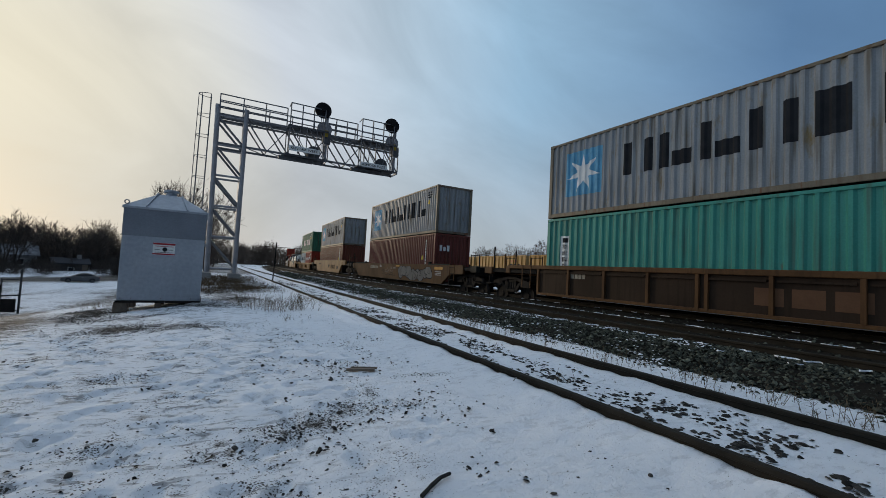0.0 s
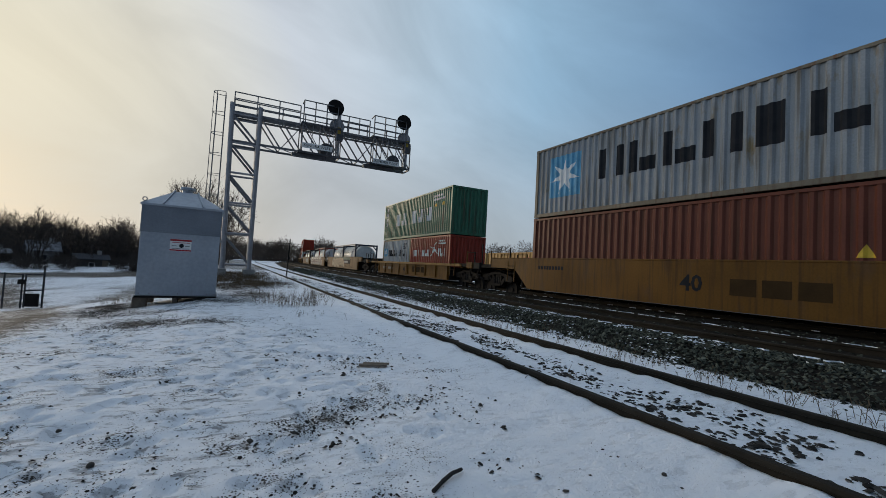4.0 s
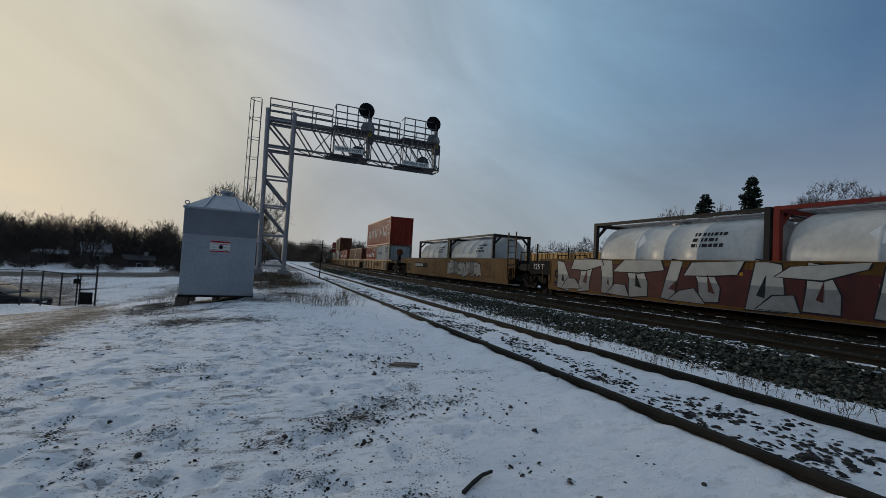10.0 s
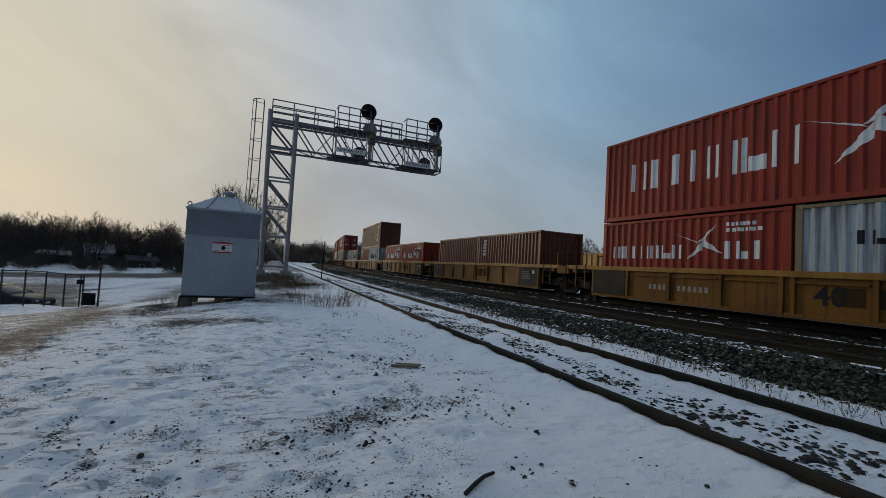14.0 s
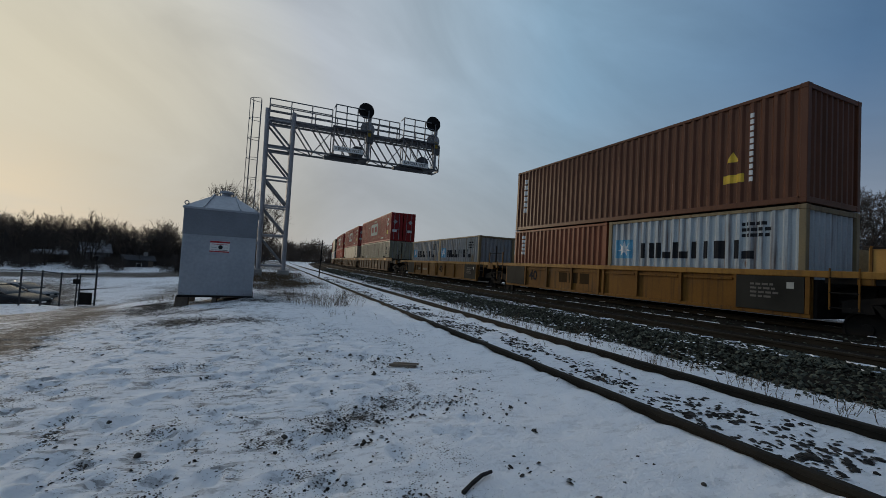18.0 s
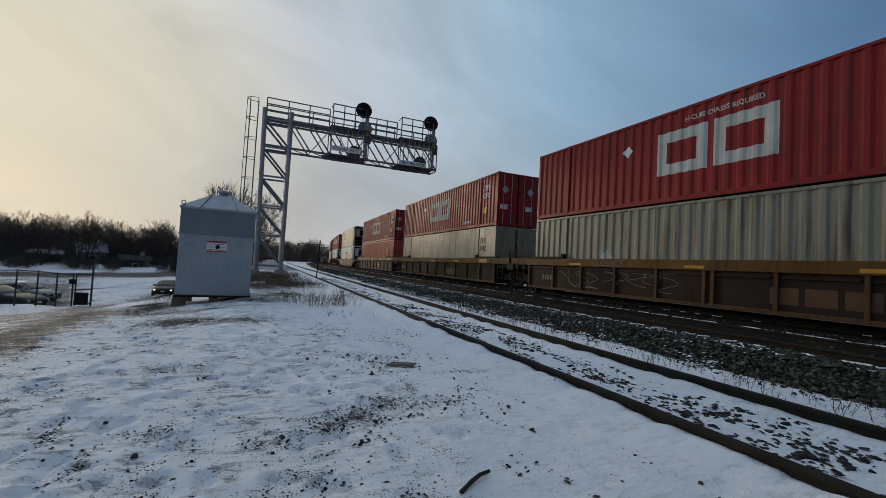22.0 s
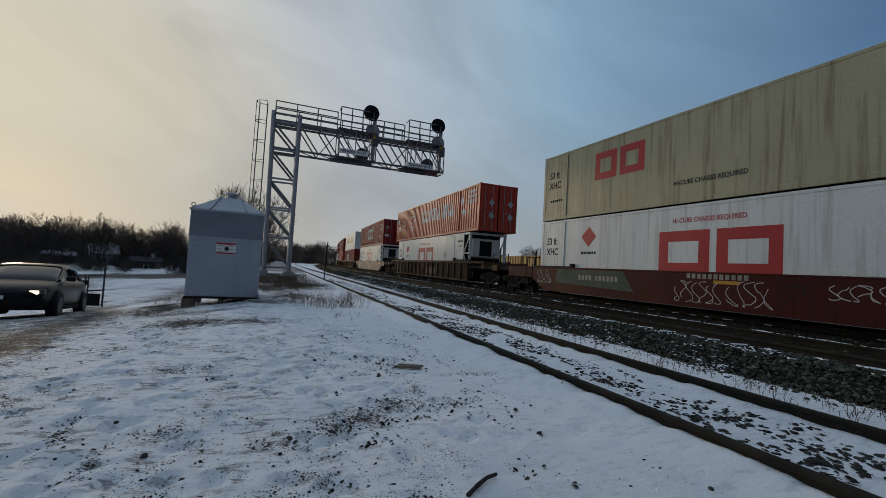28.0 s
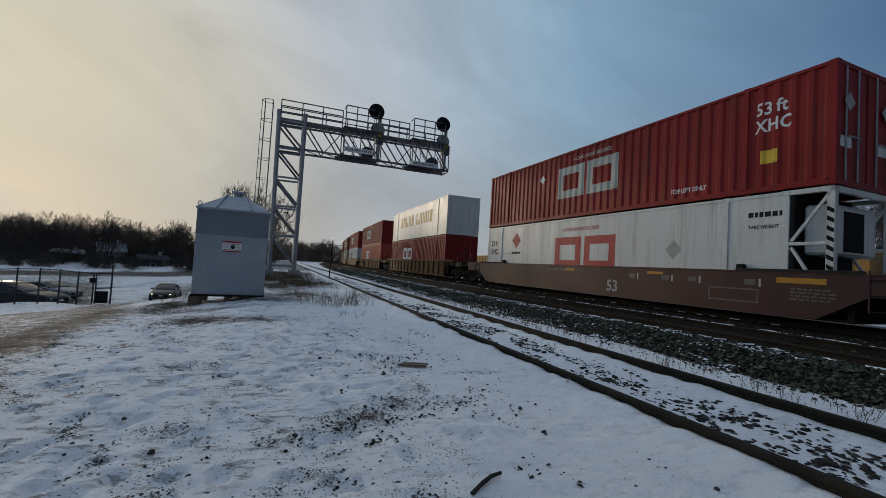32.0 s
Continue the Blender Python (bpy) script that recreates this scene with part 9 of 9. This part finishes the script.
def car_rows(way):
    """Rows along a ground path: (t, x, y); the nose follows the path."""
    rows = []
    prev = None
    for i, (t, x, y) in enumerate(way):
        a, b = way[max(0, i - 1)], way[min(len(way) - 1, i + 1)]
        dx, dy = b[1] - a[1], b[2] - a[2]
        if math.hypot(dx, dy) < 0.05:
            hd = prev if prev is not None else 0.0
        else:
            hd = math.degrees(math.atan2(dx, -dy))
        prev = hd
        e = 0.9
        cx, sy = math.sin(radians(hd)) * e, -math.cos(radians(hd)) * e
        slope = math.degrees(math.atan2(ground_z(x - cx, y - sy) - ground_z(x + cx, y + sy), 2 * e))
        rows.append((t, pose(x, y, ground_z(x, y) + 0.01, 0, 0, hd) @ pose(0, 0, 0, slope, 0, 0)))
    return rows


CARS = []
CARS.append((sedan((0.009, 0.009, 0.01), "dark sedan with its headlights on, driving up the dirt road", True),
             [(0.0, -9.6, 118), (11.0, -9.6, 118), (16.0, -5.5, 84), (20.0, -7.3, 60), (21.0, -8.4, 54.5), (22.0, -8.56, 49.0), (23.0, -8.35, 43.8), (25.0, -8.1, 34.2), (26.3, -7.5, 25.5), (27.5, -6.6, 17.7), (28.0, -6.05, 14.8), (28.5, -5.78, 12.0), (29.0, -5.75, 9.6), (29.5, -5.9, 7.2), (30.2, -6.6, 4.0), (31.0, -8.2, 0.4), (32.0, -10.6, -4.0)]))
CARS.append((sedan((0.07, 0.07, 0.075), "grey sedan with its headlights on, coming up the dirt road", True),
             [(0.0, -9.6, 150), (18.0, -9.6, 150), (23.0, -9.5, 104), (27.0, -9.5, 74), (29.5, -9.4, 57.5), (31.0, -9.3, 50.0), (32.0, -9.1, 44.4)]))
CARS.append((sedan((0.10, 0.10, 0.105), "dark grey sedan passing along the far road", False),
             [(0.0, -17.8, 82.1), (1.0, -21.8, 81.1), (2.0, -26.0, 79.9), (3.0, -30.4, 78.5), (6.0, -44, 74), (9.0, -57, 69), (10.0, -60, 68), (32.0, -60.2, 68)]))
CARS.append((sedan((0.30, 0.305, 0.31), "silver grey sedan parked beyond the fence", False),
             [(0.0, -52.0, 58.5), (12.0, -44.0, 55.2), (14.5, -29.5, 49.3), (16.0, -22.0, 46.2), (17.0, -19.3, 45.1), (18.0, -17.9, 44.5), (19.0, -17.4, 44.3), (32.0, -17.35, 44.28)]))
parked = sedan((0.012, 0.012, 0.013), "black sedan parked beyond the chain-link fence", False)
parked.matrix_basis = pose(-13.5, 30.8, ground_z(-13.5, 30.8) + 0.01, 0, 0, 76)


# ---- what moves ----


def motions():
    for ob, s, z in TRAIN:
        walk(ob, train_rows(s, z))
    for ob, way in CARS:
        walk(ob, car_rows(way))


motions()
